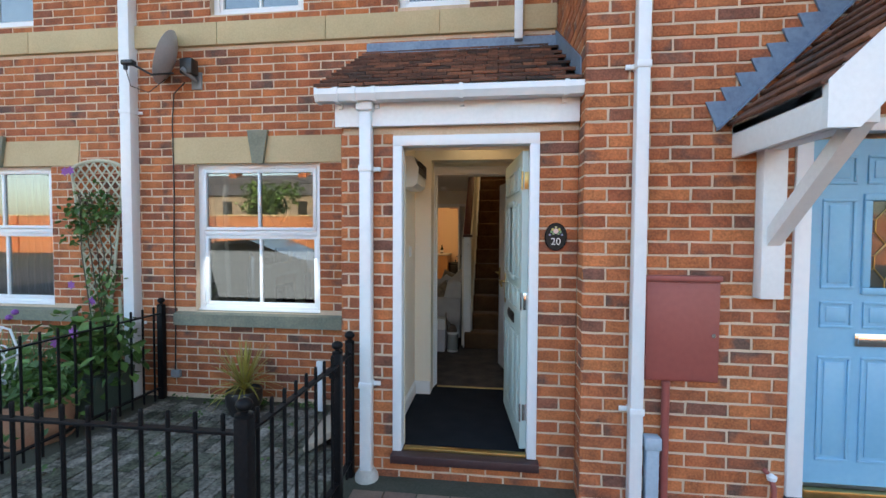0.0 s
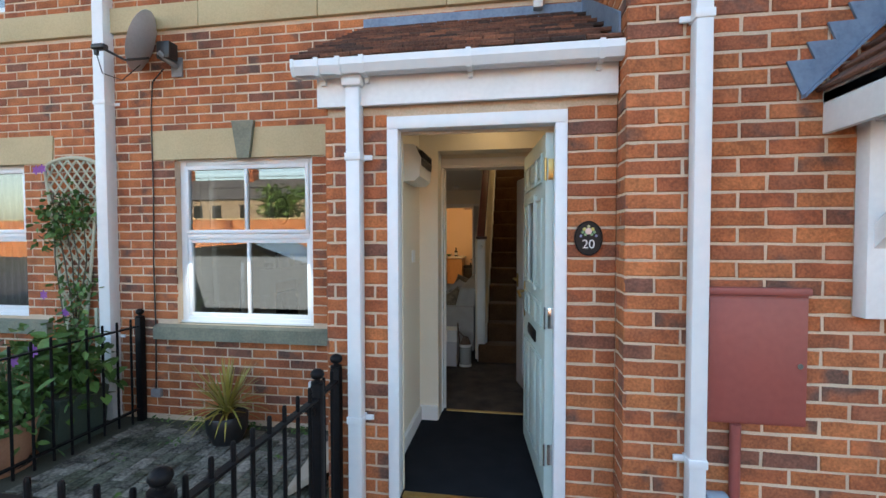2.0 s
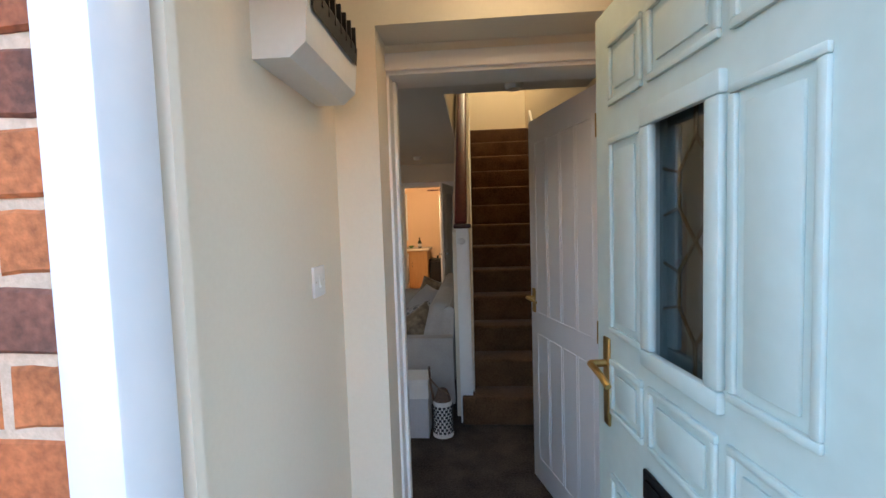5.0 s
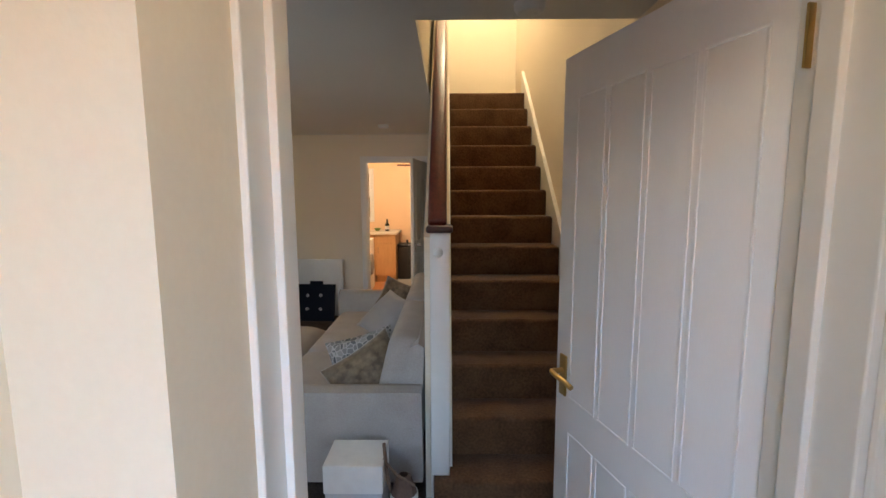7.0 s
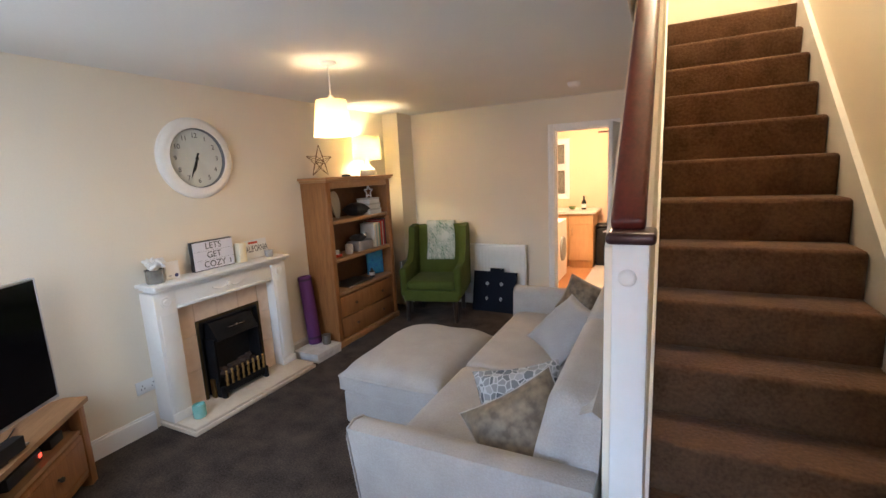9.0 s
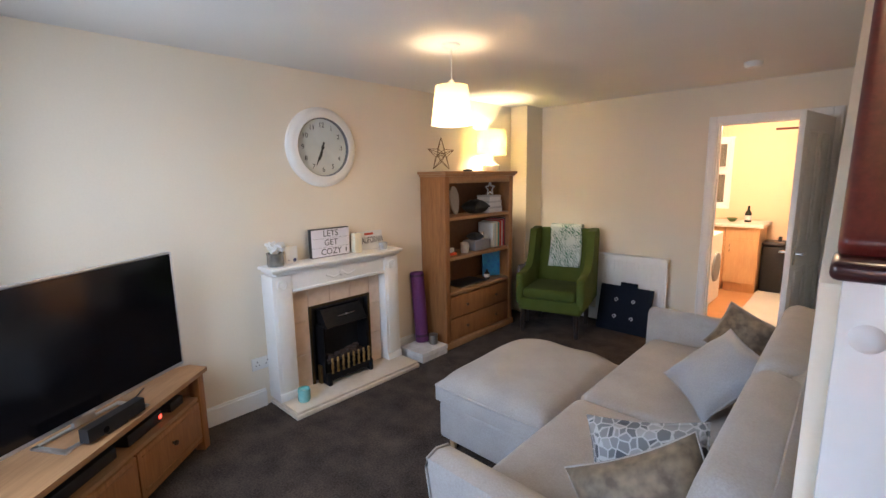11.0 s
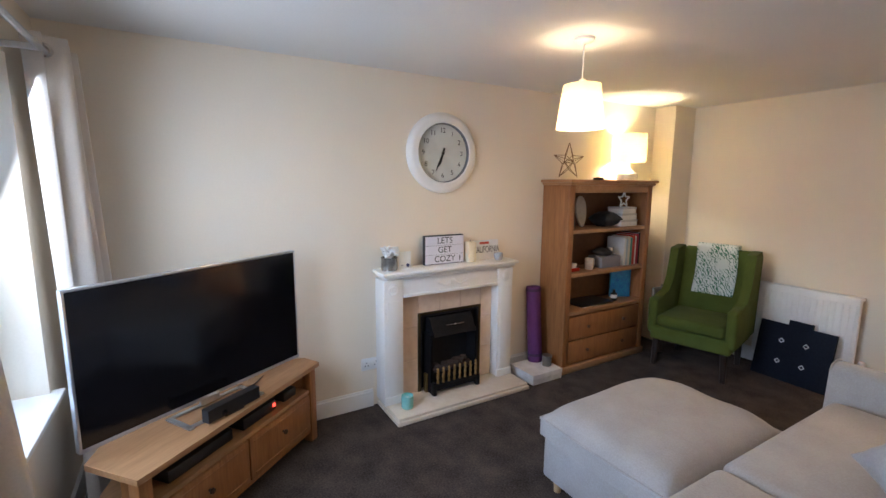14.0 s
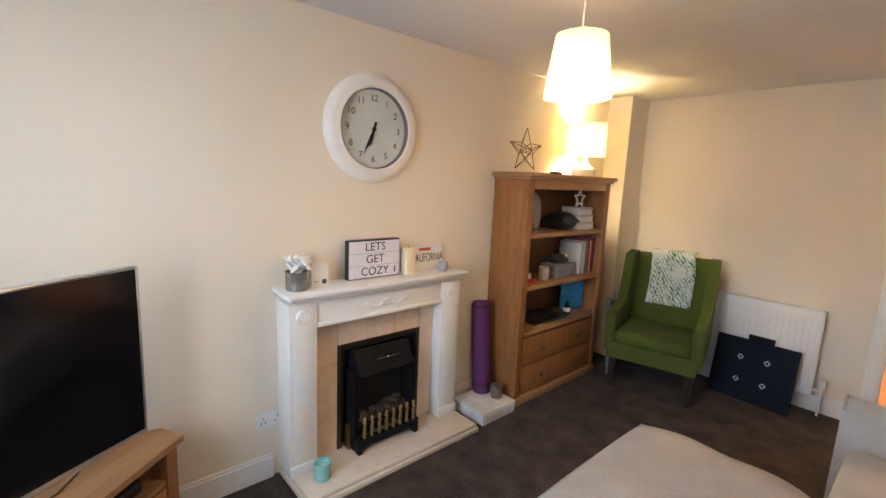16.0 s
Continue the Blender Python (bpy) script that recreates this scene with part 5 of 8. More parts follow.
mat_roll = thing("yoga_mat", (-2.98, 4.42, 0.084), "rolled purple yoga mat leaning on the wall", "yoga mat")
e = pose(0, 0, 0, 0, -5, 0)
put("roll", Shape().lathe((0, 0, 0), [(0.0, 0.0), (0.055, 0.0), (0.06, 0.006), (0.06, 0.635), (0.055, 0.64), (0.045, 0.632), (0.04, 0.64), (0.02, 0.632), (0.0, 0.636)], 24), PURPLE, mat_roll, smooth=True).matrix_basis = e
for z in (0.05, 0.60):
    put("strap", Shape().lathe((0, 0, z), [(0.061, 0.0), (0.063, 0.002), (0.063, 0.02), (0.061, 0.022)], 24), surface("dark_purple_strap", (0.05, 0.012, 0.05)), mat_roll, smooth=True).matrix_basis = e
wb = thing("marble_print_box", (-2.885, 4.355, 0.0), "low white box with a grey marble print", "box")
put("box", Shape().rbox((-0.145, -0.155, 0.0), (0.13, 0.155, 0.045), 0.003), surface("marble_print", (0.78, 0.77, 0.76), (0.52, 0.51, 0.50), rough=0.4, grain=14, blotch=9, bump=0.0), wb)
put("lid", Shape().rbox((-0.148, -0.158, 0.0455), (0.133, 0.158, 0.083), 0.003), surface("marble_print_lid", (0.80, 0.79, 0.78), (0.60, 0.59, 0.58), rough=0.4, grain=14, blotch=9, bump=0.0), wb)
tin = thing("candle_tin", (-2.86, 4.44, 0.084), "small grey metal candle tin", "candle")
put("tin", Shape().lathe((0, 0, 0), [(0.0, 0.0), (0.036, 0.0), (0.038, 0.004), (0.038, 0.075), (0.041, 0.077), (0.041, 0.088), (0.0, 0.09)], 24), surface("pewter", (0.33, 0.32, 0.30), (0.22, 0.21, 0.20), rough=0.35, metal=0.8), tin, smooth=True)

# bookcase and what stands on it
bc = thing("bookcase", (LEFT + 0.005, 5.06, 0.0), "waxed oak bookcase with open shelves over two wide drawers", "bookcase")
D = 0.285
for s in (-1, 1):
    put("side_panel", Shape().rbox((0, s * 0.515, 0.06), (D, s * 0.49, 1.565), 0.004), OAK, bc, smooth=True)
    put("stile", Shape().rbox((D, s * 0.515, 0.06), (D + 0.018, s * 0.455, 1.565), 0.004), OAK, bc, smooth=True)
# back in the darkened oak, which paints in the shade behind the shelves
put("back_panel", Shape().box((0.0, -0.489, 0.06), (0.012, 0.489, 1.565)), OAK_SHADED, bc)
put("top", Shape().rbox((-0.003, -0.545, 1.585), (D + 0.055, 0.545, 1.61), 0.006).rbox((0, -0.53, 1.5655), (D + 0.038, 0.53, 1.585), 0.006), OAK_TOP, bc, smooth=True)
put("top_rail", Shape().rbox((D, -0.454, 1.505), (D + 0.017, 0.454, 1.565), 0.004), OAK_TOP, bc, smooth=True)
put("plinth", Shape().rbox((0, -0.53, 0.0), (D + 0.03, 0.53, 0.06), 0.006), OAK_TOP, bc, smooth=True)
for z in (1.175, 0.815, 0.49):
    put("shelf", Shape().rbox((0.012, -0.489, z), (D + 0.008, 0.489, z + 0.03), 0.004), OAK_TOP, bc, smooth=True)
for z0, z1 in ((0.07, 0.268), (0.277, 0.475)):
    d = put("drawer", Shape().rbox((D - 0.2, -0.45, z0), (D + 0.014, 0.45, z1), 0.005), OAK, bc, smooth=True)
    for y in (-0.225, 0.225):
        put("knob", Shape().lathe((D + 0.014, y, (z0 + z1) / 2), [(0.0, 0.022), (0.012, 0.020), (0.015, 0.013), (0.008, 0.006), (0.008, 0.0)], 16, "x"), surface("dark_oak_knob", (0.10, 0.05, 0.025), rough=0.4), d, "dark turned knob", smooth=True)
bx = LEFT + 0.005
star = thing("wire_star", (-2.93, 4.655, 1.61), "geometric copper wire star ornament", "ornament")
w = Shape()
outer = [Vector((0, 0.175 * math.sin(radians(72 * k)), 0.145 + 0.15 * math.cos(radians(72 * k)))) for k in range(5)]
inner = [Vector((0, 0.075 * math.sin(radians(72 * k + 36)), 0.145 + 0.062 * math.cos(radians(72 * k + 36)))) for k in range(5)]
for k in range(5):
    for h in (Vector((0.05, 0, 0.145)), Vector((-0.05, 0, 0.145))):
        w.cyl(h, outer[k], 0.0025, n=5).cyl(h, inner[k], 0.0025, n=5)
    w.cyl(outer[k], inner[k], 0.0028, n=5).cyl(inner[k - 1], outer[k], 0.0028, n=5)
put("frame", w, surface("aged_copper", (0.20, 0.11, 0.05), (0.13, 0.07, 0.035), rough=0.35, metal=0.9), star, smooth=True)
lamp = thing("table_lamp", (-2.95, 5.42, 1.61), "white ceramic table lamp with a yellow-cream drum shade, lit", "lamp")
put("base", Shape().lathe((0, 0, 0), [(0.0, 0.0), (0.085, 0.0), (0.09, 0.012), (0.085, 0.06), (0.05, 0.085), (0.028, 0.11), (0.022, 0.17), (0.0, 0.172)], 28), surface("glazed_ceramic", (0.78, 0.74, 0.66), (0.60, 0.56, 0.48), rough=0.12, blotch=12), lamp, "glazed ceramic base", smooth=True)
put("shade", Shape().lathe((0, 0, 0), [(0.150, 0.165), (0.144, 0.405), (0.141, 0.405), (0.147, 0.165)], 36), shade_cloth("lamp_shade", (0.88, 0.82, 0.55), 0.55), lamp, "yellow-cream drum shade", smooth=True)
put("bulb", Shape().lathe((0, 0, 0.20), [(0.0, 0.0), (0.012, 0.0), (0.014, 0.02), (0.028, 0.05), (0.024, 0.075), (0.0, 0.088)], 16), glow("lit_bulb_yellow", (1.0, 0.75, 0.35), 3.0), lamp, smooth=True).visible_shadow = False
puck = thing("black_speaker", (-2.93, 5.02, 1.61), "small flat black speaker", "speaker")
put("body", Shape().lathe((0, 0, 0), [(0.0, 0.0), (0.04, 0.0), (0.046, 0.008), (0.04, 0.02), (0.0, 0.024)], 20), BLACK, puck, smooth=True)


def book(y, z, w, h, colour, x=None, d=0.19, tilt=0):
    b = thing("book", (bx + 0.04, y, z), "upright book with a " + colour[0] + " cover", "book", group="books on the bookcase")
    put("cover", Shape().rbox((0, 0, 0), (d, w, h), 0.003), surface("cover_" + colour[0], colour[1], rough=0.45, bump=0.03), b, smooth=True)
    put("pages", Shape().box((0.004, 0.003, h - 0.001), (d - 0.006, w - 0.003, h + 0.001)), PAPER_W, b)
    return b


yy = 5.335
for wd, ht, colr in ((0.028, 0.25, ("white", (0.75, 0.74, 0.70))), (0.022, 0.24, ("pale blue", (0.42, 0.52, 0.60))), (0.03, 0.26, ("cream", (0.70, 0.66, 0.55))), (0.026, 0.25, ("sea green", (0.10, 0.33, 0.26))),
                     (0.034, 0.27, ("red", (0.55, 0.05, 0.03))), (0.018, 0.26, ("white", (0.75, 0.74, 0.70))), (0.03, 0.28, ("crimson", (0.45, 0.03, 0.06))), (0.024, 0.29, ("black", (0.02, 0.02, 0.025)))):
    book(yy, 0.845, wd, ht, colr)
    yy += wd + 0.002
blue = thing("picture_book", (bx + 0.03, 5.36, 0.52), "large blue illustrated book standing upright", "book")
put("cover", Shape().rbox((0.0, 0.0, 0.0), (0.195, 0.025, 0.275), 0.003, m=pose(0.06, -0.01, 0, 0, 0, 62)), surface("blue_cover", (0.03, 0.17, 0.50), (0.05, 0.36, 0.58), rough=0.3, blotch=18), blue, smooth=True)
lap = thing("laptop", (-2.955, 5.0, 0.52), "closed black and silver laptop lying on the shelf", "laptop")
put("base", Shape().rbox((-0.12, -0.2, 0.0), (0.12, 0.2, 0.012), 0.004), CHROME, lap, "silver underside", smooth=True)
put("lid", Shape().rbox((-0.12, -0.2, 0.0122), (0.12, 0.2, 0.022), 0.004), BLACK, lap, smooth=True)
bot = thing("small_bottle", (-2.90, 5.28, 0.52), "small dark bottle with a white label", "bottle")
put("bottle", Shape().lathe((0, 0, 0), [(0.0, 0.0), (0.026, 0.0), (0.028, 0.01), (0.028, 0.065), (0.012, 0.08), (0.012, 0.10), (0.0, 0.10)], 18), BLACK, bot, smooth=True)
put("label", Shape().lathe((0, 0, 0), [(0.0285, 0.025), (0.0288, 0.027), (0.0288, 0.055), (0.0285, 0.057)], 18), PAPER_W, bot, "white label", smooth=True)
tray = thing("red_tray", (-2.93, 4.70, 0.845), "red tray holding small white candles", "tray")
put("tray", Shape().rbox((-0.06, -0.085, 0.0), (0.06, 0.085, 0.012), 0.004).rbox((0.052, -0.085, 0.012), (0.06, 0.085, 0.03), 0.003).rbox((-0.06, -0.085, 0.012), (-0.052, 0.085, 0.03), 0.003), surface("red_lacquer", (0.55, 0.04, 0.02), rough=0.25), tray, smooth=True)
for k, (x, y) in enumerate(((0.02, -0.055), (0.025, 0.0), (0.02, 0.055), (-0.025, -0.03), (-0.025, 0.03))):
    t = thing("tealight", (-2.93 + x, 4.70 + y, 0.857), "small white candle pot on the red tray", "candle", group="candles on the red tray")
    put("pot", Shape().lathe((0, 0, 0), [(0.0, 0.0), (0.022, 0.0), (0.024, 0.05 + 0.02 * (k > 2)), (0.0, 0.048 + 0.02 * (k > 2))], 14), PAPER_W, t, smooth=True)
mug = thing("mug", (-2.90, 4.93, 0.845), "white mug with a faded print", "mug")
put("cup", Shape().lathe((0, 0, 0), [(0.0, 0.0), (0.036, 0.0), (0.04, 0.006), (0.04, 0.095), (0.036, 0.095), (0.036, 0.01), (0.0, 0.008)], 24), surface("mug_glaze", (0.72, 0.66, 0.56), (0.55, 0.42, 0.35), rough=0.2, blotch=25), mug, smooth=True)
put("handle", Shape().tube([(0.0, 0.038, 0.075), (0.0, 0.062, 0.07), (0.0, 0.068, 0.045), (0.0, 0.058, 0.022), (0.0, 0.038, 0.02)], 0.005), PAPER_W, mug, smooth=True)
bas = thing("grey_basket", (-2.935, 5.16, 0.845), "grey storage basket filled with dark odds and ends", "basket")
put("basket", Shape().rbox((-0.08, -0.125, 0.0), (0.08, 0.125, 0.10), 0.01), surface("grey_felt", (0.30, 0.29, 0.31), (0.22, 0.21, 0.23), rough=0.95, grain=150), bas, smooth=True)
put("rolled_cloth", Shape().pillow((0.14, 0.12, 0.07), pose(0.0, -0.03, 0.13)), surface("dark_cloth", (0.03, 0.028, 0.028), (0.05, 0.045, 0.04)), bas, "dark rolled cloth", smooth=True)
put("tin", Shape().cyl((0.0, 0.06, 0.10), (0.0, 0.06, 0.17), 0.04, n=18), CHROME, bas, "silver tin", smooth=True)
foot = thing("carved_plaque", (-2.98, 4.90, 1.205), "pale grey carved footprint plaque leaning on the back", "ornament")
fo = [(0.06 * math.cos(a) * (1 + 0.25 * math.sin(a)), 0.135 + 0.135 * math.sin(a)) for a in [2 * math.pi * k / 28 for k in range(28)]]
put("plaque", Shape().prism(fo, -0.008, 0.008, "x"), surface("pale_plaster", (0.50, 0.47, 0.43), (0.40, 0.37, 0.33), grain=40), foot, smooth=True).matrix_basis = pose(0, 0, 0, 0, -8, 0)
pf = thing("photo_frame", (-2.96, 4.76, 1.205), "small dark photo frame", "picture frame")
put("frame", Shape().rbox((-0.006, -0.06, 0.0), (0.006, 0.05, 0.17), 0.003, m=pose(0, 0, 0, 0, -8, 15)), DARK_LEG, pf)
put("picture", Shape().box((0.0062, -0.045, 0.015), (0.0068, 0.035, 0.155), m=pose(0, 0, 0, 0, -8, 15)), surface("dim_print", (0.16, 0.13, 0.11), (0.08, 0.07, 0.06), blotch=20), pf, "dark print")
hat = thing("black_bag", (-2.95, 5.16, 1.205), "crumpled black cloth bag", "bag")
put("bag", Shape().pillow((0.2, 0.22, 0.13), pose(0, 0, 0.062), ripple=0.006), BLACK, hat, smooth=True)
for k in range(3):
    bxw = thing("keepsake_box", (-2.94, 5.36 + 0.01 * k, 1.205 + 0.056 * k), "small white keepsake box in a stack", "box", group="stacked keepsake boxes")
    put("box", Shape().rbox((-0.09, -0.11 + 0.008 * k, 0.0), (0.09 - 0.01 * k, 0.11 - 0.008 * k, 0.038), 0.003), PAPER_W, bxw)
    put("lid", Shape().rbox((-0.092, -0.113 + 0.008 * k, 0.0385), (0.092 - 0.01 * k, 0.113 - 0.008 * k, 0.0555), 0.003), surface("grey_lid", (0.60, 0.59, 0.58), (0.5, 0.49, 0.48)), bxw, "pale grey lid")
ws = thing("white_star", (-2.93, 5.37, 1.374), "open white wooden star ornament", "ornament")
ow = [Vector((0, 0.075 * math.sin(radians(72 * k)), 0.065 + 0.072 * math.cos(radians(72 * k)))) for k in range(5)]
iw = [Vector((0, 0.034 * math.sin(radians(72 * k + 36)), 0.065 + 0.032 * math.cos(radians(72 * k + 36)))) for k in range(5)]
sw2 = Shape()
for k in range(5):
    sw2.cyl(ow[k], iw[k], 0.007, n=6).cyl(iw[k - 1], ow[k], 0.007, n=6)
put("frame", sw2, GLOSS, ws, smooth=True)

# pendant lamp
pend = thing("pendant_lamp", (-1.985, 3.745, 2.31), "pendant ceiling lamp with a cream tapered shade, lit", "ceiling lamp")
put("rose", Shape().lathe((0, 0, 0), [(0.0, -0.028), (0.03, -0.026), (0.05, -0.012), (0.052, 0.0)], 24), PLASTIC_W, pend, "white ceiling rose", smooth=True)
put("flex", Shape().cyl((0, 0, -0.21), (0, 0, -0.02), 0.0035, n=8), PLASTIC_W, pend, "white flex", smooth=True)
put("lamp_holder", Shape().cyl((0, 0, -0.27), (0, 0, -0.20), 0.018, n=16), PLASTIC_W, pend, smooth=True)
put("shade", Shape().lathe((0, 0, 0), [(0.123, -0.448), (0.094, -0.228), (0.092, -0.228), (0.121, -0.448)], 40), shade_cloth("pendant_shade", (0.90, 0.80, 0.60), 0.6), pend, "cream tapered fabric shade", smooth=True)
put("spider", Shape().cyl((-0.093, 0, -0.231), (0.093, 0, -0.231), 0.002, n=6).cyl((0, -0.093, -0.231), (0, 0.093, -0.231), 0.002, n=6), CHROME, pend)
put("bulb", Shape().lathe((0, 0, -0.39), [(0.0, 0.0), (0.018, 0.006), (0.03, 0.03), (0.026, 0.06), (0.014, 0.09), (0.012, 0.12), (0.0, 0.12)], 18), glow("lit_bulb_warm", (1.0, 0.72, 0.38), 2.0), pend, "lit bulb", smooth=True).visible_shadow = False
for x, y, r, lab in ((0.205, 2.525, 0.06, "white round smoke alarm on the ceiling"), (-0.81, 5.55, 0.055, "white round ceiling sensor")):
    sm = thing("smoke_alarm", (x, y, HIGH), lab, "smoke alarm")
    put("body", Shape().lathe((0, 0, 0), [(0.0, -0.038), (r * 0.8, -0.036), (r, -0.02), (r * 1.02, 0.0)], 28), PLASTIC_W, sm, smooth=True)
    put("test_button", Shape().cyl((r * 0.4, 0, -0.040), (r * 0.4, 0, -0.036), 0.009, n=12), PLASTIC_W, sm)

# ---- living room: television corner ----
UX, UY, UR = -2.505, 2.14, 131.2
tvu = thing("tv_unit", (UX, UY, 0.0), "oak corner television unit with open shelf and two drawers", "tv unit", rz=UR)
outline = [(-0.575, 0.0), (0.575, 0.0), (0.60, 0.12), (0.35, 0.42), (-0.36, 0.42), (-0.575, 0.28)]
inset = [(-0.54, 0.03), (0.54, 0.03), (0.57, 0.12), (0.33, 0.40), (-0.34, 0.40), (-0.54, 0.27)]
put("top", Shape().prism(outline, 0.465, 0.49), OAK_TOP, tvu)
put("shelf", Shape().prism(inset, 0.315, 0.335), OAK_TOP, tvu)
put("bottom", Shape().prism(inset, 0.06, 0.08), OAK, tvu)
# darkened oak again, for painted shade under the television unit's top
put("back", Shape().prism([(-0.30, 0.40), (0.30, 0.40), (0.30, 0.42), (-0.30, 0.42)], 0.081, 0.464), OAK_SHADED, tvu)
for s in (-1, 1):
    put("leg", Shape().rbox((s * 0.56, 0.018, 0.0), (s * 0.505, 0.075, 0.4645), 0.004), OAK, tvu, smooth=True)
    put("leg", Shape().rbox((s * 0.32, 0.36, 0.0), (s * 0.27, 0.41, 0.0595), 0.004), OAK, tvu, smooth=True)
    put("side_panel", Shape().prism([(s * 0.535, 0.076), (s * 0.555, 0.12), (s * 0.325, 0.39), (s * 0.305, 0.375)], 0.0805, 0.4645), OAK, tvu)
    dr = put("drawer", Shape().rbox((s * 0.50, 0.022, 0.085), (s * 0.004, 0.045, 0.31), 0.004).rbox((s * 0.475, 0.017, 0.11), (s * 0.03, 0.023, 0.116), 0.001).rbox((s * 0.475, 0.017, 0.28), (s * 0.03, 0.023, 0.286), 0.001), OAK, tvu, smooth=True)
    put("knob", Shape().lathe((s * 0.25, 0.022, 0.215), [(0.0, -0.026), (0.012, -0.024), (0.014, -0.016), (0.007, -0.006), (0.007, 0.0)], 14, "y"), surface("bronze_knob", (0.06, 0.04, 0.025), rough=0.35, metal=0.7), dr, "dark bronze knob", smooth=True)
tv = thing("television", (-2.522, 2.039, 0.49), "large flat television with a thin silver frame, switched off", "television", rz=121.7)
put("cabinet", Shape().rbox((-0.545, 0.10, 0.065), (0.545, 0.125, 0.69), 0.004).rbox((-0.40, 0.125, 0.12), (0.40, 0.15, 0.5), 0.01), STEEL, tv, "grey metal back", smooth=True)
silver = surface("brushed_silver", (0.62, 0.63, 0.65), (0.52, 0.53, 0.55), rough=0.3, metal=0.9)
put("frame", Shape().rbox((-0.551, 0.094, 0.065), (-0.541, 0.124, 0.69), 0.002).rbox((0.541, 0.094, 0.065), (0.551, 0.124, 0.69), 0.002).rbox((-0.551, 0.094, 0.685), (0.551, 0.124, 0.695), 0.002).rbox((-0.551, 0.094, 0.055), (0.551, 0.124, 0.072), 0.002), silver, tv, "thin silver frame", smooth=True)
put("screen", Shape().box((-0.541, 0.095, 0.072), (0.541, 0.0995, 0.685)), SCREEN, tv, "black glossy screen")
put("logo", Shape().box((-0.03, 0.0925, 0.060), (0.03, 0.0938, 0.066)), PAPER_W, tv)
put("foot", Shape().rbox((-0.20, -0.01, 0.0), (0.20, 0.012, 0.010), 0.003).rbox((-0.20, -0.02, 0.0), (-0.175, 0.16, 0.010), 0.003).rbox((0.175, -0.02, 0.0), (0.20, 0.16, 0.010), 0.003).rbox((-0.20, 0.14, 0.0), (0.20, 0.16, 0.010), 0.003).rbox((-0.05, 0.12, 0.01), (0.05, 0.14, 0.12), 0.004), silver, tv, "silver frame stand", smooth=True)
sb = thing("game_sensor_bar", (-2.434, 2.103, 0.49), "black game console sensor bar", "sensor bar", rz=123.5)
put("body", Shape().prism([(-0.14, 0.012), (0.14, 0.012), (0.14, 0.072), (-0.14, 0.072)], 0.055, 0.1, "y"), BLACK, sb)
put("lens", Shape().cyl((-0.06, 0.0535, 0.03), (-0.06, 0.0555, 0.03), 0.014, n=16), SCREEN, sb)
put("base", Shape().rbox((-0.05, 0.058, 0.0), (0.05, 0.085, 0.0125), 0.003), BLACK, sb)
for x0, x1, h, lab, dot in ((-0.40, -0.05, 0.055, "black set-top box on the shelf", None), (0.02, 0.26, 0.06, "black games console on the shelf", (0.9, 0.06, 0.03)), (0.33, 0.44, 0.05, "small black controller on the shelf", None)):
    st = thing("set_top_box", (UX, UY, 0.335), lab, "electronics", rz=UR)
    put("body", Shape().rbox((x0, 0.07, 0.0), (x1, 0.25, h), 0.006), BLACK, st, smooth=True)
    if dot:
        put("indicator", Shape().box((x1 - 0.025, 0.068, 0.02), (x1 - 0.005, 0.0705, 0.04)), glow("indicator_light", dot, 0.12), st)
cl = thing("aerial_cable", (UX, UY, 0.49), "thin dark cable lying on the unit", "cable", rz=UR)
put("cable", Shape().tube([(-0.06, 0.12, 0.004), (-0.02, 0.15, 0.004), (0.06, 0.17, 0.004), (0.2, 0.15, 0.004), (0.3, 0.18, 0.004)], 0.003, 6), BLACK, cl, smooth=True)

# ---- living room: far wall ----
rad = thing("radiator", (-1.80, 6.285, 0.10), "white panel radiator under bare wall", "radiator")
put("panel", Shape().rbox((-0.345, -0.085, 0.03), (0.345, -0.045, 0.65), 0.012, 3), GLOSS, rad, "white steel panel", smooth=True)
put("grille", Shape().rbox((-0.345, -0.044, 0.62), (0.345, -0.008, 0.648), 0.004), GLOSS, rad, smooth=True)
for k in range(17):
    put("fin", Shape().rbox((-0.32 + k * 0.04 - 0.006, -0.089, 0.09), (-0.32 + k * 0.04 + 0.006, -0.084, 0.59), 0.002, 1), GLOSS, rad)
put("bracket", Shape().box((-0.25, -0.044, 0.1), (-0.22, 0.012, 0.5)).box((0.22, -0.044, 0.1), (0.25, 0.012, 0.5)), GLOSS, rad)
put("valve", Shape().cyl((0.345, -0.065, 0.08), (0.39, -0.065, 0.08), 0.012, n=12).cyl((0.39, -0.065, -0.1), (0.39, -0.065, 0.10), 0.008, n=12).lathe((0.39, -0.065, 0.10), [(0.0, 0.07), (0.02, 0.068), (0.024, 0.05), (0.022, 0.0), (0.0, 0.0)], 16), PLASTIC_W, rad, "white thermostatic valve", smooth=True)
brd = thing("folded_board", (-1.80, 6.03, 0.0), "dark blue-grey folded game board leaning on the radiator", "board")
e = pose(0, 0, 0, -12, 0, -2)
put("board", Shape().prism([(-0.26, 0.0), (-0.08, 0.0), (-0.08, -0.0), (0.26, 0.0), (0.26, 0.46), (0.10, 0.46), (0.10, 0.50), (-0.06, 0.50), (-0.06, 0.46), (-0.26, 0.46)], 0.0, 0.03, "y"), surface("navy_board", (0.008, 0.011, 0.019), (0.013, 0.016, 0.026), rough=0.7, spec=0.08), brd).matrix_basis = e
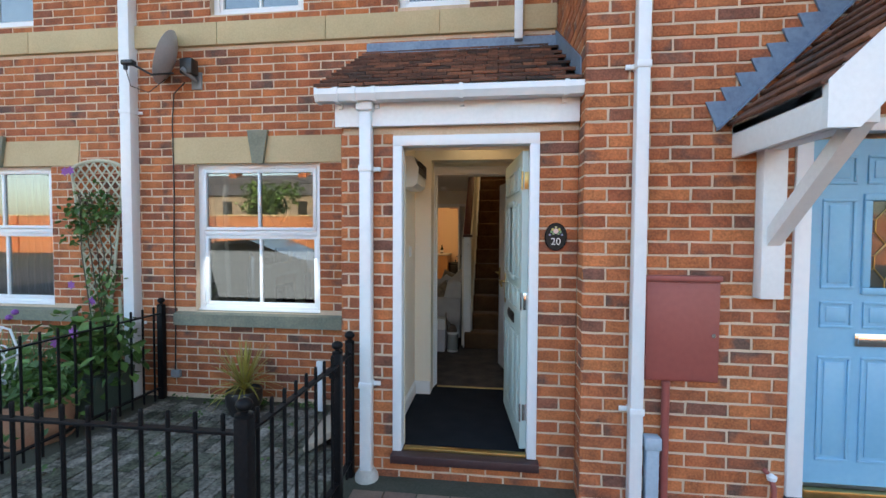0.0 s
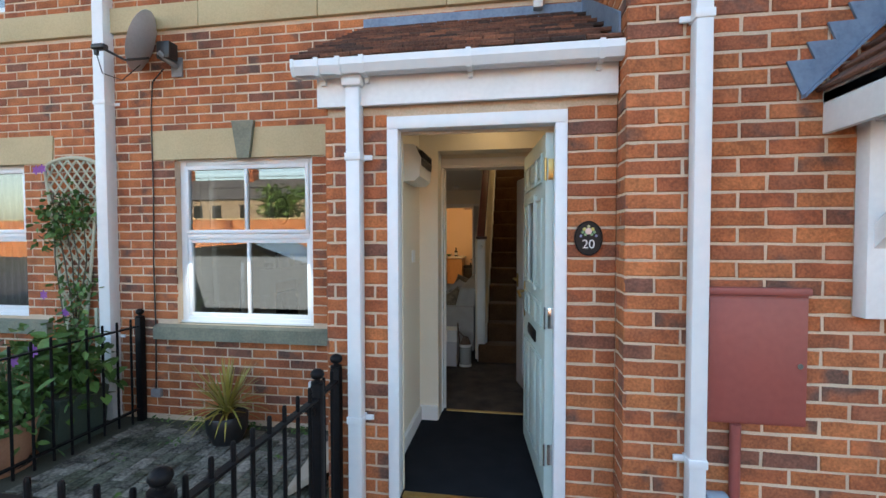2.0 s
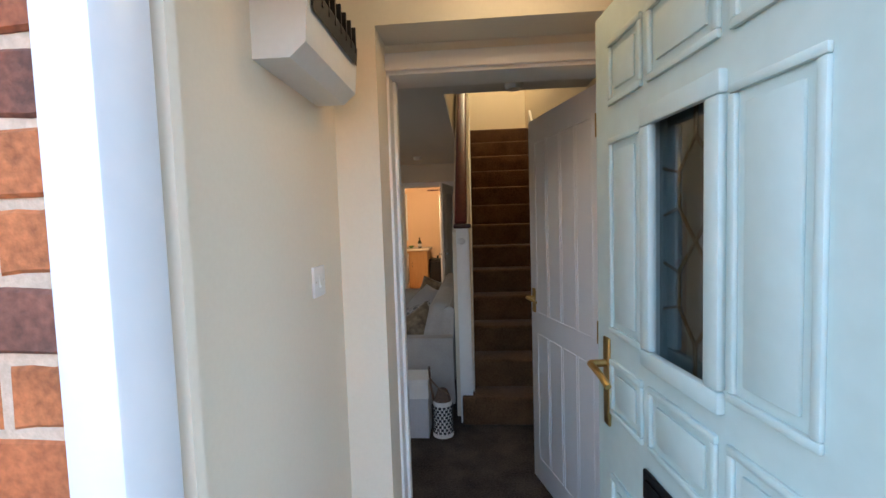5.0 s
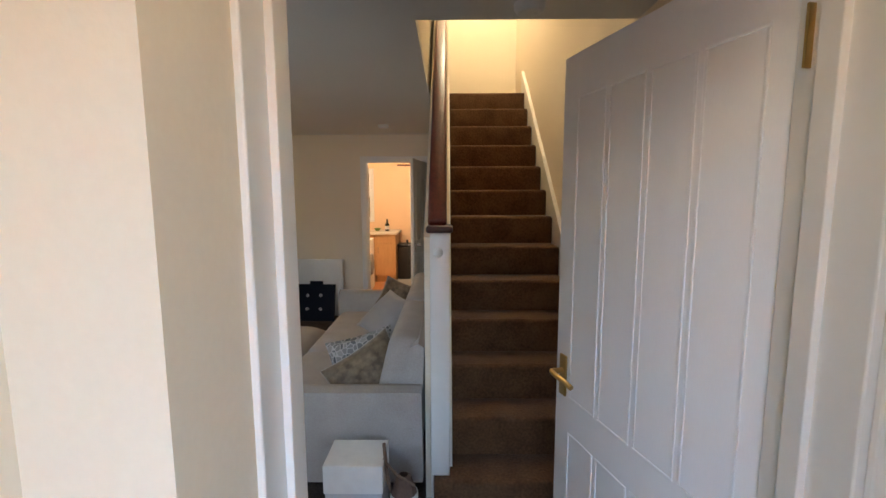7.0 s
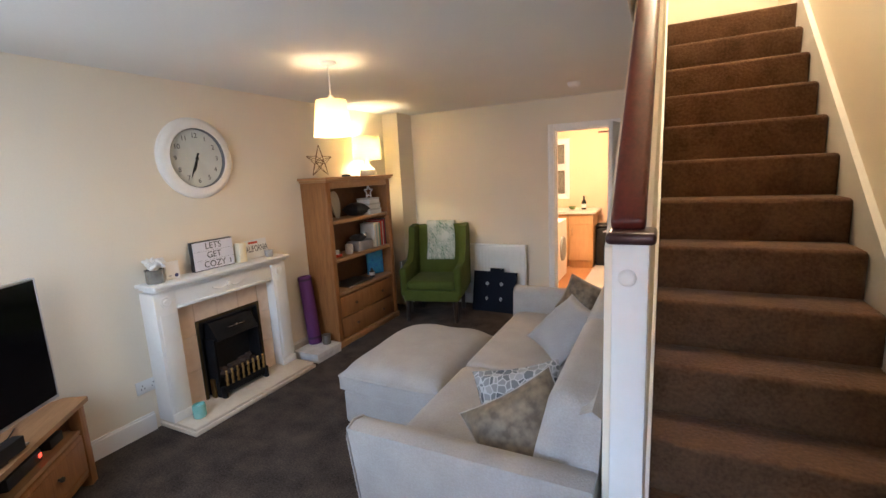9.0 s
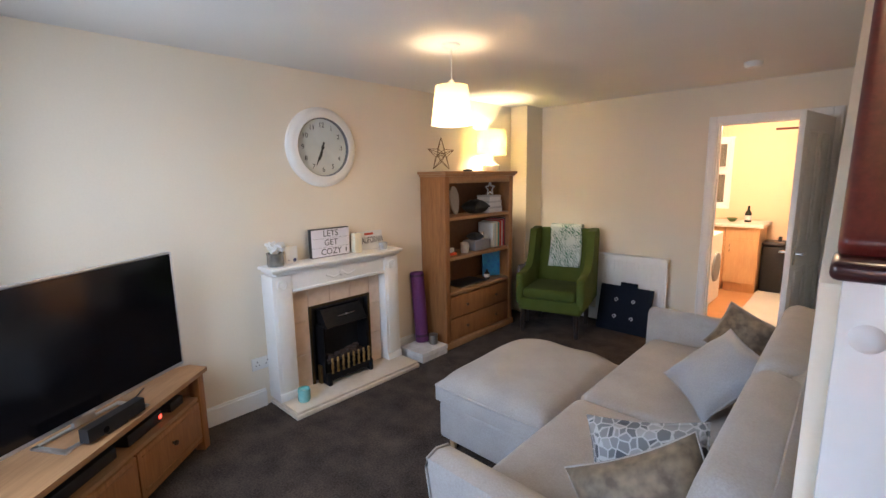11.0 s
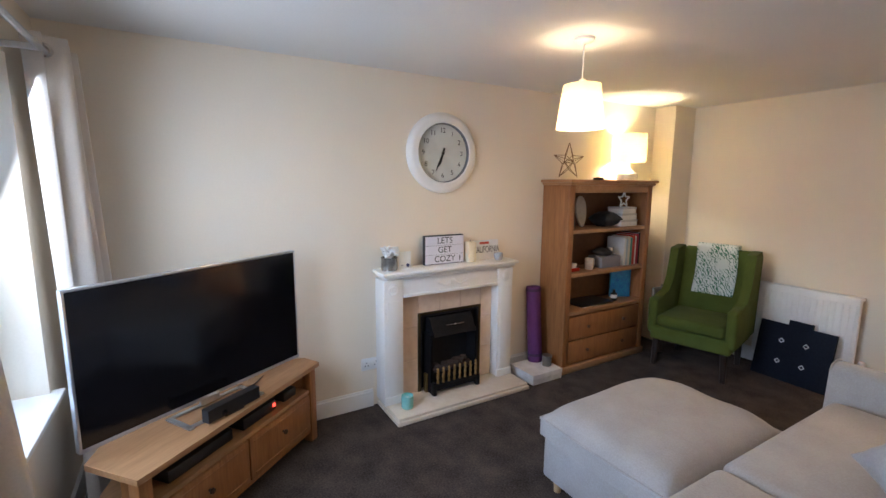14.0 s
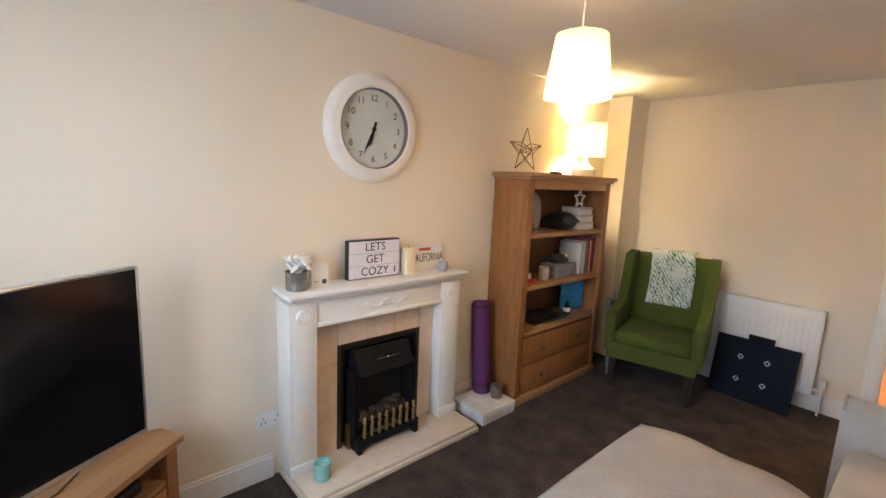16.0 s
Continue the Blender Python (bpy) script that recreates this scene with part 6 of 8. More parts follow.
for x in (-0.085, 0.085):
    for z in (0.15, 0.32):
        put("ring", Shape().lathe((x, 0, z), [(0.014, -0.001), (0.014, -0.003), (0.021, -0.003), (0.021, -0.001)], 4, "y"), PAPER_W, brd, "pale square ring").matrix_basis = e

ch = thing("wing_armchair", (-2.30, 5.475, 0.0), "olive green wing-back armchair on dark legs", "armchair", rz=13)
for x, y in ((-0.27, 0.03), (0.27, 0.03), (-0.25, 0.55), (0.25, 0.55)):
    put("leg", Shape().cyl((x, y, 0.0), (x * 0.97, y + 0.01, 0.24), 0.020, 0.030, 12), DARK_LEG, ch, "dark stained leg", smooth=True)
put("seat_frame", Shape().rbox((-0.31, 0.0, 0.23), (0.31, 0.62, 0.36), 0.025, 3), GREEN_CLOTH, ch, smooth=True)
put("seat_cushion", Shape().rbox((-0.265, -0.015, 0.355), (0.265, 0.50, 0.46), 0.04, 4), GREEN_CLOTH, ch, smooth=True)
put("backrest", Shape().rbox((-0.29, 0.0, 0.0), (0.29, 0.11, 0.66), 0.04, 4, pose(0, 0.50, 0.36, -9, 0, 0)), GREEN_CLOTH, ch, smooth=True)
for s in (-1, 1):
    put("wing", Shape().prism([(0.14, 0.30), (0.12, 0.60), (0.28, 0.63), (0.36, 0.75), (0.42, 1.0), (0.60, 1.018), (0.66, 0.96), (0.62, 0.30)], s * 0.335, s * 0.265, "x"), GREEN_CLOTH, ch, smooth=True, flat=60)
    put("arm", Shape().rbox((s * 0.34, 0.02, 0.28), (s * 0.26, 0.45, 0.60), 0.03, 4, pose(0, 0, 0, 3, 0, 0)), GREEN_CLOTH, ch, smooth=True)
thr = thing("leaf_print_throw", (-2.30, 5.475, -0.062), "white throw with green fern print over the chair back", "throw", rz=13)


def fern_print():
    m = surface("fern_print_cloth", (0.72, 0.74, 0.68), (0.66, 0.69, 0.62), rough=0.9, grain=150, bump=0.2)
    t = m.node_tree
    p = t.nodes["Principled BSDF"]
    w1 = t.nodes.new("ShaderNodeTexWave")
    w1.inputs["Scale"].default_value, w1.inputs["Distortion"].default_value, w1.inputs["Detail"].default_value, w1.inputs["Detail Scale"].default_value = 13.0, 9.0, 3.0, 2.6
    n = t.nodes.new("ShaderNodeTexNoise")
    n.inputs["Scale"].default_value = 9.0
    co = t.nodes.new("ShaderNodeTexCoord")
    mp = t.nodes.new("ShaderNodeMapping")
    mp.inputs["Rotation"].default_value = (0, radians(35), 0)
    t.links.new(co.outputs["Object"], mp.inputs[0])
    t.links.new(mp.outputs[0], w1.inputs["Vector"])
    t.links.new(co.outputs["Object"], n.inputs["Vector"])
    mu = t.nodes.new("ShaderNodeMath")
    mu.operation = "MULTIPLY"
    t.links.new(w1.outputs["Fac"], mu.inputs[0])
    t.links.new(n.outputs[0], mu.inputs[1])
    rp = t.nodes.new("ShaderNodeValToRGB")
    rp.color_ramp.elements[0].position, rp.color_ramp.elements[1].position = 0.36, 0.42
    t.links.new(mu.outputs[0], rp.inputs[0])
    mx = t.nodes.new("ShaderNodeMix")
    mx.data_type = "RGBA"
    old = p.inputs["Base Color"].links[0].from_socket
    t.links.new(rp.outputs[0], mx.inputs[0])
    t.links.new(old, mx.inputs[6])
    mx.inputs[7].default_value = (0.07, 0.19, 0.11, 1)
    t.links.new(mx.outputs[2], p.inputs["Base Color"])
    return m


cl = Shape()
nx, nz = 10, 22
for i in range(nz + 1):
    s = i / nz
    for j in range(nx + 1):
        x = -0.165 + 0.33 * j / nx
        wob = 0.006 * math.sin(14 * x + 6 * s)
        if s < 0.7:
            u = s / 0.7
            z, y = 0.66 + 0.425 * u, 0.54 + 0.07 * u - 0.012 + wob
        elif s < 0.85:
            a = (s - 0.7) / 0.15 * math.pi
            z, y = 1.085 + 0.022 * math.sin(a), 0.665 - 0.067 * math.cos(a) + wob * 0.3
        else:
            u = (s - 0.85) / 0.15
            z, y = 1.085 - 0.25 * u, 0.735 - 0.03 * u
        cl.v.append((x + 0.01 * math.sin(5 * s), y, z))
for i in range(nz):
    for j in range(nx):
        a = i * (nx + 1) + j
        cl.f.append((a, a + 1, a + nx + 2, a + nx + 1))
thc = put("cloth", cl, fern_print(), thr, smooth=True, flat=80)
sol = thc.modifiers.new("thick", "SOLIDIFY")
sol.thickness = 0.006
gth = thing("grey_blanket", (-2.69, 5.565, 0.0), "grey blanket hanging down beside the armchair", "blanket", rz=13)
bl = Shape()
for i in range(13):
    s = i / 12
    for j in range(9):
        u = j / 8
        bl.v.append((-0.02 + 0.02 * math.sin(9 * u + 2 * s) + 0.05 * (1 - s) ** 2, 0.02 + 0.30 * u * (0.6 + 0.4 * s), 0.62 * (s ** 0.8) + 0.004))
for i in range(12):
    for j in range(8):
        a = i * 9 + j
        bl.f.append((a, a + 1, a + 10, a + 9))
gb = put("cloth", bl, surface("grey_wool", (0.24, 0.23, 0.23), (0.17, 0.165, 0.165), rough=0.95, grain=120), gth, smooth=True, flat=80)
sol = gb.modifiers.new("thick", "SOLIDIFY")
sol.thickness = 0.02

# ---- living room: sofa ----
sf = thing("sofa", (-0.73, 3.87, 0.0), "large oatmeal fabric sofa with loose back cushions", "sofa")
put("base", Shape().rbox((-0.40, -1.05, 0.09), (0.44, 1.05, 0.30), 0.03, 3), SOFA, sf, smooth=True)
for y0, y1 in ((-1.03, -0.13), (-0.125, 0.97)):
    put("seat_cushion", Shape().rbox((-0.42, y0, 0.295), (0.26, y1, 0.455), 0.05, 4), SOFA, sf, smooth=True)
    put("back_cushion", Shape().rbox((0.0, y0 + 0.01, 0.0), (0.20, y1 - 0.01, 0.47), 0.07, 4, pose(0.20, 0, 0.40, 0, 14, 0)), SOFA, sf, smooth=True)
put("back", Shape().prism([(0.30, 0.10), (0.42, 0.80), (0.46, 0.82), (0.49, 0.80), (0.46, 0.10)], -1.06, 1.06, "y"), SOFA, sf, smooth=True, flat=50)
for s in (-1, 1):
    arm = [(s * 1.0, 0.10), (s * 1.04, 0.58), (s * 1.06, 0.61), (s * 1.12, 0.625), (s * 1.165, 0.61), (s * 1.17, 0.58), (s * 1.10, 0.10)]
    a = Shape()
    for x, sc in ((-0.465, 0.97), (-0.45, 1.0), (0.47, 1.0), (0.48, 0.97)):
        drop = -0.02 if x < 0 else 0.0
        a.v += [(x, s * 1.08 + (p[0] - s * 1.08) * sc, 0.10 + (p[1] - 0.10) * (1.0 if sc == 1 else 0.985)) for p in arm]
    n = len(arm)
    for r in range(3):
        a.f += [(r * n + k, r * n + (k + 1) % n, (r + 1) * n + (k + 1) % n, (r + 1) * n + k) for k in range(n)]
    a.f += [tuple(range(n)), tuple(range(3 * n, 4 * n))]
    put("arm", a, SOFA, sf, smooth=True, flat=50)
    put("piping", Shape().tube([(-0.46, p[0], p[1]) for p in arm[1:6]] + [(-0.46, arm[6][0], arm[6][1])], 0.006, 6), SOFA, sf, smooth=True)
for x in (-0.36, 0.40):
    for y in (-1.0, 1.0):
        put("foot", Shape().cyl((x, y, 0.0), (x, y, 0.095), 0.018, 0.026, 12), PALE_LEG, sf, "pale wooden foot", smooth=True)
ot = thing("footstool", (-1.490, 3.865, 0.0), "large oatmeal fabric footstool with a loose cushion top", "footstool")
put("base", Shape().rbox((-0.335, -0.445, 0.09), (0.335, 0.445, 0.312), 0.025, 3), SOFA, ot, smooth=True)
top = Shape()
n = 18
for i in range(n + 1):
    for j in range(n + 1):
        a, b = 2 * i / n - 1, 2 * j / n - 1
        e = ((1 - abs(a) ** 4) * (1 - abs(b) ** 4)) ** 0.5
        rd = 1 - 0.02 * (a * a * b * b)
        top.v.append((0.0 + 0.352 * a * rd, 0.0 + 0.465 * b * rd, 0.405 + 0.095 * e + 0.008 * e * math.sin(7 * a + 1) * math.sin(5 * b)))
k = (n + 1) ** 2
top.v += [(x, y, 0.305 if z > 0.41 else 0.32) for x, y, z in top.v[:k]]
for i in range(n):
    for j in range(n):
        q = (i * (n + 1) + j, (i + 1) * (n + 1) + j, (i + 1) * (n + 1) + j + 1, i * (n + 1) + j + 1)
        top.f += [q, tuple(k + c for c in reversed(q))]
rim = [i * (n + 1) for i in range(n + 1)] + [n * (n + 1) + j for j in range(1, n + 1)] + [i * (n + 1) + n for i in range(n - 1, -1, -1)] + list(range(n - 1, 0, -1))
top.f += [(a, k + a, k + b, b) for a, b in zip(rim, rim[1:] + rim[:1])]
put("cushion", top, SOFA, ot, smooth=True, flat=60)
put("piping", Shape().tube([top.v[r] for r in rim] + [top.v[rim[0]]], 0.007, 6), SOFA, ot, smooth=True)
for x in (-0.29, 0.30):
    for y in (-0.37, 0.38):
        put("foot", Shape().cyl((x, y, 0.0), (x, y, 0.095), 0.018, 0.026, 12), PALE_LEG, ot, "pale wooden foot", smooth=True)


def pebble_print():
    m = surface("pebble_print_cloth", (0.44, 0.43, 0.42), (0.38, 0.37, 0.36), rough=0.9, grain=150, bump=0.2)
    t = m.node_tree
    p = t.nodes["Principled BSDF"]
    co = t.nodes.new("ShaderNodeTexCoord")
    a, b = t.nodes.new("ShaderNodeTexVoronoi"), t.nodes.new("ShaderNodeTexVoronoi")
    for v in (a, b):
        v.inputs["Scale"].default_value = 29.0
        t.links.new(co.outputs["Object"], v.inputs["Vector"])
    a.feature = "DISTANCE_TO_EDGE"
    rp = t.nodes.new("ShaderNodeValToRGB")
    rp.color_ramp.elements[0].position, rp.color_ramp.elements[1].position = 0.04, 0.10
    t.links.new(a.outputs["Distance"], rp.inputs[0])
    hs = t.nodes.new("ShaderNodeSeparateColor")
    t.links.new(b.outputs["Color"], hs.inputs[0])
    gr = t.nodes.new("ShaderNodeValToRGB")
    gr.color_ramp.elements[0].color, gr.color_ramp.elements[1].color = (0.07, 0.075, 0.085, 1), (0.32, 0.31, 0.30, 1)
    t.links.new(hs.outputs[0], gr.inputs[0])
    mx = t.nodes.new("ShaderNodeMix")
    mx.data_type = "RGBA"
    old = p.inputs["Base Color"].links[0].from_socket
    t.links.new(rp.outputs[0], mx.inputs[0])
    t.links.new(old, mx.inputs[6])
    t.links.new(gr.outputs[0], mx.inputs[7])
    t.links.new(mx.outputs[2], p.inputs["Base Color"])
    return m


VELVET = surface("brown_velvet", (0.085, 0.058, 0.034), (0.23, 0.168, 0.105), rough=0.6, grain=30, blotch=16, bump=0.15, sheen=0.12)
SILVER_CLOTH = surface("silver_grey_cloth", (0.35, 0.345, 0.35), (0.28, 0.275, 0.285), rough=0.6, grain=150, blotch=5, bump=0.2, sheen=0.1)
for at, ex, ey, size, mt, lab in (((-0.61, 3.15, 0.59), (0.95, 0.05, 0.27), (0.12, 0.35, 0.93), (0.40, 0.34, 0.12), pebble_print(), "grey pebble-print cushion on the sofa"),
                                  ((-0.54, 2.985, 0.565), (0.81, 0.33, 0.48), (0.10, 0.48, 0.87), (0.42, 0.38, 0.13), VELVET, "brown velvet cushion with pale piping on the sofa"),
                                  ((-0.605, 4.09, 0.615), (0.64, 0.44, 0.63), (-0.64, 0.755, 0.127), (0.40, 0.40, 0.13), SILVER_CLOTH, "silver-grey satin cushion lying back on the sofa"),
                                  ((-0.57, 4.62, 0.64), (0.9, -0.3, -0.3), (0.3, 0.35, 0.87), (0.36, 0.28, 0.12), VELVET, "brown velvet cushion against the far sofa arm")):
    c = thing("cushion", at, lab, "cushion", group="sofa cushions")
    ax = Vector(ex).normalized()
    az = ax.cross(Vector(ey)).normalized()
    e = Matrix((ax, az.cross(ax), az)).transposed().to_4x4()
    put("cover", Shape().pillow(size, Matrix(), ripple=0.006), mt, c, smooth=True, flat=80).matrix_basis = e
    w_, h_ = size[0] / 2, size[1] / 2
    edge = [(a * w_ * (1 - 0.10 * (1 - b * b) * abs(a)), b * h_ * (1 - 0.10 * (1 - a * a) * abs(b)), 0) for a, b in [(u, -1) for u in np.linspace(-1, 1, 8)] + [(1, u) for u in np.linspace(-0.75, 1, 7)] + [(u, 1) for u in np.linspace(0.75, -1, 7)] + [(-1, u) for u in np.linspace(0.75, -1, 7)]]
    put("piping", Shape().tube(edge, 0.005, 6), SOFA if mt is VELVET else mt, c, "pale piping" if mt is VELVET else "", smooth=True).matrix_basis = e

sbx = thing("storage_box", (-0.535, 2.55, 0.0), "white cardboard storage box with a lift-off lid", "box")
put("box", Shape().rbox((-0.125, -0.10, 0.0), (0.125, 0.10, 0.27), 0.003), surface("grey_white_card", (0.55, 0.55, 0.58), (0.50, 0.50, 0.53), rough=0.7), sbx, "pale grey box")
put("lid", Shape().rbox((-0.13, -0.106, 0.2702), (0.13, 0.106, 0.40), 0.003), PAPER_W, sbx, "white lid")
put("print", Shape().box((-0.105, -0.1015, 0.13), (-0.06, -0.1005, 0.155)), INK, sbx, "dark printed bars")
lb = thing("lantern", (-0.32, 2.51, 0.0), "white lantern with punched dots", "lantern")
bd = Shape()
for k in range(14):
    for r in range(9):
        a = 2 * math.pi * (k + 0.5 * (r % 2)) / 14
        z = 0.035 + r * 0.021
        bd.lathe((0, 0, 0), [(0, 0)], 3) if False else bd.pillow((0.019, 0.016, 0.003), Matrix.Translation((0.0655 * math.cos(a), 0.0655 * math.sin(a), z)) @ Matrix.Rotation(a + math.pi / 2, 4, "Z") @ Matrix.Rotation(math.pi / 2, 4, "X"), n=2)
put("body", Shape().lathe((0, 0, 0), [(0.0, 0.0), (0.07, 0.0), (0.07, 0.018), (0.066, 0.02), (0.064, 0.235), (0.06, 0.24), (0.058, 0.235), (0.058, 0.02)], 28), surface("white_tin", (0.72, 0.70, 0.66), (0.62, 0.60, 0.56), rough=0.5), lb, smooth=True)
put("dots", bd, INK, lb, "dark punched dots", kind="stuff")
put("paper_wrap", Shape().lathe((0.0, 0.0, 0.16), [(0.05, 0.0), (0.06, 0.08), (0.035, 0.15), (0.02, 0.16)], 9), surface("brown_paper", (0.14, 0.085, 0.06), (0.09, 0.055, 0.04), rough=0.8), lb, "crumpled brown paper")
put("stick", Shape().tube([(-0.05, 0.0, 0.18), (-0.075, -0.01, 0.34), (-0.085, -0.005, 0.47)], 0.008, 8).tube([(-0.09, -0.01, 0.40), (-0.03, -0.03, 0.34), (0.05, -0.02, 0.28)], 0.006, 8), surface("bark", (0.16, 0.10, 0.065)), lb, "brown wooden handle", smooth=True)

# ---- living room: window dressing ----
structure("window_sill", Shape().rbox((-2.70, 1.236, 0.655), (-1.40, 1.425, 0.68), 0.006), GLOSS, "white painted inner window sill", category="sill")
pole = thing("curtain_pole", (-1.85, 1.50, 2.07), "thin silver curtain pole", "curtain pole")
put("pole", Shape().cyl((-1.03, 0, 0), (1.03, 0, 0), 0.012, n=14), silver, pole, smooth=True)
for x in (-0.72, 0.72):
    put("bracket", Shape().rbox((x - 0.008, 0.0, -0.012), (x + 0.008, -0.118, 0.012), 0.003), silver, pole)
for x in (-1.04, 1.04):
    put("finial", Shape().lathe((x, 0, 0), [(0.0, -0.025), (0.018, -0.02), (0.02, 0.0), (0.018, 0.02), (0.0, 0.025)], 14, "x"), silver, pole, smooth=True)


def curtain(x0, x1, top, bottom, folds, label, spread=1.0, depth=0.055, flare=0.0, shift=0.0):
    t = thing("curtain", ((x0 + x1) / 2, 1.505, bottom), label, "curtain", group="window curtains")
    s, nu, nv = Shape(), folds * 10, 16
    c, hw = (x0 + x1) / 2, (x1 - x0) / 2
    for i in range(nv + 1):
        v = i / nv
        for j in range(nu + 1):
            u = j / nu
            a = 2 * math.pi * folds * u
            fall = 1 - v
            amp = (depth + flare * (1 - v) ** 1.3) * (0.85 + 0.15 * math.sin(3 * v + u * 5))
            s.v.append(((2 * u - 1) * hw * (spread + (1 - spread) * v) + 0.010 * fall * math.sin(7 * u + 3 * v), shift * min(1.0, 1.25 * fall) + amp * math.sin(a + 0.35 * fall * math.sin(4 * u)), (top - bottom) * v))
    for i in range(nv):
        for j in range(nu):
            a = i * (nu + 1) + j
            s.f.append((a, a + 1, a + nu + 2, a + nu + 1))
    cloth = put("cloth", s, CURTAIN, t, smooth=True, flat=80)
    m = cloth.modifiers.new("thick", "SOLIDIFY")
    m.thickness = 0.004
    for k in range(folds * 2):
        u = (k + 0.5) / (folds * 2)
        put("eyelet", Shape().lathe(((2 * u - 1) * hw, 0, 2.07 - bottom), [(0.018, -0.006), (0.027, -0.006), (0.027, 0.006), (0.018, 0.006), (0.018, -0.006)], 18, "x"), CHROME, t, "metal eyelet", smooth=True)
    return t


curtain(-2.92, -2.58, 2.13, 0.03, 3, "grey-beige eyelet curtain drawn back beside the window", 1.0, 0.072, 0.02, 0.03)
curtain(-1.34, -0.86, 2.13, 0.03, 4, "grey-beige eyelet curtain bunched beside the inner door", 1.0, 0.072, 0.04, 0.08)
bld = thing("roller_blind", (-2.05, 1.265, 2.035), "grey roller blind rolled up at the window head", "blind")
put("roll", Shape().cyl((-0.60, 0, 0), (0.60, 0, 0), 0.018, n=16).rbox((-0.6, -0.002, -0.05), (0.6, 0.002, 0.0), 0.001), surface("grey_blind", (0.42, 0.43, 0.44), (0.38, 0.39, 0.40)), bld, smooth=True)
put("bottom_bar", Shape().rbox((-0.6, -0.008, -0.065), (0.6, 0.008, -0.05), 0.003), PLASTIC_W, bld)

# landing picture
pic = thing("framed_picture", (-0.257, 4.1, 3.0), "tall framed picture with dark frame on the stair wall", "picture")
put("frame", Shape().rbox((0, -0.22, 0), (0.018, 0.22, 0.6), 0.004), DARK_LEG, pic)
put("print", Shape().box((0.018, -0.19, 0.03), (0.0195, 0.19, 0.57)), surface("pale_print", (0.62, 0.60, 0.56), (0.45, 0.44, 0.42), blotch=8), pic, "pale print")

# ---- kitchen seen through the doorway ----
KW = wood("beech_front", (0.62, 0.38, 0.18), (0.54, 0.31, 0.14), along=(8, 8, 1))
for x0, x1, lab in ((-1.42, -1.05, "beech-fronted kitchen base unit"), (-1.80, -1.425, "beech-fronted kitchen base unit in the corner")):
    ku = thing("base_unit", (x0, 8.5, 0.0), lab, "kitchen cabinet", group="kitchen base units")
    put("carcass", Shape().box((0.0, 0.02, 0.12), (x1 - x0, 0.6, 0.86)), KW, ku)
    put("plinth", Shape().box((0.01, 0.05, 0.0), (x1 - x0 - 0.01, 0.58, 0.12)), KW, ku)
    put("door", Shape().rbox((0.003, 0.0, 0.125), (x1 - x0 - 0.003, 0.019, 0.70), 0.003), KW, ku)
    put("drawer", Shape().rbox((0.003, 0.0, 0.705), (x1 - x0 - 0.003, 0.019, 0.855), 0.003), KW, ku)
    put("handle", Shape().tube([(0.06, 0.0, 0.64), (0.06, -0.025, 0.63), (0.06, -0.025, 0.54), (0.06, 0.0, 0.53)], 0.005), CHROME, ku, "chrome bow handle", smooth=True)
wt = thing("worktop", (-1.42, 8.8, 0.86), "pale speckled kitchen worktop", "worktop")
put("top", Shape().rbox((-0.45, -0.33, 0.0), (0.41, 0.38, 0.04), 0.006), surface("pale_laminate", (0.68, 0.64, 0.58), (0.58, 0.54, 0.48), rough=0.3, grain=200), wt)
dbx = thing("washing_machine", (-1.66, 7.75, 0.0), "white washing machine under the worktop", "washing machine")
put("body", Shape().rbox((-0.3, -0.3, 0.02), (0.3, 0.3, 0.85), 0.01), GLOSS, dbx)
put("door", Shape().lathe((0.3, 0, 0.45), [(0.0, 0.02), (0.12, 0.03), (0.17, 0.02), (0.18, 0.0)], 28, "x"), STEEL, dbx, "round grey door", smooth=True)
put("feet", Shape().box((-0.28, -0.28, 0), (0.28, 0.28, 0.02)), BLACK, dbx)
wb2 = thing("wine_bottle", (-1.24, 8.85, 0.90), "dark green bottle with a pale label", "bottle")
put("glass", Shape().lathe((0, 0, 0), [(0.0, 0.0), (0.038, 0.0), (0.04, 0.008), (0.04, 0.12), (0.016, 0.165), (0.014, 0.22), (0.0, 0.22)], 20), surface("bottle_green", (0.01, 0.018, 0.012), rough=0.1), wb2, smooth=True)
put("label", Shape().lathe((0, 0, 0), [(0.0403, 0.03), (0.0405, 0.032), (0.0405, 0.09), (0.0403, 0.092)], 20), PAPER_W, wb2, "pale label", smooth=True)
dish_ = thing("bowl", (-1.42, 8.85, 0.90), "small leaf green glazed bowl", "bowl")
put("bowl", Shape().lathe((0, 0, 0), [(0.0, 0.0), (0.03, 0.0), (0.07, 0.05), (0.066, 0.05), (0.028, 0.006), (0.0, 0.006)], 20), surface("leaf_green_glaze", (0.12, 0.22, 0.05), rough=0.3), dish_, smooth=True)
binn = thing("kitchen_bin", (-0.92, 8.85, 0.012), "tall black kitchen bin", "bin")
put("body", Shape().rbox((-0.12, -0.14, 0.0), (0.12, 0.14, 0.60), 0.02), BLACK, binn, smooth=True)
put("lid", Shape().rbox((-0.125, -0.145, 0.6002), (0.125, 0.145, 0.66), 0.025, 3), BLACK, binn, smooth=True)
put("bottle_top", Shape().cyl((0.05, 0, 0.66), (0.05, 0, 0.72), 0.02, n=12), BLACK, binn)
rug = thing("grey_rug", (-0.55, 7.5, 0.0), "pale grey mat on the kitchen floor", "rug")
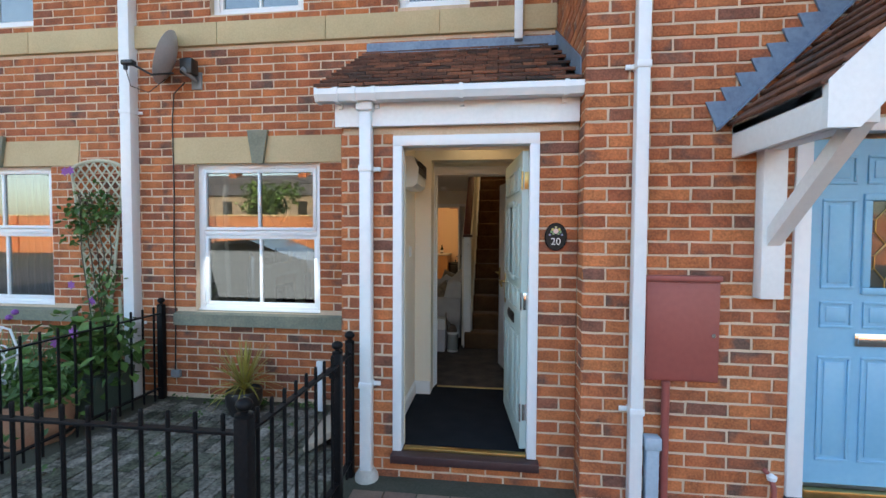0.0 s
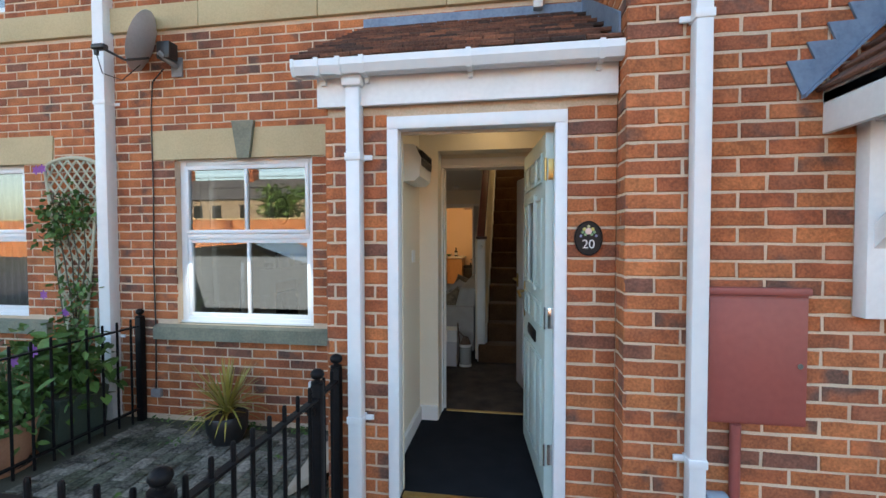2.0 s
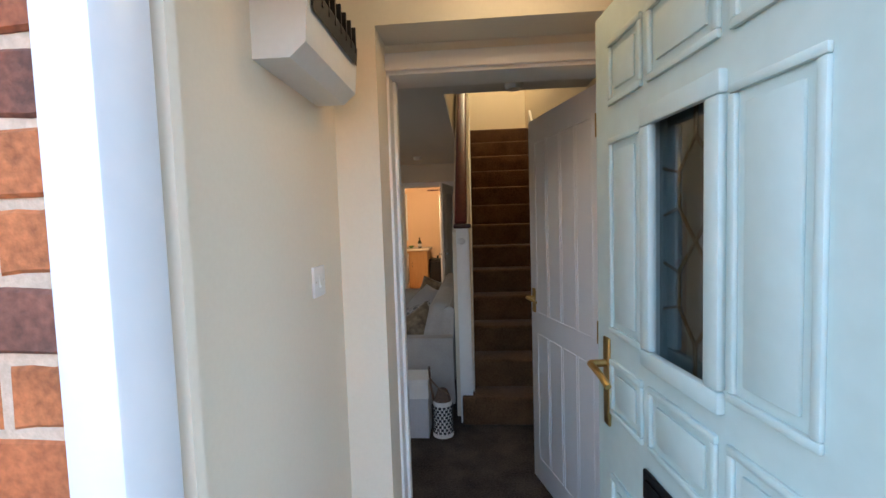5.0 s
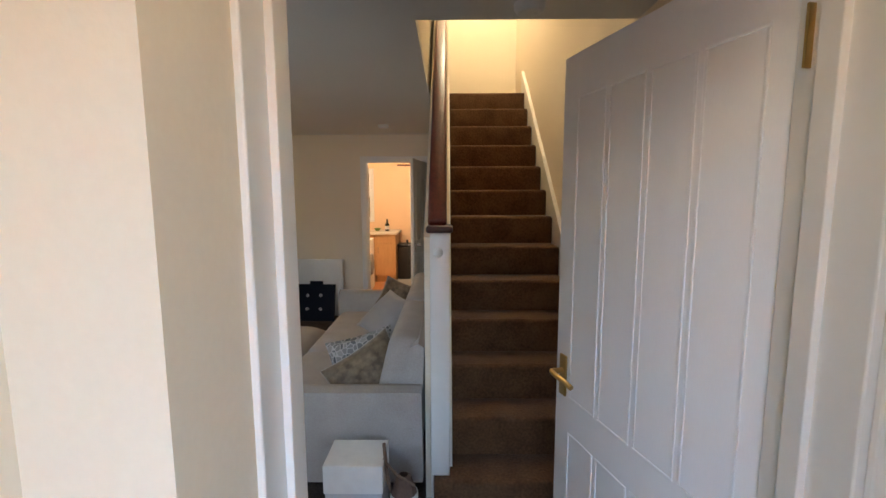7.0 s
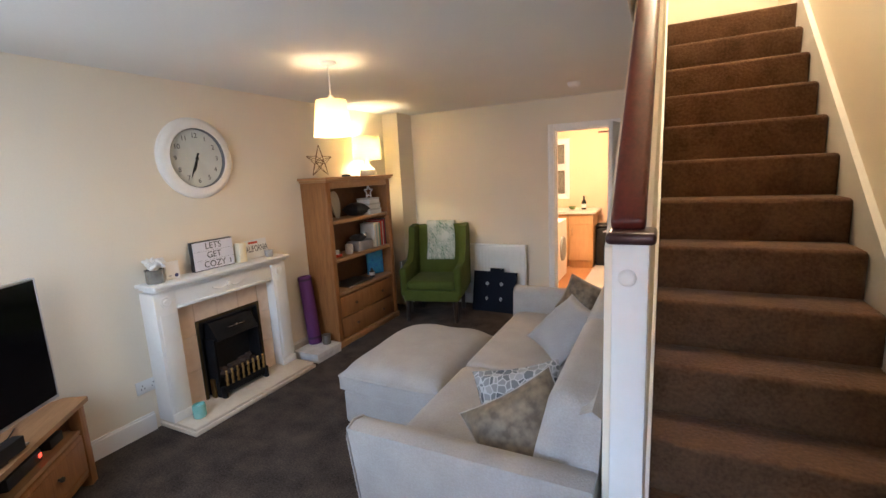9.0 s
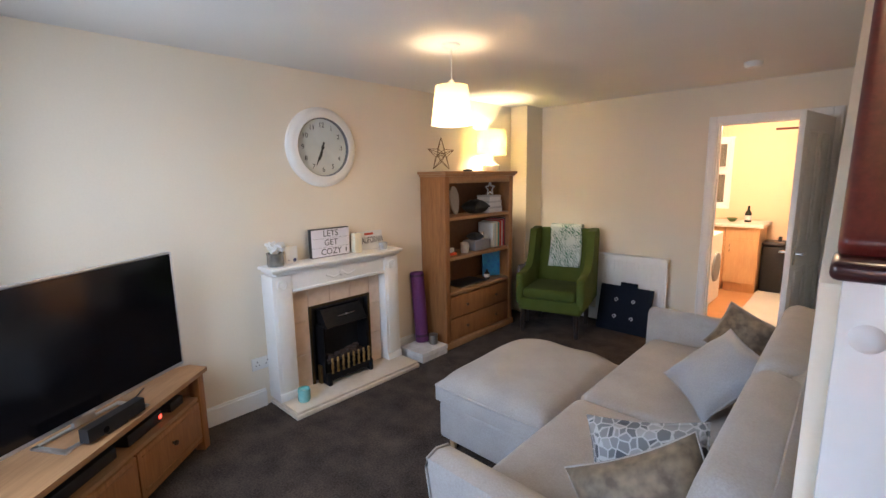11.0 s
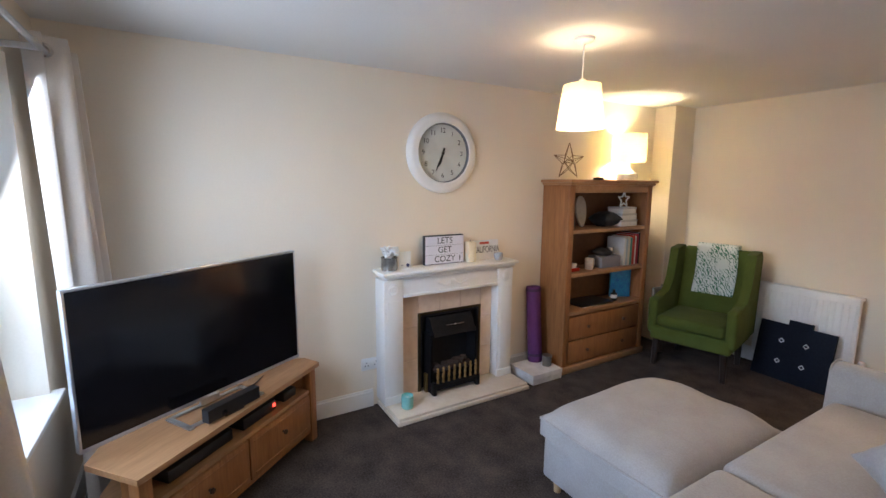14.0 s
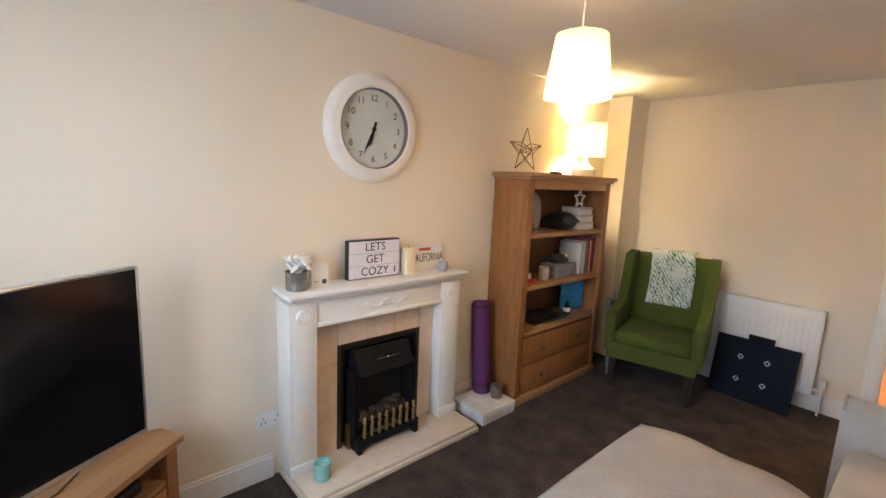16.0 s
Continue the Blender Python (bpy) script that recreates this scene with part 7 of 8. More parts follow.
put("mat", Shape().rbox((-0.50, -0.6, -0.002), (0.34, 1.68, 0.012), 0.005), surface("pale_grey_mat", (0.50, 0.48, 0.45), (0.44, 0.42, 0.39), rough=0.95, grain=150, bump=0.5), rug)
bd2 = thing("back_door", (-0.72, 8.3, 0.0), "white half-glazed back door standing open", "door", rz=82, kind="structure")
sl = slab("y", 0.0, 0.04, (0.0, 0.76), (0.005, 1.96), [(0.14, 0.62, 1.0, 1.82)])
put("leaf", sl, UPVC, bd2)
pg = put("pane", Shape().box((0.13, 0.018, 0.99), (0.63, 0.022, 1.83)), GLASS, bd2, "clear pane")
pg.visible_shadow = False
lever(bd2, 0.06, 0.0, 1.0, -1, CHROME, 1, 0.2)
kp = thing("kitchen_curtain_pole", (-0.95, 9.16, 2.12), "dark wooden curtain pole in the kitchen", "curtain pole")
put("pole", Shape().cyl((-0.12, 0, 0), (0.5, 0, 0), 0.014, n=12).cyl((0.0, 0, 0), (0.0, 0.04, 0), 0.008, n=8), MAHOGANY, kp, smooth=True)
sash_window("window_kitchen", -2.3, -1.53, 1.05, 2.05, 9.21, "white plastic kitchen window")


# ---- front garden ----
def railing(name, a, b, bars, label, top=0.73, rail_z=0.655, low=-0.06, tilt=0.0):
    """A run of upright bars between two flat rails."""
    ax, ay = a
    bx2, by2 = b
    ln = math.hypot(bx2 - ax, by2 - ay)
    t = thing(name, (ax, ay, GROUND), label, "railing", rz=math.degrees(math.atan2(by2 - ay, bx2 - ax)), group="garden railings")
    for z in (rail_z, low):
        put("rail", Shape().rbox((0, -0.018, z - GROUND - 0.006), (ln, 0.018, z - GROUND + 0.006), 0.002), IRON, t)
    for k in range(bars):
        x = ln * (k + 0.5) / bars
        put("bar", Shape().cyl((x, 0, 0.03 if k % 4 else 0.0), (x, 0, top - GROUND - 0.01), 0.0095, n=8).lathe((x, 0, top - GROUND - 0.01), [(0.0095, 0.0), (0.007, 0.008), (0.0, 0.01)], 8), IRON, t, smooth=True)
    return t


def fence_post(x, y, top, ball, label, w=0.05):
    t = thing("fence_post", (x, y, GROUND), label, "fence post", group="railing posts")
    h = top - GROUND
    put("post", Shape().rbox((-w / 2, -w / 2, 0), (w / 2, w / 2, h - 0.07 if ball else h), 0.003), IRON, t, smooth=True)
    if ball:
        put("ball", Shape().lathe((0, 0, h - 0.07), [(0.0, 0.0), (w * 0.62, 0.0), (w * 0.62, 0.012), (0.014, 0.016), (0.014, 0.024), (0.027, 0.032), (0.034, 0.047), (0.030, 0.062), (0.016, 0.073), (0.0, 0.076)], 20), IRON, t, "round ball finial", smooth=True)
    return t


railing("railing", (-0.80, -1.23), (-3.05, -1.23), 19, "black iron railing along the garden front")
railing("railing", (-0.765, -1.20), (-0.735, -0.335), 8, "black iron railing beside the path")
railing("garden_gate", (-0.735, -0.29), (-0.745, -0.07), 2, "narrow black iron gate panel by the porch")
railing("railing", (-3.0, 1.02), (-3.0, -1.2), 17, "black iron railing between the two gardens")
fence_post(-0.77, -1.23, 0.79, True, "black iron corner post with a ball finial", 0.058)
fence_post(-0.735, -0.31, 0.79, True, "black iron gate post with a ball finial", 0.05)
fence_post(-0.75, -0.045, 0.79, True, "black iron post against the porch wall", 0.05)
fence_post(-3.0, 1.05, 0.80, True, "black iron post against the house wall", 0.055)
fence_post(-3.05, -1.23, 0.79, True, "black iron post at the garden corner", 0.06)
lt = thing("gate_latch", (-0.735, -0.345, 0.60), "small black iron latch on the gate post", "latch")
put("latch", Shape().rbox((-0.035, -0.012, -0.02), (0.0, 0.012, 0.02), 0.004).cyl((-0.05, 0, 0.0), (-0.03, 0, 0), 0.008, n=10), IRON, lt)

paving = structure("pavement", Shape().box((-6.0, -1.35, GROUND), (-0.70, 1.099, GROUND + 0.008)).box((-0.70, -5.0, GROUND), (7, -0.171, GROUND + 0.008)), SOIL, "dark moss-grown garden paving and the path to the door", category="pavement")
sx, sy = 0.105, 0.15
sett_meshes = []
for k in range(4):
    sm_ = Shape().rbox((-sx / 2 + 0.004 + 0.001 * k, -sy / 2 + 0.005, -0.004), (sx / 2 - 0.005, sy / 2 - 0.004 - 0.001 * k, 0.010), 0.004, 1)
    me = bpy.data.meshes.new("sett")
    me.from_pydata([(x + random.uniform(-0.003, 0.003), y + random.uniform(-0.003, 0.003), z) for x, y, z in sm_.v], [], sm_.f)
    me.materials.append(SETT)
    sett_meshes.append(me)
for i in range(21):
    for j in range(14):
        x, y = -2.90 + i * sx, -1.10 + (j + (0.0 if i % 2 else 0.5)) * sy
        if y < 0.95 and x < -0.88:
            o = new("sett", sett_meshes[(i * 3 + j * 5) % 4])
            o.parent = paving
            o.matrix_basis = pose(x, y, GROUND + 0.008 + random.uniform(-0.003, 0.003), random.uniform(-2, 2), random.uniform(-3, 3), random.uniform(-7, 7))
path_set = Shape()
for i in range(26):
    for j in range(16):
        x, y = -0.68 + i * 0.205, -0.30 - j * 0.105
        path_set.rbox((x + 0.004, y + 0.004, GROUND + 0.008), (x + 0.201, y + 0.101, GROUND + 0.014 + random.uniform(0, 0.006)), 0.003, 1)
put("path_bricks", path_set, pieces("path_paviour", [(0.0, (0.20, 0.13, 0.10)), (0.5, (0.26, 0.18, 0.13)), (1.0, (0.17, 0.12, 0.10))], rough=0.95), paving, "worn brick paviours", kind="stuff")


def leaf_shape(s, m, length, width, curl=0.25):
    """One leaf: a folded, pointed blade of six triangles."""
    pts = [(0, 0, 0), (width * 0.42, length * 0.35, 0.02 * length), (0, length * 0.4, -curl * width * 0.4), (-width * 0.42, length * 0.35, 0.02 * length), (width * 0.3, length * 0.72, -0.04 * length), (-width * 0.3, length * 0.72, -0.04 * length), (0, length, -0.14 * length)]
    s.add(pts, [(0, 1, 2), (0, 2, 3), (1, 4, 2), (3, 2, 5), (4, 6, 2), (5, 2, 6)], m)


def foliage(name, spots, n, size, mat, parent, label, spread, seed):
    """Many separate leaves scattered round the given spots."""
    rnd = random.Random(seed)
    s = Shape()
    for _ in range(n):
        c = spots[rnd.randrange(len(spots))]
        p = [c[i] + rnd.gauss(0, spread[i]) for i in range(3)]
        k = size * rnd.uniform(0.6, 1.3)
        leaf_shape(s, Matrix.Translation(p) @ Euler((rnd.uniform(-1.3, 0.6), rnd.uniform(-0.7, 0.7), rnd.uniform(0, 6.28))).to_matrix().to_4x4(), k, k * 0.7)
    return put(name, s, mat, parent, label, kind="stuff")


# trellis with a climber
tr = thing("trellis", (-3.655, 1.06, 0.0), "pale green fan trellis with an arched top against the wall", "trellis")
put("rail", Shape().rbox((0.20, -0.012, 0.35), (0.225, 0.012, 0.80), 0.003).tube([(0.10, 0, 0.62), (0.275, 0, 2.02)], 0.013, 6), TRELLIS, tr, smooth=True)
put("rail", Shape().tube([(-0.10, 0, 0.62), (-0.285, 0, 2.02)], 0.013, 6), TRELLIS, tr, smooth=True)
put("arch", Shape().tube([(0.29 * math.cos(a), 0, 2.01 + 0.115 * math.sin(a)) for a in [math.pi * k / 14 for k in range(15)]], 0.018, 8), TRELLIS, tr, smooth=True)
for k in range(-7, 18):
    for s in (-1, 1):
        z0 = 0.66 + k * 0.115
        pts = []
        for u in np.linspace(0, 1, 30):
            z = z0 + 0.72 * u
            hw = 0.10 + 0.18 * (z - 0.62) / 1.4
            x = s * (2 * u - 1) * 0.29
            roof_z = 2.01 + 0.115 * math.sqrt(max(0.0, 1 - (x / 0.29) ** 2))
            if abs(x) < hw and 0.64 < z < roof_z:
                pts.append((x, 0.004 * s, z))
        if len(pts) > 1:
            put("lath", Shape().tube([pts[0], pts[-1]], 0.0085, 5), TRELLIS, tr)
put("foot", Shape().rbox((-0.10, -0.012, GROUND), (-0.075, 0.012, 0.66), 0.003).rbox((0.075, -0.012, GROUND), (0.10, 0.012, 0.66), 0.003), TRELLIS, tr)
clm = thing("climbing_plant", (-3.655, 1.0, GROUND), "green clematis climbing the trellis with purple flowers", "climber")
stem = Shape()
for k in range(5):
    stem.tube([(random.uniform(-0.08, 0.08), 0.03, 0.0), (random.uniform(-0.1, 0.1), 0.0, 0.7), (random.uniform(-0.18, 0.18), 0.02, 1.4), (random.uniform(-0.2, 0.2), 0.02, 2.0)], 0.006, 6)
put("stem", stem, surface("vine_bark", (0.10, 0.08, 0.05)), clm, smooth=True)
spots = [(random.uniform(-0.2, 0.2) * (0.6 + 0.4 * (z / 2.0)), 0.0, z) for z in [random.uniform(0.5, 2.0) for _ in range(26)]]
foliage("foliage", spots, 620, 0.065, LEAF, clm, "small green leaves", (0.075, 0.045, 0.08), 3)
for x, z in ((-0.26, 2.19), (-0.2, 2.2), (-0.22, 1.1), (0.0, 0.95)):
    fl = Shape()
    for k in range(6):
        leaf_shape(fl, Matrix.Translation((x, -0.03, z)) @ Matrix.Rotation(k * math.pi / 3, 4, "Y") @ Matrix.Rotation(0.2, 4, "X") @ Matrix.Rotation(math.pi / 2, 4, "X"), 0.045, 0.035)
    put("flower", fl, BLOOM, clm, "purple star-shaped flower")

# pots
bp_ = thing("terracotta_pot", (-3.36, 0.17, GROUND), "large round terracotta pot full of green plants", "plant pot")
put("pot", Shape().lathe((0, 0, 0), [(0.0, 0.0), (0.17, 0.0), (0.23, 0.10), (0.265, 0.27), (0.282, 0.28), (0.288, 0.335), (0.265, 0.34), (0.25, 0.30), (0.0, 0.29)], 40), TERRACOTTA, bp_, smooth=True)
put("saucer", Shape().lathe((0, 0, 0.0), [(0.0, 0.004), (0.22, 0.004), (0.24, 0.035), (0.25, 0.035), (0.23, 0.0), (0.0, 0.0)], 36), TERRACOTTA, bp_, smooth=True)
put("soil", Shape().cyl((0, 0, 0.295), (0, 0, 0.302), 0.252, n=30), SOIL, bp_)
foliage("foliage", [(0.22 * math.cos(a), 0.22 * math.sin(a), 0.40) for a in range(7)] + [(0, 0, 0.5)], 420, 0.085, LEAF, bp_, "green leaves", (0.10, 0.10, 0.09), 5)
gp = thing("green_planter", (-3.30, 0.62, GROUND), "dark green square planter with a leafy shrub", "plant pot")
put("box", Shape().prism([(-0.17, 0.0), (0.17, 0.0), (0.22, 0.40), (-0.22, 0.40)], -0.2, 0.2, "y"), GREEN_PLANTER, gp)
put("soil", Shape().box((-0.2, -0.19, 0.395), (0.2, 0.19, 0.41)), SOIL, gp)
foliage("foliage", [(random.uniform(-0.25, 0.25), random.uniform(-0.25, 0.2), random.uniform(0.42, 0.85)) for _ in range(16)], 420, 0.12, LEAF, gp, "broad green leaves", (0.09, 0.09, 0.09), 6)
for x, z in ((0.12, 0.80), (-0.05, 0.72)):
    fl = Shape()
    for k in range(6):
        leaf_shape(fl, Matrix.Translation((x, -0.3, z)) @ Matrix.Rotation(k * math.pi / 3, 4, "Y") @ Matrix.Rotation(math.pi / 2, 4, "X"), 0.05, 0.04)
    put("flower", fl, BLOOM, gp, "purple flower")
hb = thing("border_plants", (-4.5, 0.55, GROUND), "tall grassy border plants with mauve heads", "plants", kind="stuff")
gs = Shape()
rnd = random.Random(8)
for _ in range(260):
    x, y, h = rnd.uniform(-0.8, 0.7), rnd.uniform(-0.35, 0.4), rnd.uniform(0.35, 0.85)
    a, l = rnd.uniform(0, 6.28), rnd.uniform(0.02, 0.18)
    dx, dy = l * math.cos(a), l * math.sin(a)
    w_ = 0.006
    gs.add([(x - w_, y, 0), (x + w_, y, 0), (x + dx * 0.4 + w_, y + dy * 0.4, h * 0.6), (x + dx * 0.4 - w_, y + dy * 0.4, h * 0.6), (x + dx, y + dy, h)], [(0, 1, 2, 3), (3, 2, 4)])
put("blades", gs, LEAF, hb, "long green blades", kind="stuff")
foliage("foliage", [(rnd.uniform(-0.8, 0.7), rnd.uniform(-0.3, 0.3), rnd.uniform(0.1, 0.5)) for _ in range(20)], 360, 0.10, LEAF, hb, "green leaves", (0.1, 0.1, 0.08), 9)
for k in range(7):
    x, y, z = rnd.uniform(-0.7, 0.6), rnd.uniform(-0.2, 0.2), rnd.uniform(0.8, 0.92)
    put("flower", Shape().lathe((x, y, z), [(0.0, -0.025), (0.025, -0.012), (0.028, 0.008), (0.012, 0.025), (0.0, 0.028)], 8), BLOOM, hb, "mauve flower head")
cp = thing("cordyline_pot", (-2.0, 0.79, GROUND), "yellow-striped cordyline in a black pot", "potted plant")
put("pot", Shape().lathe((0, 0, 0), [(0.0, 0.0), (0.10, 0.0), (0.15, 0.12), (0.155, 0.22), (0.145, 0.235), (0.13, 0.22), (0.0, 0.21)], 28), BLACK, cp, "black pot", smooth=True)
sp = Shape()
rnd = random.Random(12)
for k in range(120):
    a, el, ln = rnd.uniform(0, 6.28), rnd.uniform(0.05, 1.5), rnd.uniform(0.30, 0.46)
    droop = max(0.0, 0.9 - el) * 0.5
    prev = Vector((0, 0, 0.22 + rnd.uniform(0, 0.08)))
    out = Vector((math.cos(a), math.sin(a), 0))
    sidev = Vector((-math.sin(a), math.cos(a), 0))
    pts = []
    for q in range(5):
        u = q / 4
        c = prev + out * (ln * u * math.cos(el)) + Vector((0, 0, ln * (u * math.sin(el) - droop * 1.6 * u * u)))
        wd = 0.009 * (1 - u) ** 0.6 + 0.0008
        pts += [c - sidev * wd, c + sidev * wd]
    sp.add(pts, [(2 * q, 2 * q + 1, 2 * q + 3, 2 * q + 2) for q in range(4)])
put("leaves", sp, SPIKE, cp, "long yellow-green striped leaves", kind="stuff")
wch = thing("garden_chair", (-3.75, 0.02, GROUND), "white wrought-iron garden chair", "chair", rz=25)
wi = Shape()
for x in (-0.2, 0.2):
    for y in (-0.18, 0.18):
        wi.tube([(x, y, 0.0), (x * 0.9, y * 0.9, 0.22), (x * 0.85, y * 0.85, 0.42)], 0.009, 8)
put("legs", wi, WHITE_WOOD, wch, smooth=True)
put("seat", Shape().lathe((0, 0, 0.42), [(0.0, 0.0), (0.2, 0.0), (0.215, 0.008), (0.2, 0.016), (0.0, 0.014)], 24), WHITE_WOOD, wch, smooth=True)
bk = Shape().tube([(-0.19, 0.17, 0.42), (-0.21, 0.2, 0.65), (-0.15, 0.22, 0.82), (0.0, 0.23, 0.88), (0.15, 0.22, 0.82), (0.21, 0.2, 0.65), (0.19, 0.17, 0.42)], 0.010, 8)
for x in (-0.1, 0.0, 0.1):
    bk.tube([(x + 0.03 * math.sin(6.28 * u), 0.18 + 0.05 * u, 0.43 + 0.42 * u) for u in np.linspace(0, 1, 9)], 0.007, 6)
    bk.tube([(x + 0.04 * math.cos(a), 0.2, 0.66 + 0.04 * math.sin(a)) for a in np.linspace(0, 6.28, 13)], 0.006, 6)
put("back", bk, WHITE_WOOD, wch, smooth=True)
for s in (-1, 1):
    put("arm", Shape().tube([(s * 0.21, 0.2, 0.62), (s * 0.25, 0.0, 0.64), (s * 0.24, -0.16, 0.62), (s * 0.22, -0.19, 0.56), (s * 0.22, -0.15, 0.53)], 0.009, 8), WHITE_WOOD, wch, smooth=True)
slabst = thing("leaning_slab", (-1.19, 0.44, GROUND), "pale sandstone slab leaning by the porch wall", "paving slab")
put("slab", Shape().rbox((0, -0.26, 0.0), (0.36, 0.26, 0.045), 0.008, m=pose(0.0, 0, 0.014, 0, -32, 6)), surface("pale_sandstone", (0.46, 0.38, 0.30), (0.38, 0.31, 0.24), rough=0.9), slabst, smooth=True)
wp = thing("marker_post", (-1.37, 0.96, GROUND), "short white plastic post by the porch", "post")
put("post", Shape().rbox((-0.03, -0.02, 0), (0.03, 0.02, 0.46), 0.006).rbox((-0.022, -0.022, 0.36), (0.022, -0.02, 0.44), 0.001), UPVC, wp, smooth=True)
weeds = thing("weeds", (-1.9, 0.9, GROUND), "small weeds along the foot of the wall", "weeds", kind="stuff")
foliage("foliage", [(random.uniform(-0.9, 0.9), 0.14, 0.02) for _ in range(12)] + [(-0.7, -0.5, 0.02), (-0.2, -0.9, 0.02), (0.4, -0.3, 0.02), (-0.5, -0.2, 0.02), (-0.9, -1.2, 0.02), (0.1, -1.4, 0.02), (0.5, -0.9, 0.02)], 520, 0.035, LEAF, weeds, "small green weed leaves", (0.06, 0.04, 0.015), 15)

# wall fittings
sd = thing("satellite_dish", (-2.62, 1.09, 2.86), "grey satellite dish on a wall arm", "satellite dish")
put("arm", Shape().tube([(0.0, 0.0, 0.0), (0.02, -0.10, 0.0), (-0.02, -0.18, 0.06)], 0.02, 10).rbox((-0.05, -0.012, -0.08), (0.05, 0.008, 0.08), 0.003), STEEL, sd, smooth=True)
dsh = Shape().lathe((0, 0, 0), [(0.0, 0.0), (0.08, 0.006), (0.15, 0.022), (0.205, 0.045), (0.21, 0.043), (0.155, 0.016), (0.08, -0.002), (0.0, -0.008)], 36)
put("reflector", dsh, surface("dish_grey", (0.50, 0.53, 0.58), (0.42, 0.45, 0.50), rough=0.5), sd, smooth=True).matrix_basis = Matrix.Translation((-0.18, -0.10, 0.17)) @ Vector((-0.80, -0.36, 0.30)).to_track_quat("Z", "Y").to_matrix().to_4x4() @ Matrix.Scale(1.2, 4)
put("feed_arm", Shape().tube([(-0.07, -0.22, 0.0), (-0.25, -0.26, -0.02), (-0.40, -0.30, 0.06)], 0.010, 8), BLACK, sd, smooth=True)
put("receiver", Shape().rbox((-0.50, -0.33, 0.055), (-0.38, -0.27, 0.10), 0.015, 3).cyl((-0.47, -0.30, 0.02), (-0.47, -0.30, 0.06), 0.018, n=12), BLACK, sd, smooth=True)
put("mount", Shape().rbox((-0.06, -0.16, 0.02), (0.06, -0.06, 0.16), 0.01), BLACK, sd, smooth=True)
put("loop", Shape().tube([(-0.47, -0.30, 0.03), (-0.44, -0.28, -0.12), (-0.30, -0.24, -0.17), (-0.15, -0.22, -0.05)], 0.004, 6), BLACK, sd, smooth=True)
wc = thing("dish_cable", (-2.88, 1.088, 0.0), "black cable running down the brickwork", "cable")
put("cable", Shape().tube([(0.18, -0.06, 2.83), (0.03, -0.01, 2.75), (0.0, 0.0, 2.5), (0.006, 0, 1.8), (-0.008, 0, 1.2), (0.0, 0, 0.6), (-0.012, 0, 0.06)], 0.006, 6), BLACK, wc, smooth=True)
put("wall_box", Shape().rbox((-0.04, -0.03, 0.03), (0.05, 0.01, 0.10), 0.006), STEEL, wc, "small grey cable box", smooth=True)
mb = thing("meter_box", (1.247, -0.17, 0.602), "red-brown plastic meter box on the brick wall", "meter box")
put("body", Shape().rbox((-0.203, -0.022, 0.0), (0.203, 0.012, 0.60), 0.006), METER_RED, mb, smooth=True)
put("door", Shape().rbox((-0.195, -0.032, 0.012), (0.195, -0.021, 0.562), 0.004), METER_RED, mb, "red-brown door", smooth=True)
put("hood", Shape().rbox((-0.207, -0.042, 0.572), (0.207, 0.0, 0.606), 0.008), METER_RED, mb, smooth=True)
put("lock", Shape().cyl((0.165, -0.040, 0.27), (0.165, -0.030, 0.27), 0.012, n=16), CHROME, mb, "small round lock", smooth=True)
for k in range(2):
    put("door_hinge", Shape().cyl((-0.197, -0.028, 0.10 + 0.36 * k), (-0.197, -0.028, 0.14 + 0.36 * k), 0.006, n=8), METER_RED, mb)
put("riser", Shape().cyl((-0.080, -0.026, GROUND - 0.60), (-0.080, -0.026, 0.0), 0.022, n=16), METER_RED, mb, "red-brown cable riser", smooth=True)
gpz = thing("cable_duct", (1.09, -0.215, GROUND), "short grey-blue cable duct at the wall foot", "duct")
put("duct", Shape().rbox((-0.035, -0.03, 0.0), (0.035, 0.03, 0.40), 0.006).rbox((-0.045, -0.04, 0.40), (0.045, 0.035, 0.47), 0.006), surface("grey_blue_plastic", (0.38, 0.47, 0.56), (0.32, 0.41, 0.50)), gpz, smooth=True)
tapz = thing("outside_pipe", (1.735, -0.20, GROUND), "red-painted pipe stub with a white joint on the wall", "pipe")
put("pipe", Shape().tube([(0.0, -0.03, 0.0), (0.0, -0.03, 0.22), (-0.01, 0.0, 0.28), (-0.02, 0.03, 0.29)], 0.014, 10), METER_RED, tapz, smooth=True)
put("joint", Shape().lathe((-0.005, -0.015, 0.27), [(0.0, -0.02), (0.022, -0.012), (0.026, 0.01), (0.0, 0.028)], 12), UPVC, tapz, "white sealant joint", smooth=True)
put("voile", Shape().box((-5.4, 1.32, 0.72), (-4.25, 1.325, 2.06)), shade_cloth("net_curtain", (0.62, 0.64, 0.66), 0.5), None, "pale net curtain behind the neighbour's window", category="curtain", kind="")
put("bedroom_blind", Shape().box((-2.45, 1.30, 3.5), (-1.6, 1.305, 4.6)).box((-0.66, 1.30, 3.47), (-0.08, 1.305, 4.5)).box((-5.35, 1.30, 3.5), (-4.4, 1.305, 4.6)), PAPER_W, None, "pale blinds behind the upstairs windows", category="blind", kind="structure")

# ---- across the road: what the panes mirror ----
bwall = structure("boundary_wall", slab("y", -24.3, -24.0, (-40, 30), (GROUND, 2.55)), pieces("far_brick", [(0.0, (0.50, 0.20, 0.09)), (1.0, (0.42, 0.16, 0.07))]), "sunlit orange brick boundary wall across the road", category="wall")
put("coping", Shape().box((-40, -24.38, 2.55), (30, -23.92, 2.65)), STONE, bwall, "stone coping")
for k in range(8):
    put("pier", Shape().box((-36 + k * 8, -23.97, GROUND), (-35.5 + k * 8, -23.85, 2.55)), BRICK, bwall)
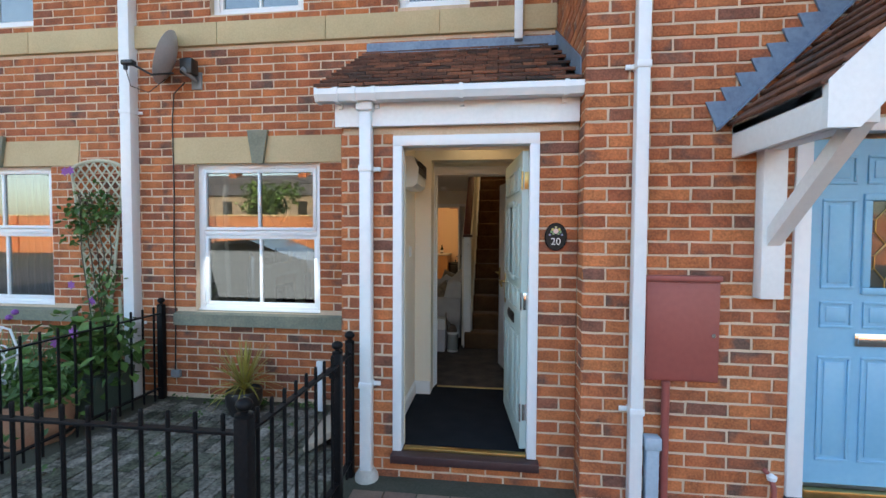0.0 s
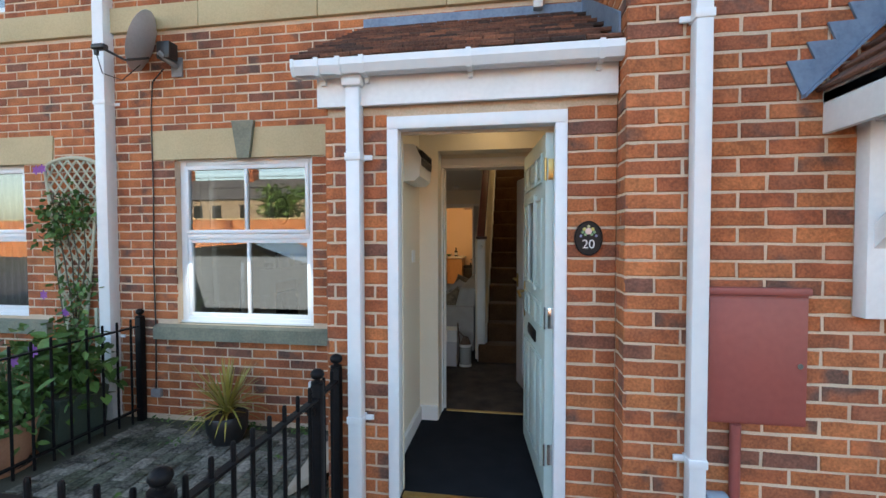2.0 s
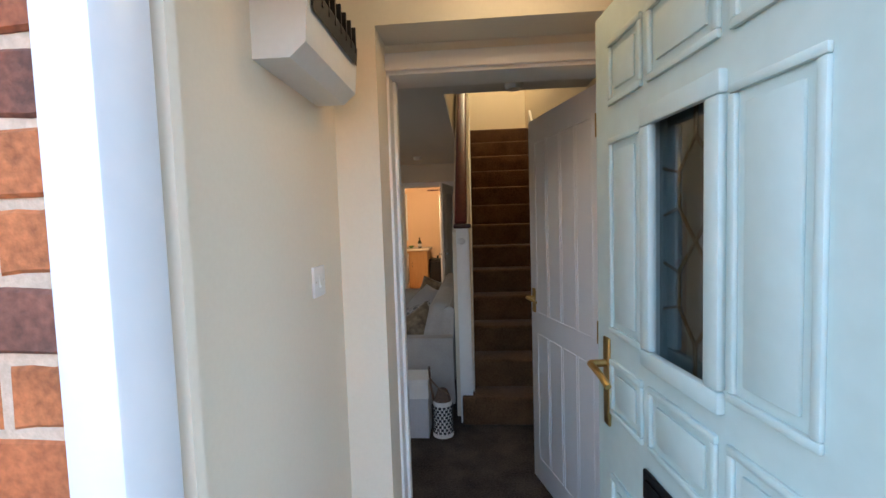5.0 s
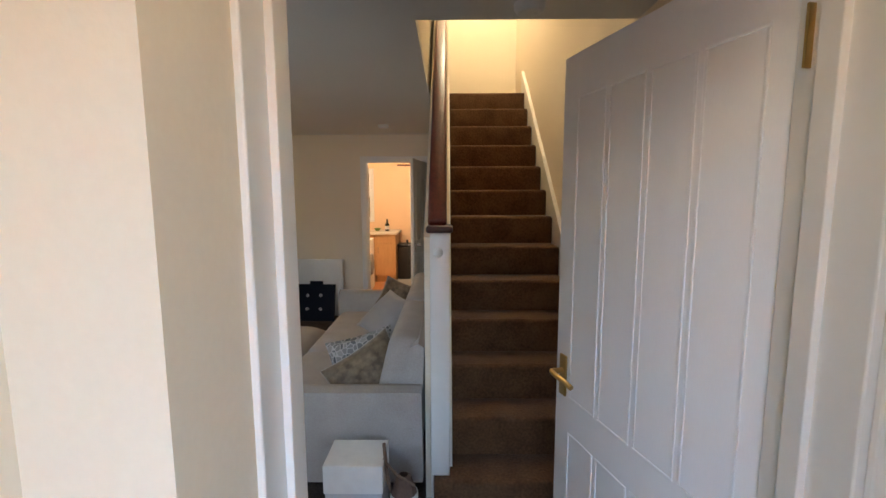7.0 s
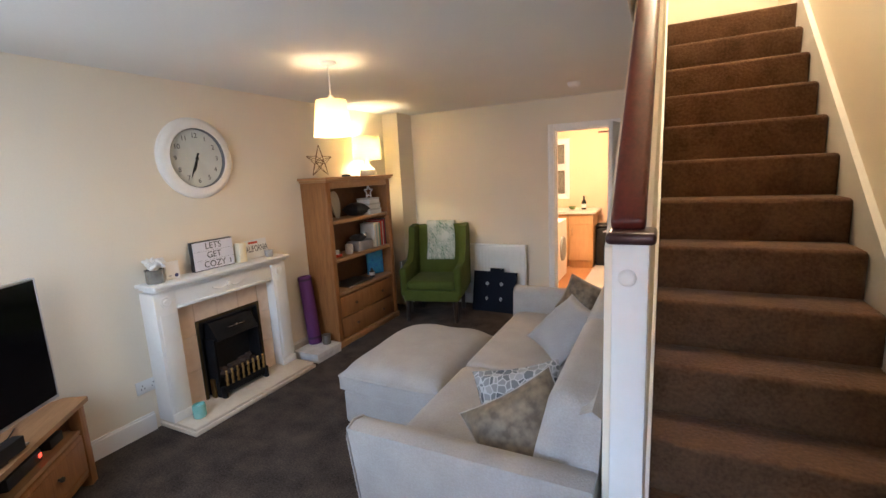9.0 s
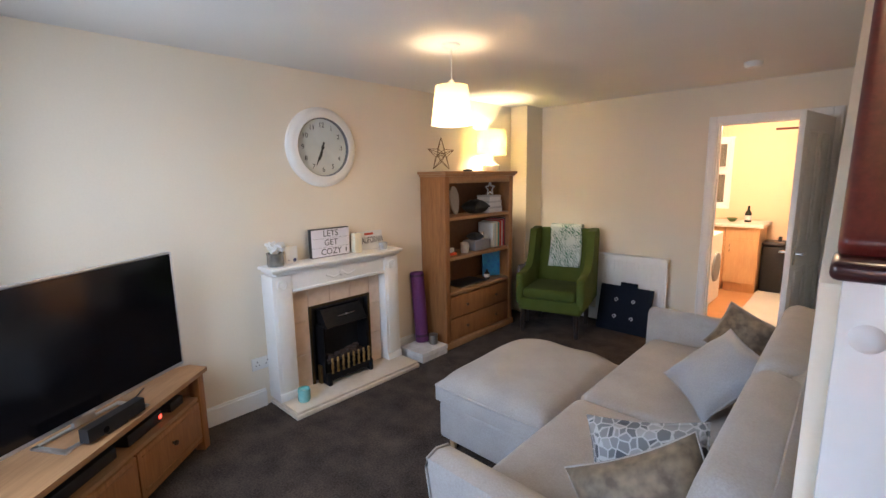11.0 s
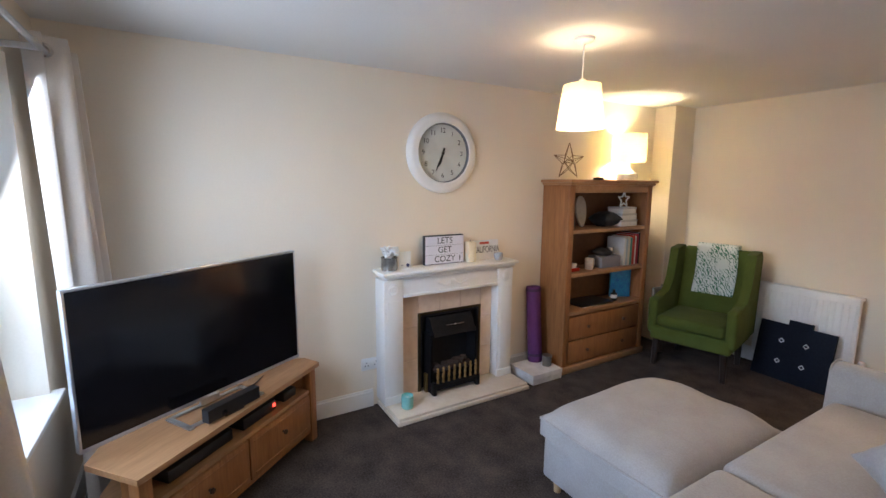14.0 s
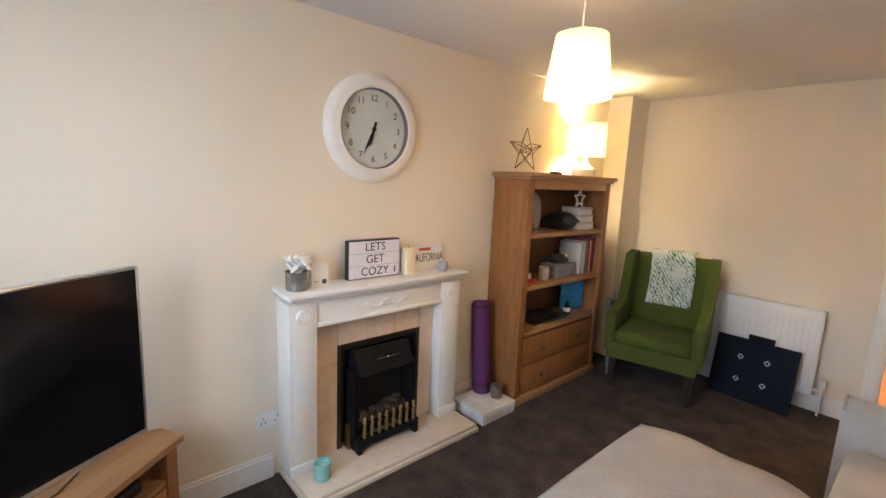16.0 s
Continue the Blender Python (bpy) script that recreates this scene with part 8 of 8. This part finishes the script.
for x, y in ((-6.5, -23.9), (-4.5, -23.9)):
    nt = thing("notice_board", (x, y, 1.4), "small white notice on the boundary wall", "sign", group="notices")
    put("board", Shape().rbox((-0.22, -0.09, 0), (0.22, -0.05, 0.5), 0.01), PAPER_W, nt)
SLATE = surface("slate_roof", (0.10, 0.10, 0.11), (0.07, 0.07, 0.078), rough=0.8, grain=30)
for k in range(6):
    hx = -34 + k * 8.2
    hs = thing("terraced_house", (hx, -42, GROUND), "distant stone terraced house with a slate roof and chimney", "house", group="distant terrace")
    put("wall", Shape().box((-4.1, -4, 0), (4.1, 4, 5.4)), surface("sooty_stone", (0.30, 0.24, 0.18), (0.22, 0.18, 0.14)), hs)
    put("roof", Shape().prism([(-4.3, 5.4), (0, 8.0), (4.3, 5.4)], -4.1, 4.1, "x"), SLATE, hs)
    put("chimney", Shape().box((-3.9, -0.6, 6.8), (-3.0, 0.6, 9.2)), BRICK, hs)
    for wx in (-2.4, 0.4, 2.6):
        for wz in (1.0, 3.4):
            put("window", Shape().box((wx, 4.0, wz), (wx + 1.0, 4.04, wz + 1.4)), SCREEN, hs)
for tx, ty, th in ((-17.5, -27.5, 5.2), (-1.5, -28.5, 4.6), (9, -27, 5.5)):
    te = thing("tree", (tx, ty, GROUND), "broad green tree behind the boundary wall", "tree", group="distant trees")
    put("trunk", Shape().cyl((0, 0, 0), (0.2, 0, th * 0.5), 0.22, 0.14, 10).cyl((0.2, 0, th * 0.48), (0.9, 0.3, th * 0.8), 0.1, 0.04, 8).cyl((0.2, 0, th * 0.48), (-0.8, -0.2, th * 0.82), 0.1, 0.04, 8), surface("tree_bark", (0.12, 0.09, 0.06)), te)
    rnd = random.Random(int(th * 10))
    foliage("crown", [(rnd.uniform(-1.6, 1.6), rnd.uniform(-1.4, 1.4), th * rnd.uniform(0.55, 1.0)) for _ in range(22)], 1500, 0.34, LEAF, te, "uneven green crown", (0.42, 0.42, 0.32), int(tx * 7) + 99)
for k, mx in enumerate((-13.0, -5.2, 3.5)):
    ms = thing("rail_mast", (mx, -30.0, GROUND), "steel railway catenary mast", "mast", group="railway masts")
    put("mast", Shape().box((-0.12, -0.12, 0), (0.12, 0.12, 8.0)), STEEL, ms)
    put("arm", Shape().box((-2.2, -0.05, 6.6), (0.0, 0.05, 6.72)).box((-2.2, -0.05, 5.6), (0.0, 0.05, 5.68)).cyl((-2.0, 0, 5.6), (0, 0, 6.7), 0.04, n=6), STEEL, ms)
wl = thing("overhead_wires", (0, -30, 0), "thin dark railway overhead wires on masts", "wires")
put("wire", Shape().cyl((-40, 0, 6.4), (30, 0, 6.4), 0.03, n=5).cyl((-40, 0, 5.5), (30, 0, 5.5), 0.03, n=5), BLACK, wl)


def parked_car(x, y, paint, label):
    c = thing("parked_car", (x, y, GROUND), label, "car", group="parked cars")
    prof = [(-2.05, 0.30), (-2.1, 0.62), (-1.95, 0.82), (-1.15, 0.95), (-0.55, 1.38), (0.7, 1.46), (1.55, 1.15), (1.95, 1.05), (2.08, 0.75), (2.05, 0.30)]
    put("body", Shape().prism(prof, -0.84, 0.84, "y"), paint, c, smooth=True)
    for s in (-1, 1):
        put("window", Shape().prism([(-0.95, 0.98), (-0.48, 1.32), (0.65, 1.39), (1.35, 1.10), (1.3, 1.0)], s * 0.842, s * 0.846, "y"), SCREEN, c, "dark side glass")
        for wx in (-1.3, 1.3):
            wh = put("wheel", Shape().lathe((wx, s * 0.74, 0.31), [(0.18, -0.1), (0.31, -0.1), (0.315, 0.0), (0.31, 0.1), (0.18, 0.1)], 24, "y"), BLACK, c, "black tyre", smooth=True)
            put("rim", Shape().lathe((wx, s * 0.74, 0.31), [(0.0, s * 0.09), (0.18, s * 0.095)], 18, "y"), CHROME, wh, "silver rim", smooth=True)
        put("headlight", Shape().rbox((-2.09, s * 0.55, 0.66), (-1.98, s * 0.80, 0.78), 0.03), CHROME, c, "clear headlight")
    put("windscreen", Shape().prism([(-1.16, 0.955), (-0.57, 1.375), (-0.55, 1.385), (-1.14, 0.965)], -0.74, 0.74, "y"), SCREEN, c, "dark windscreen")
    return c


DARKPAINT = surface("dark_blue_car_paint", (0.03, 0.04, 0.06), (0.035, 0.045, 0.065), rough=0.15, bump=0.0)
parked_car(-5.6, -4.2, DARKPAINT, "dark blue parked hatchback on the roadside")
parked_car(-0.5, -7.2, surface("grey_car_paint", (0.14, 0.15, 0.16), rough=0.2, metal=0.4, bump=0.0), "grey parked hatchback on the roadside")


# lace curtains in the neighbour's window
net = thing("net_curtain", (-4.84, 1.33, 0.74), "white net curtains hanging inside the neighbour's window", "curtain")
for x0, x1 in ((-0.60, -0.02), (0.02, 0.60)):
    nt_ = Shape()
    for i in range(9):
        for j in range(49):
            u = j / 48
            nt_.v.append((x0 + (x1 - x0) * u, 0.022 * math.sin(44 * u + 0.6 * math.sin(i)), 1.33 * i / 8))
    nt_.f += [(i * 49 + j, i * 49 + j + 1, (i + 1) * 49 + j + 1, (i + 1) * 49 + j) for i in range(8) for j in range(48)]
    lace = put("lace", nt_, shade_cloth("white_lace", (0.80, 0.82, 0.84), 0.3), net, smooth=True, flat=80)
    lace_thick = lace.modifiers.new("thick", "SOLIDIFY")
    lace_thick.thickness = 0.002
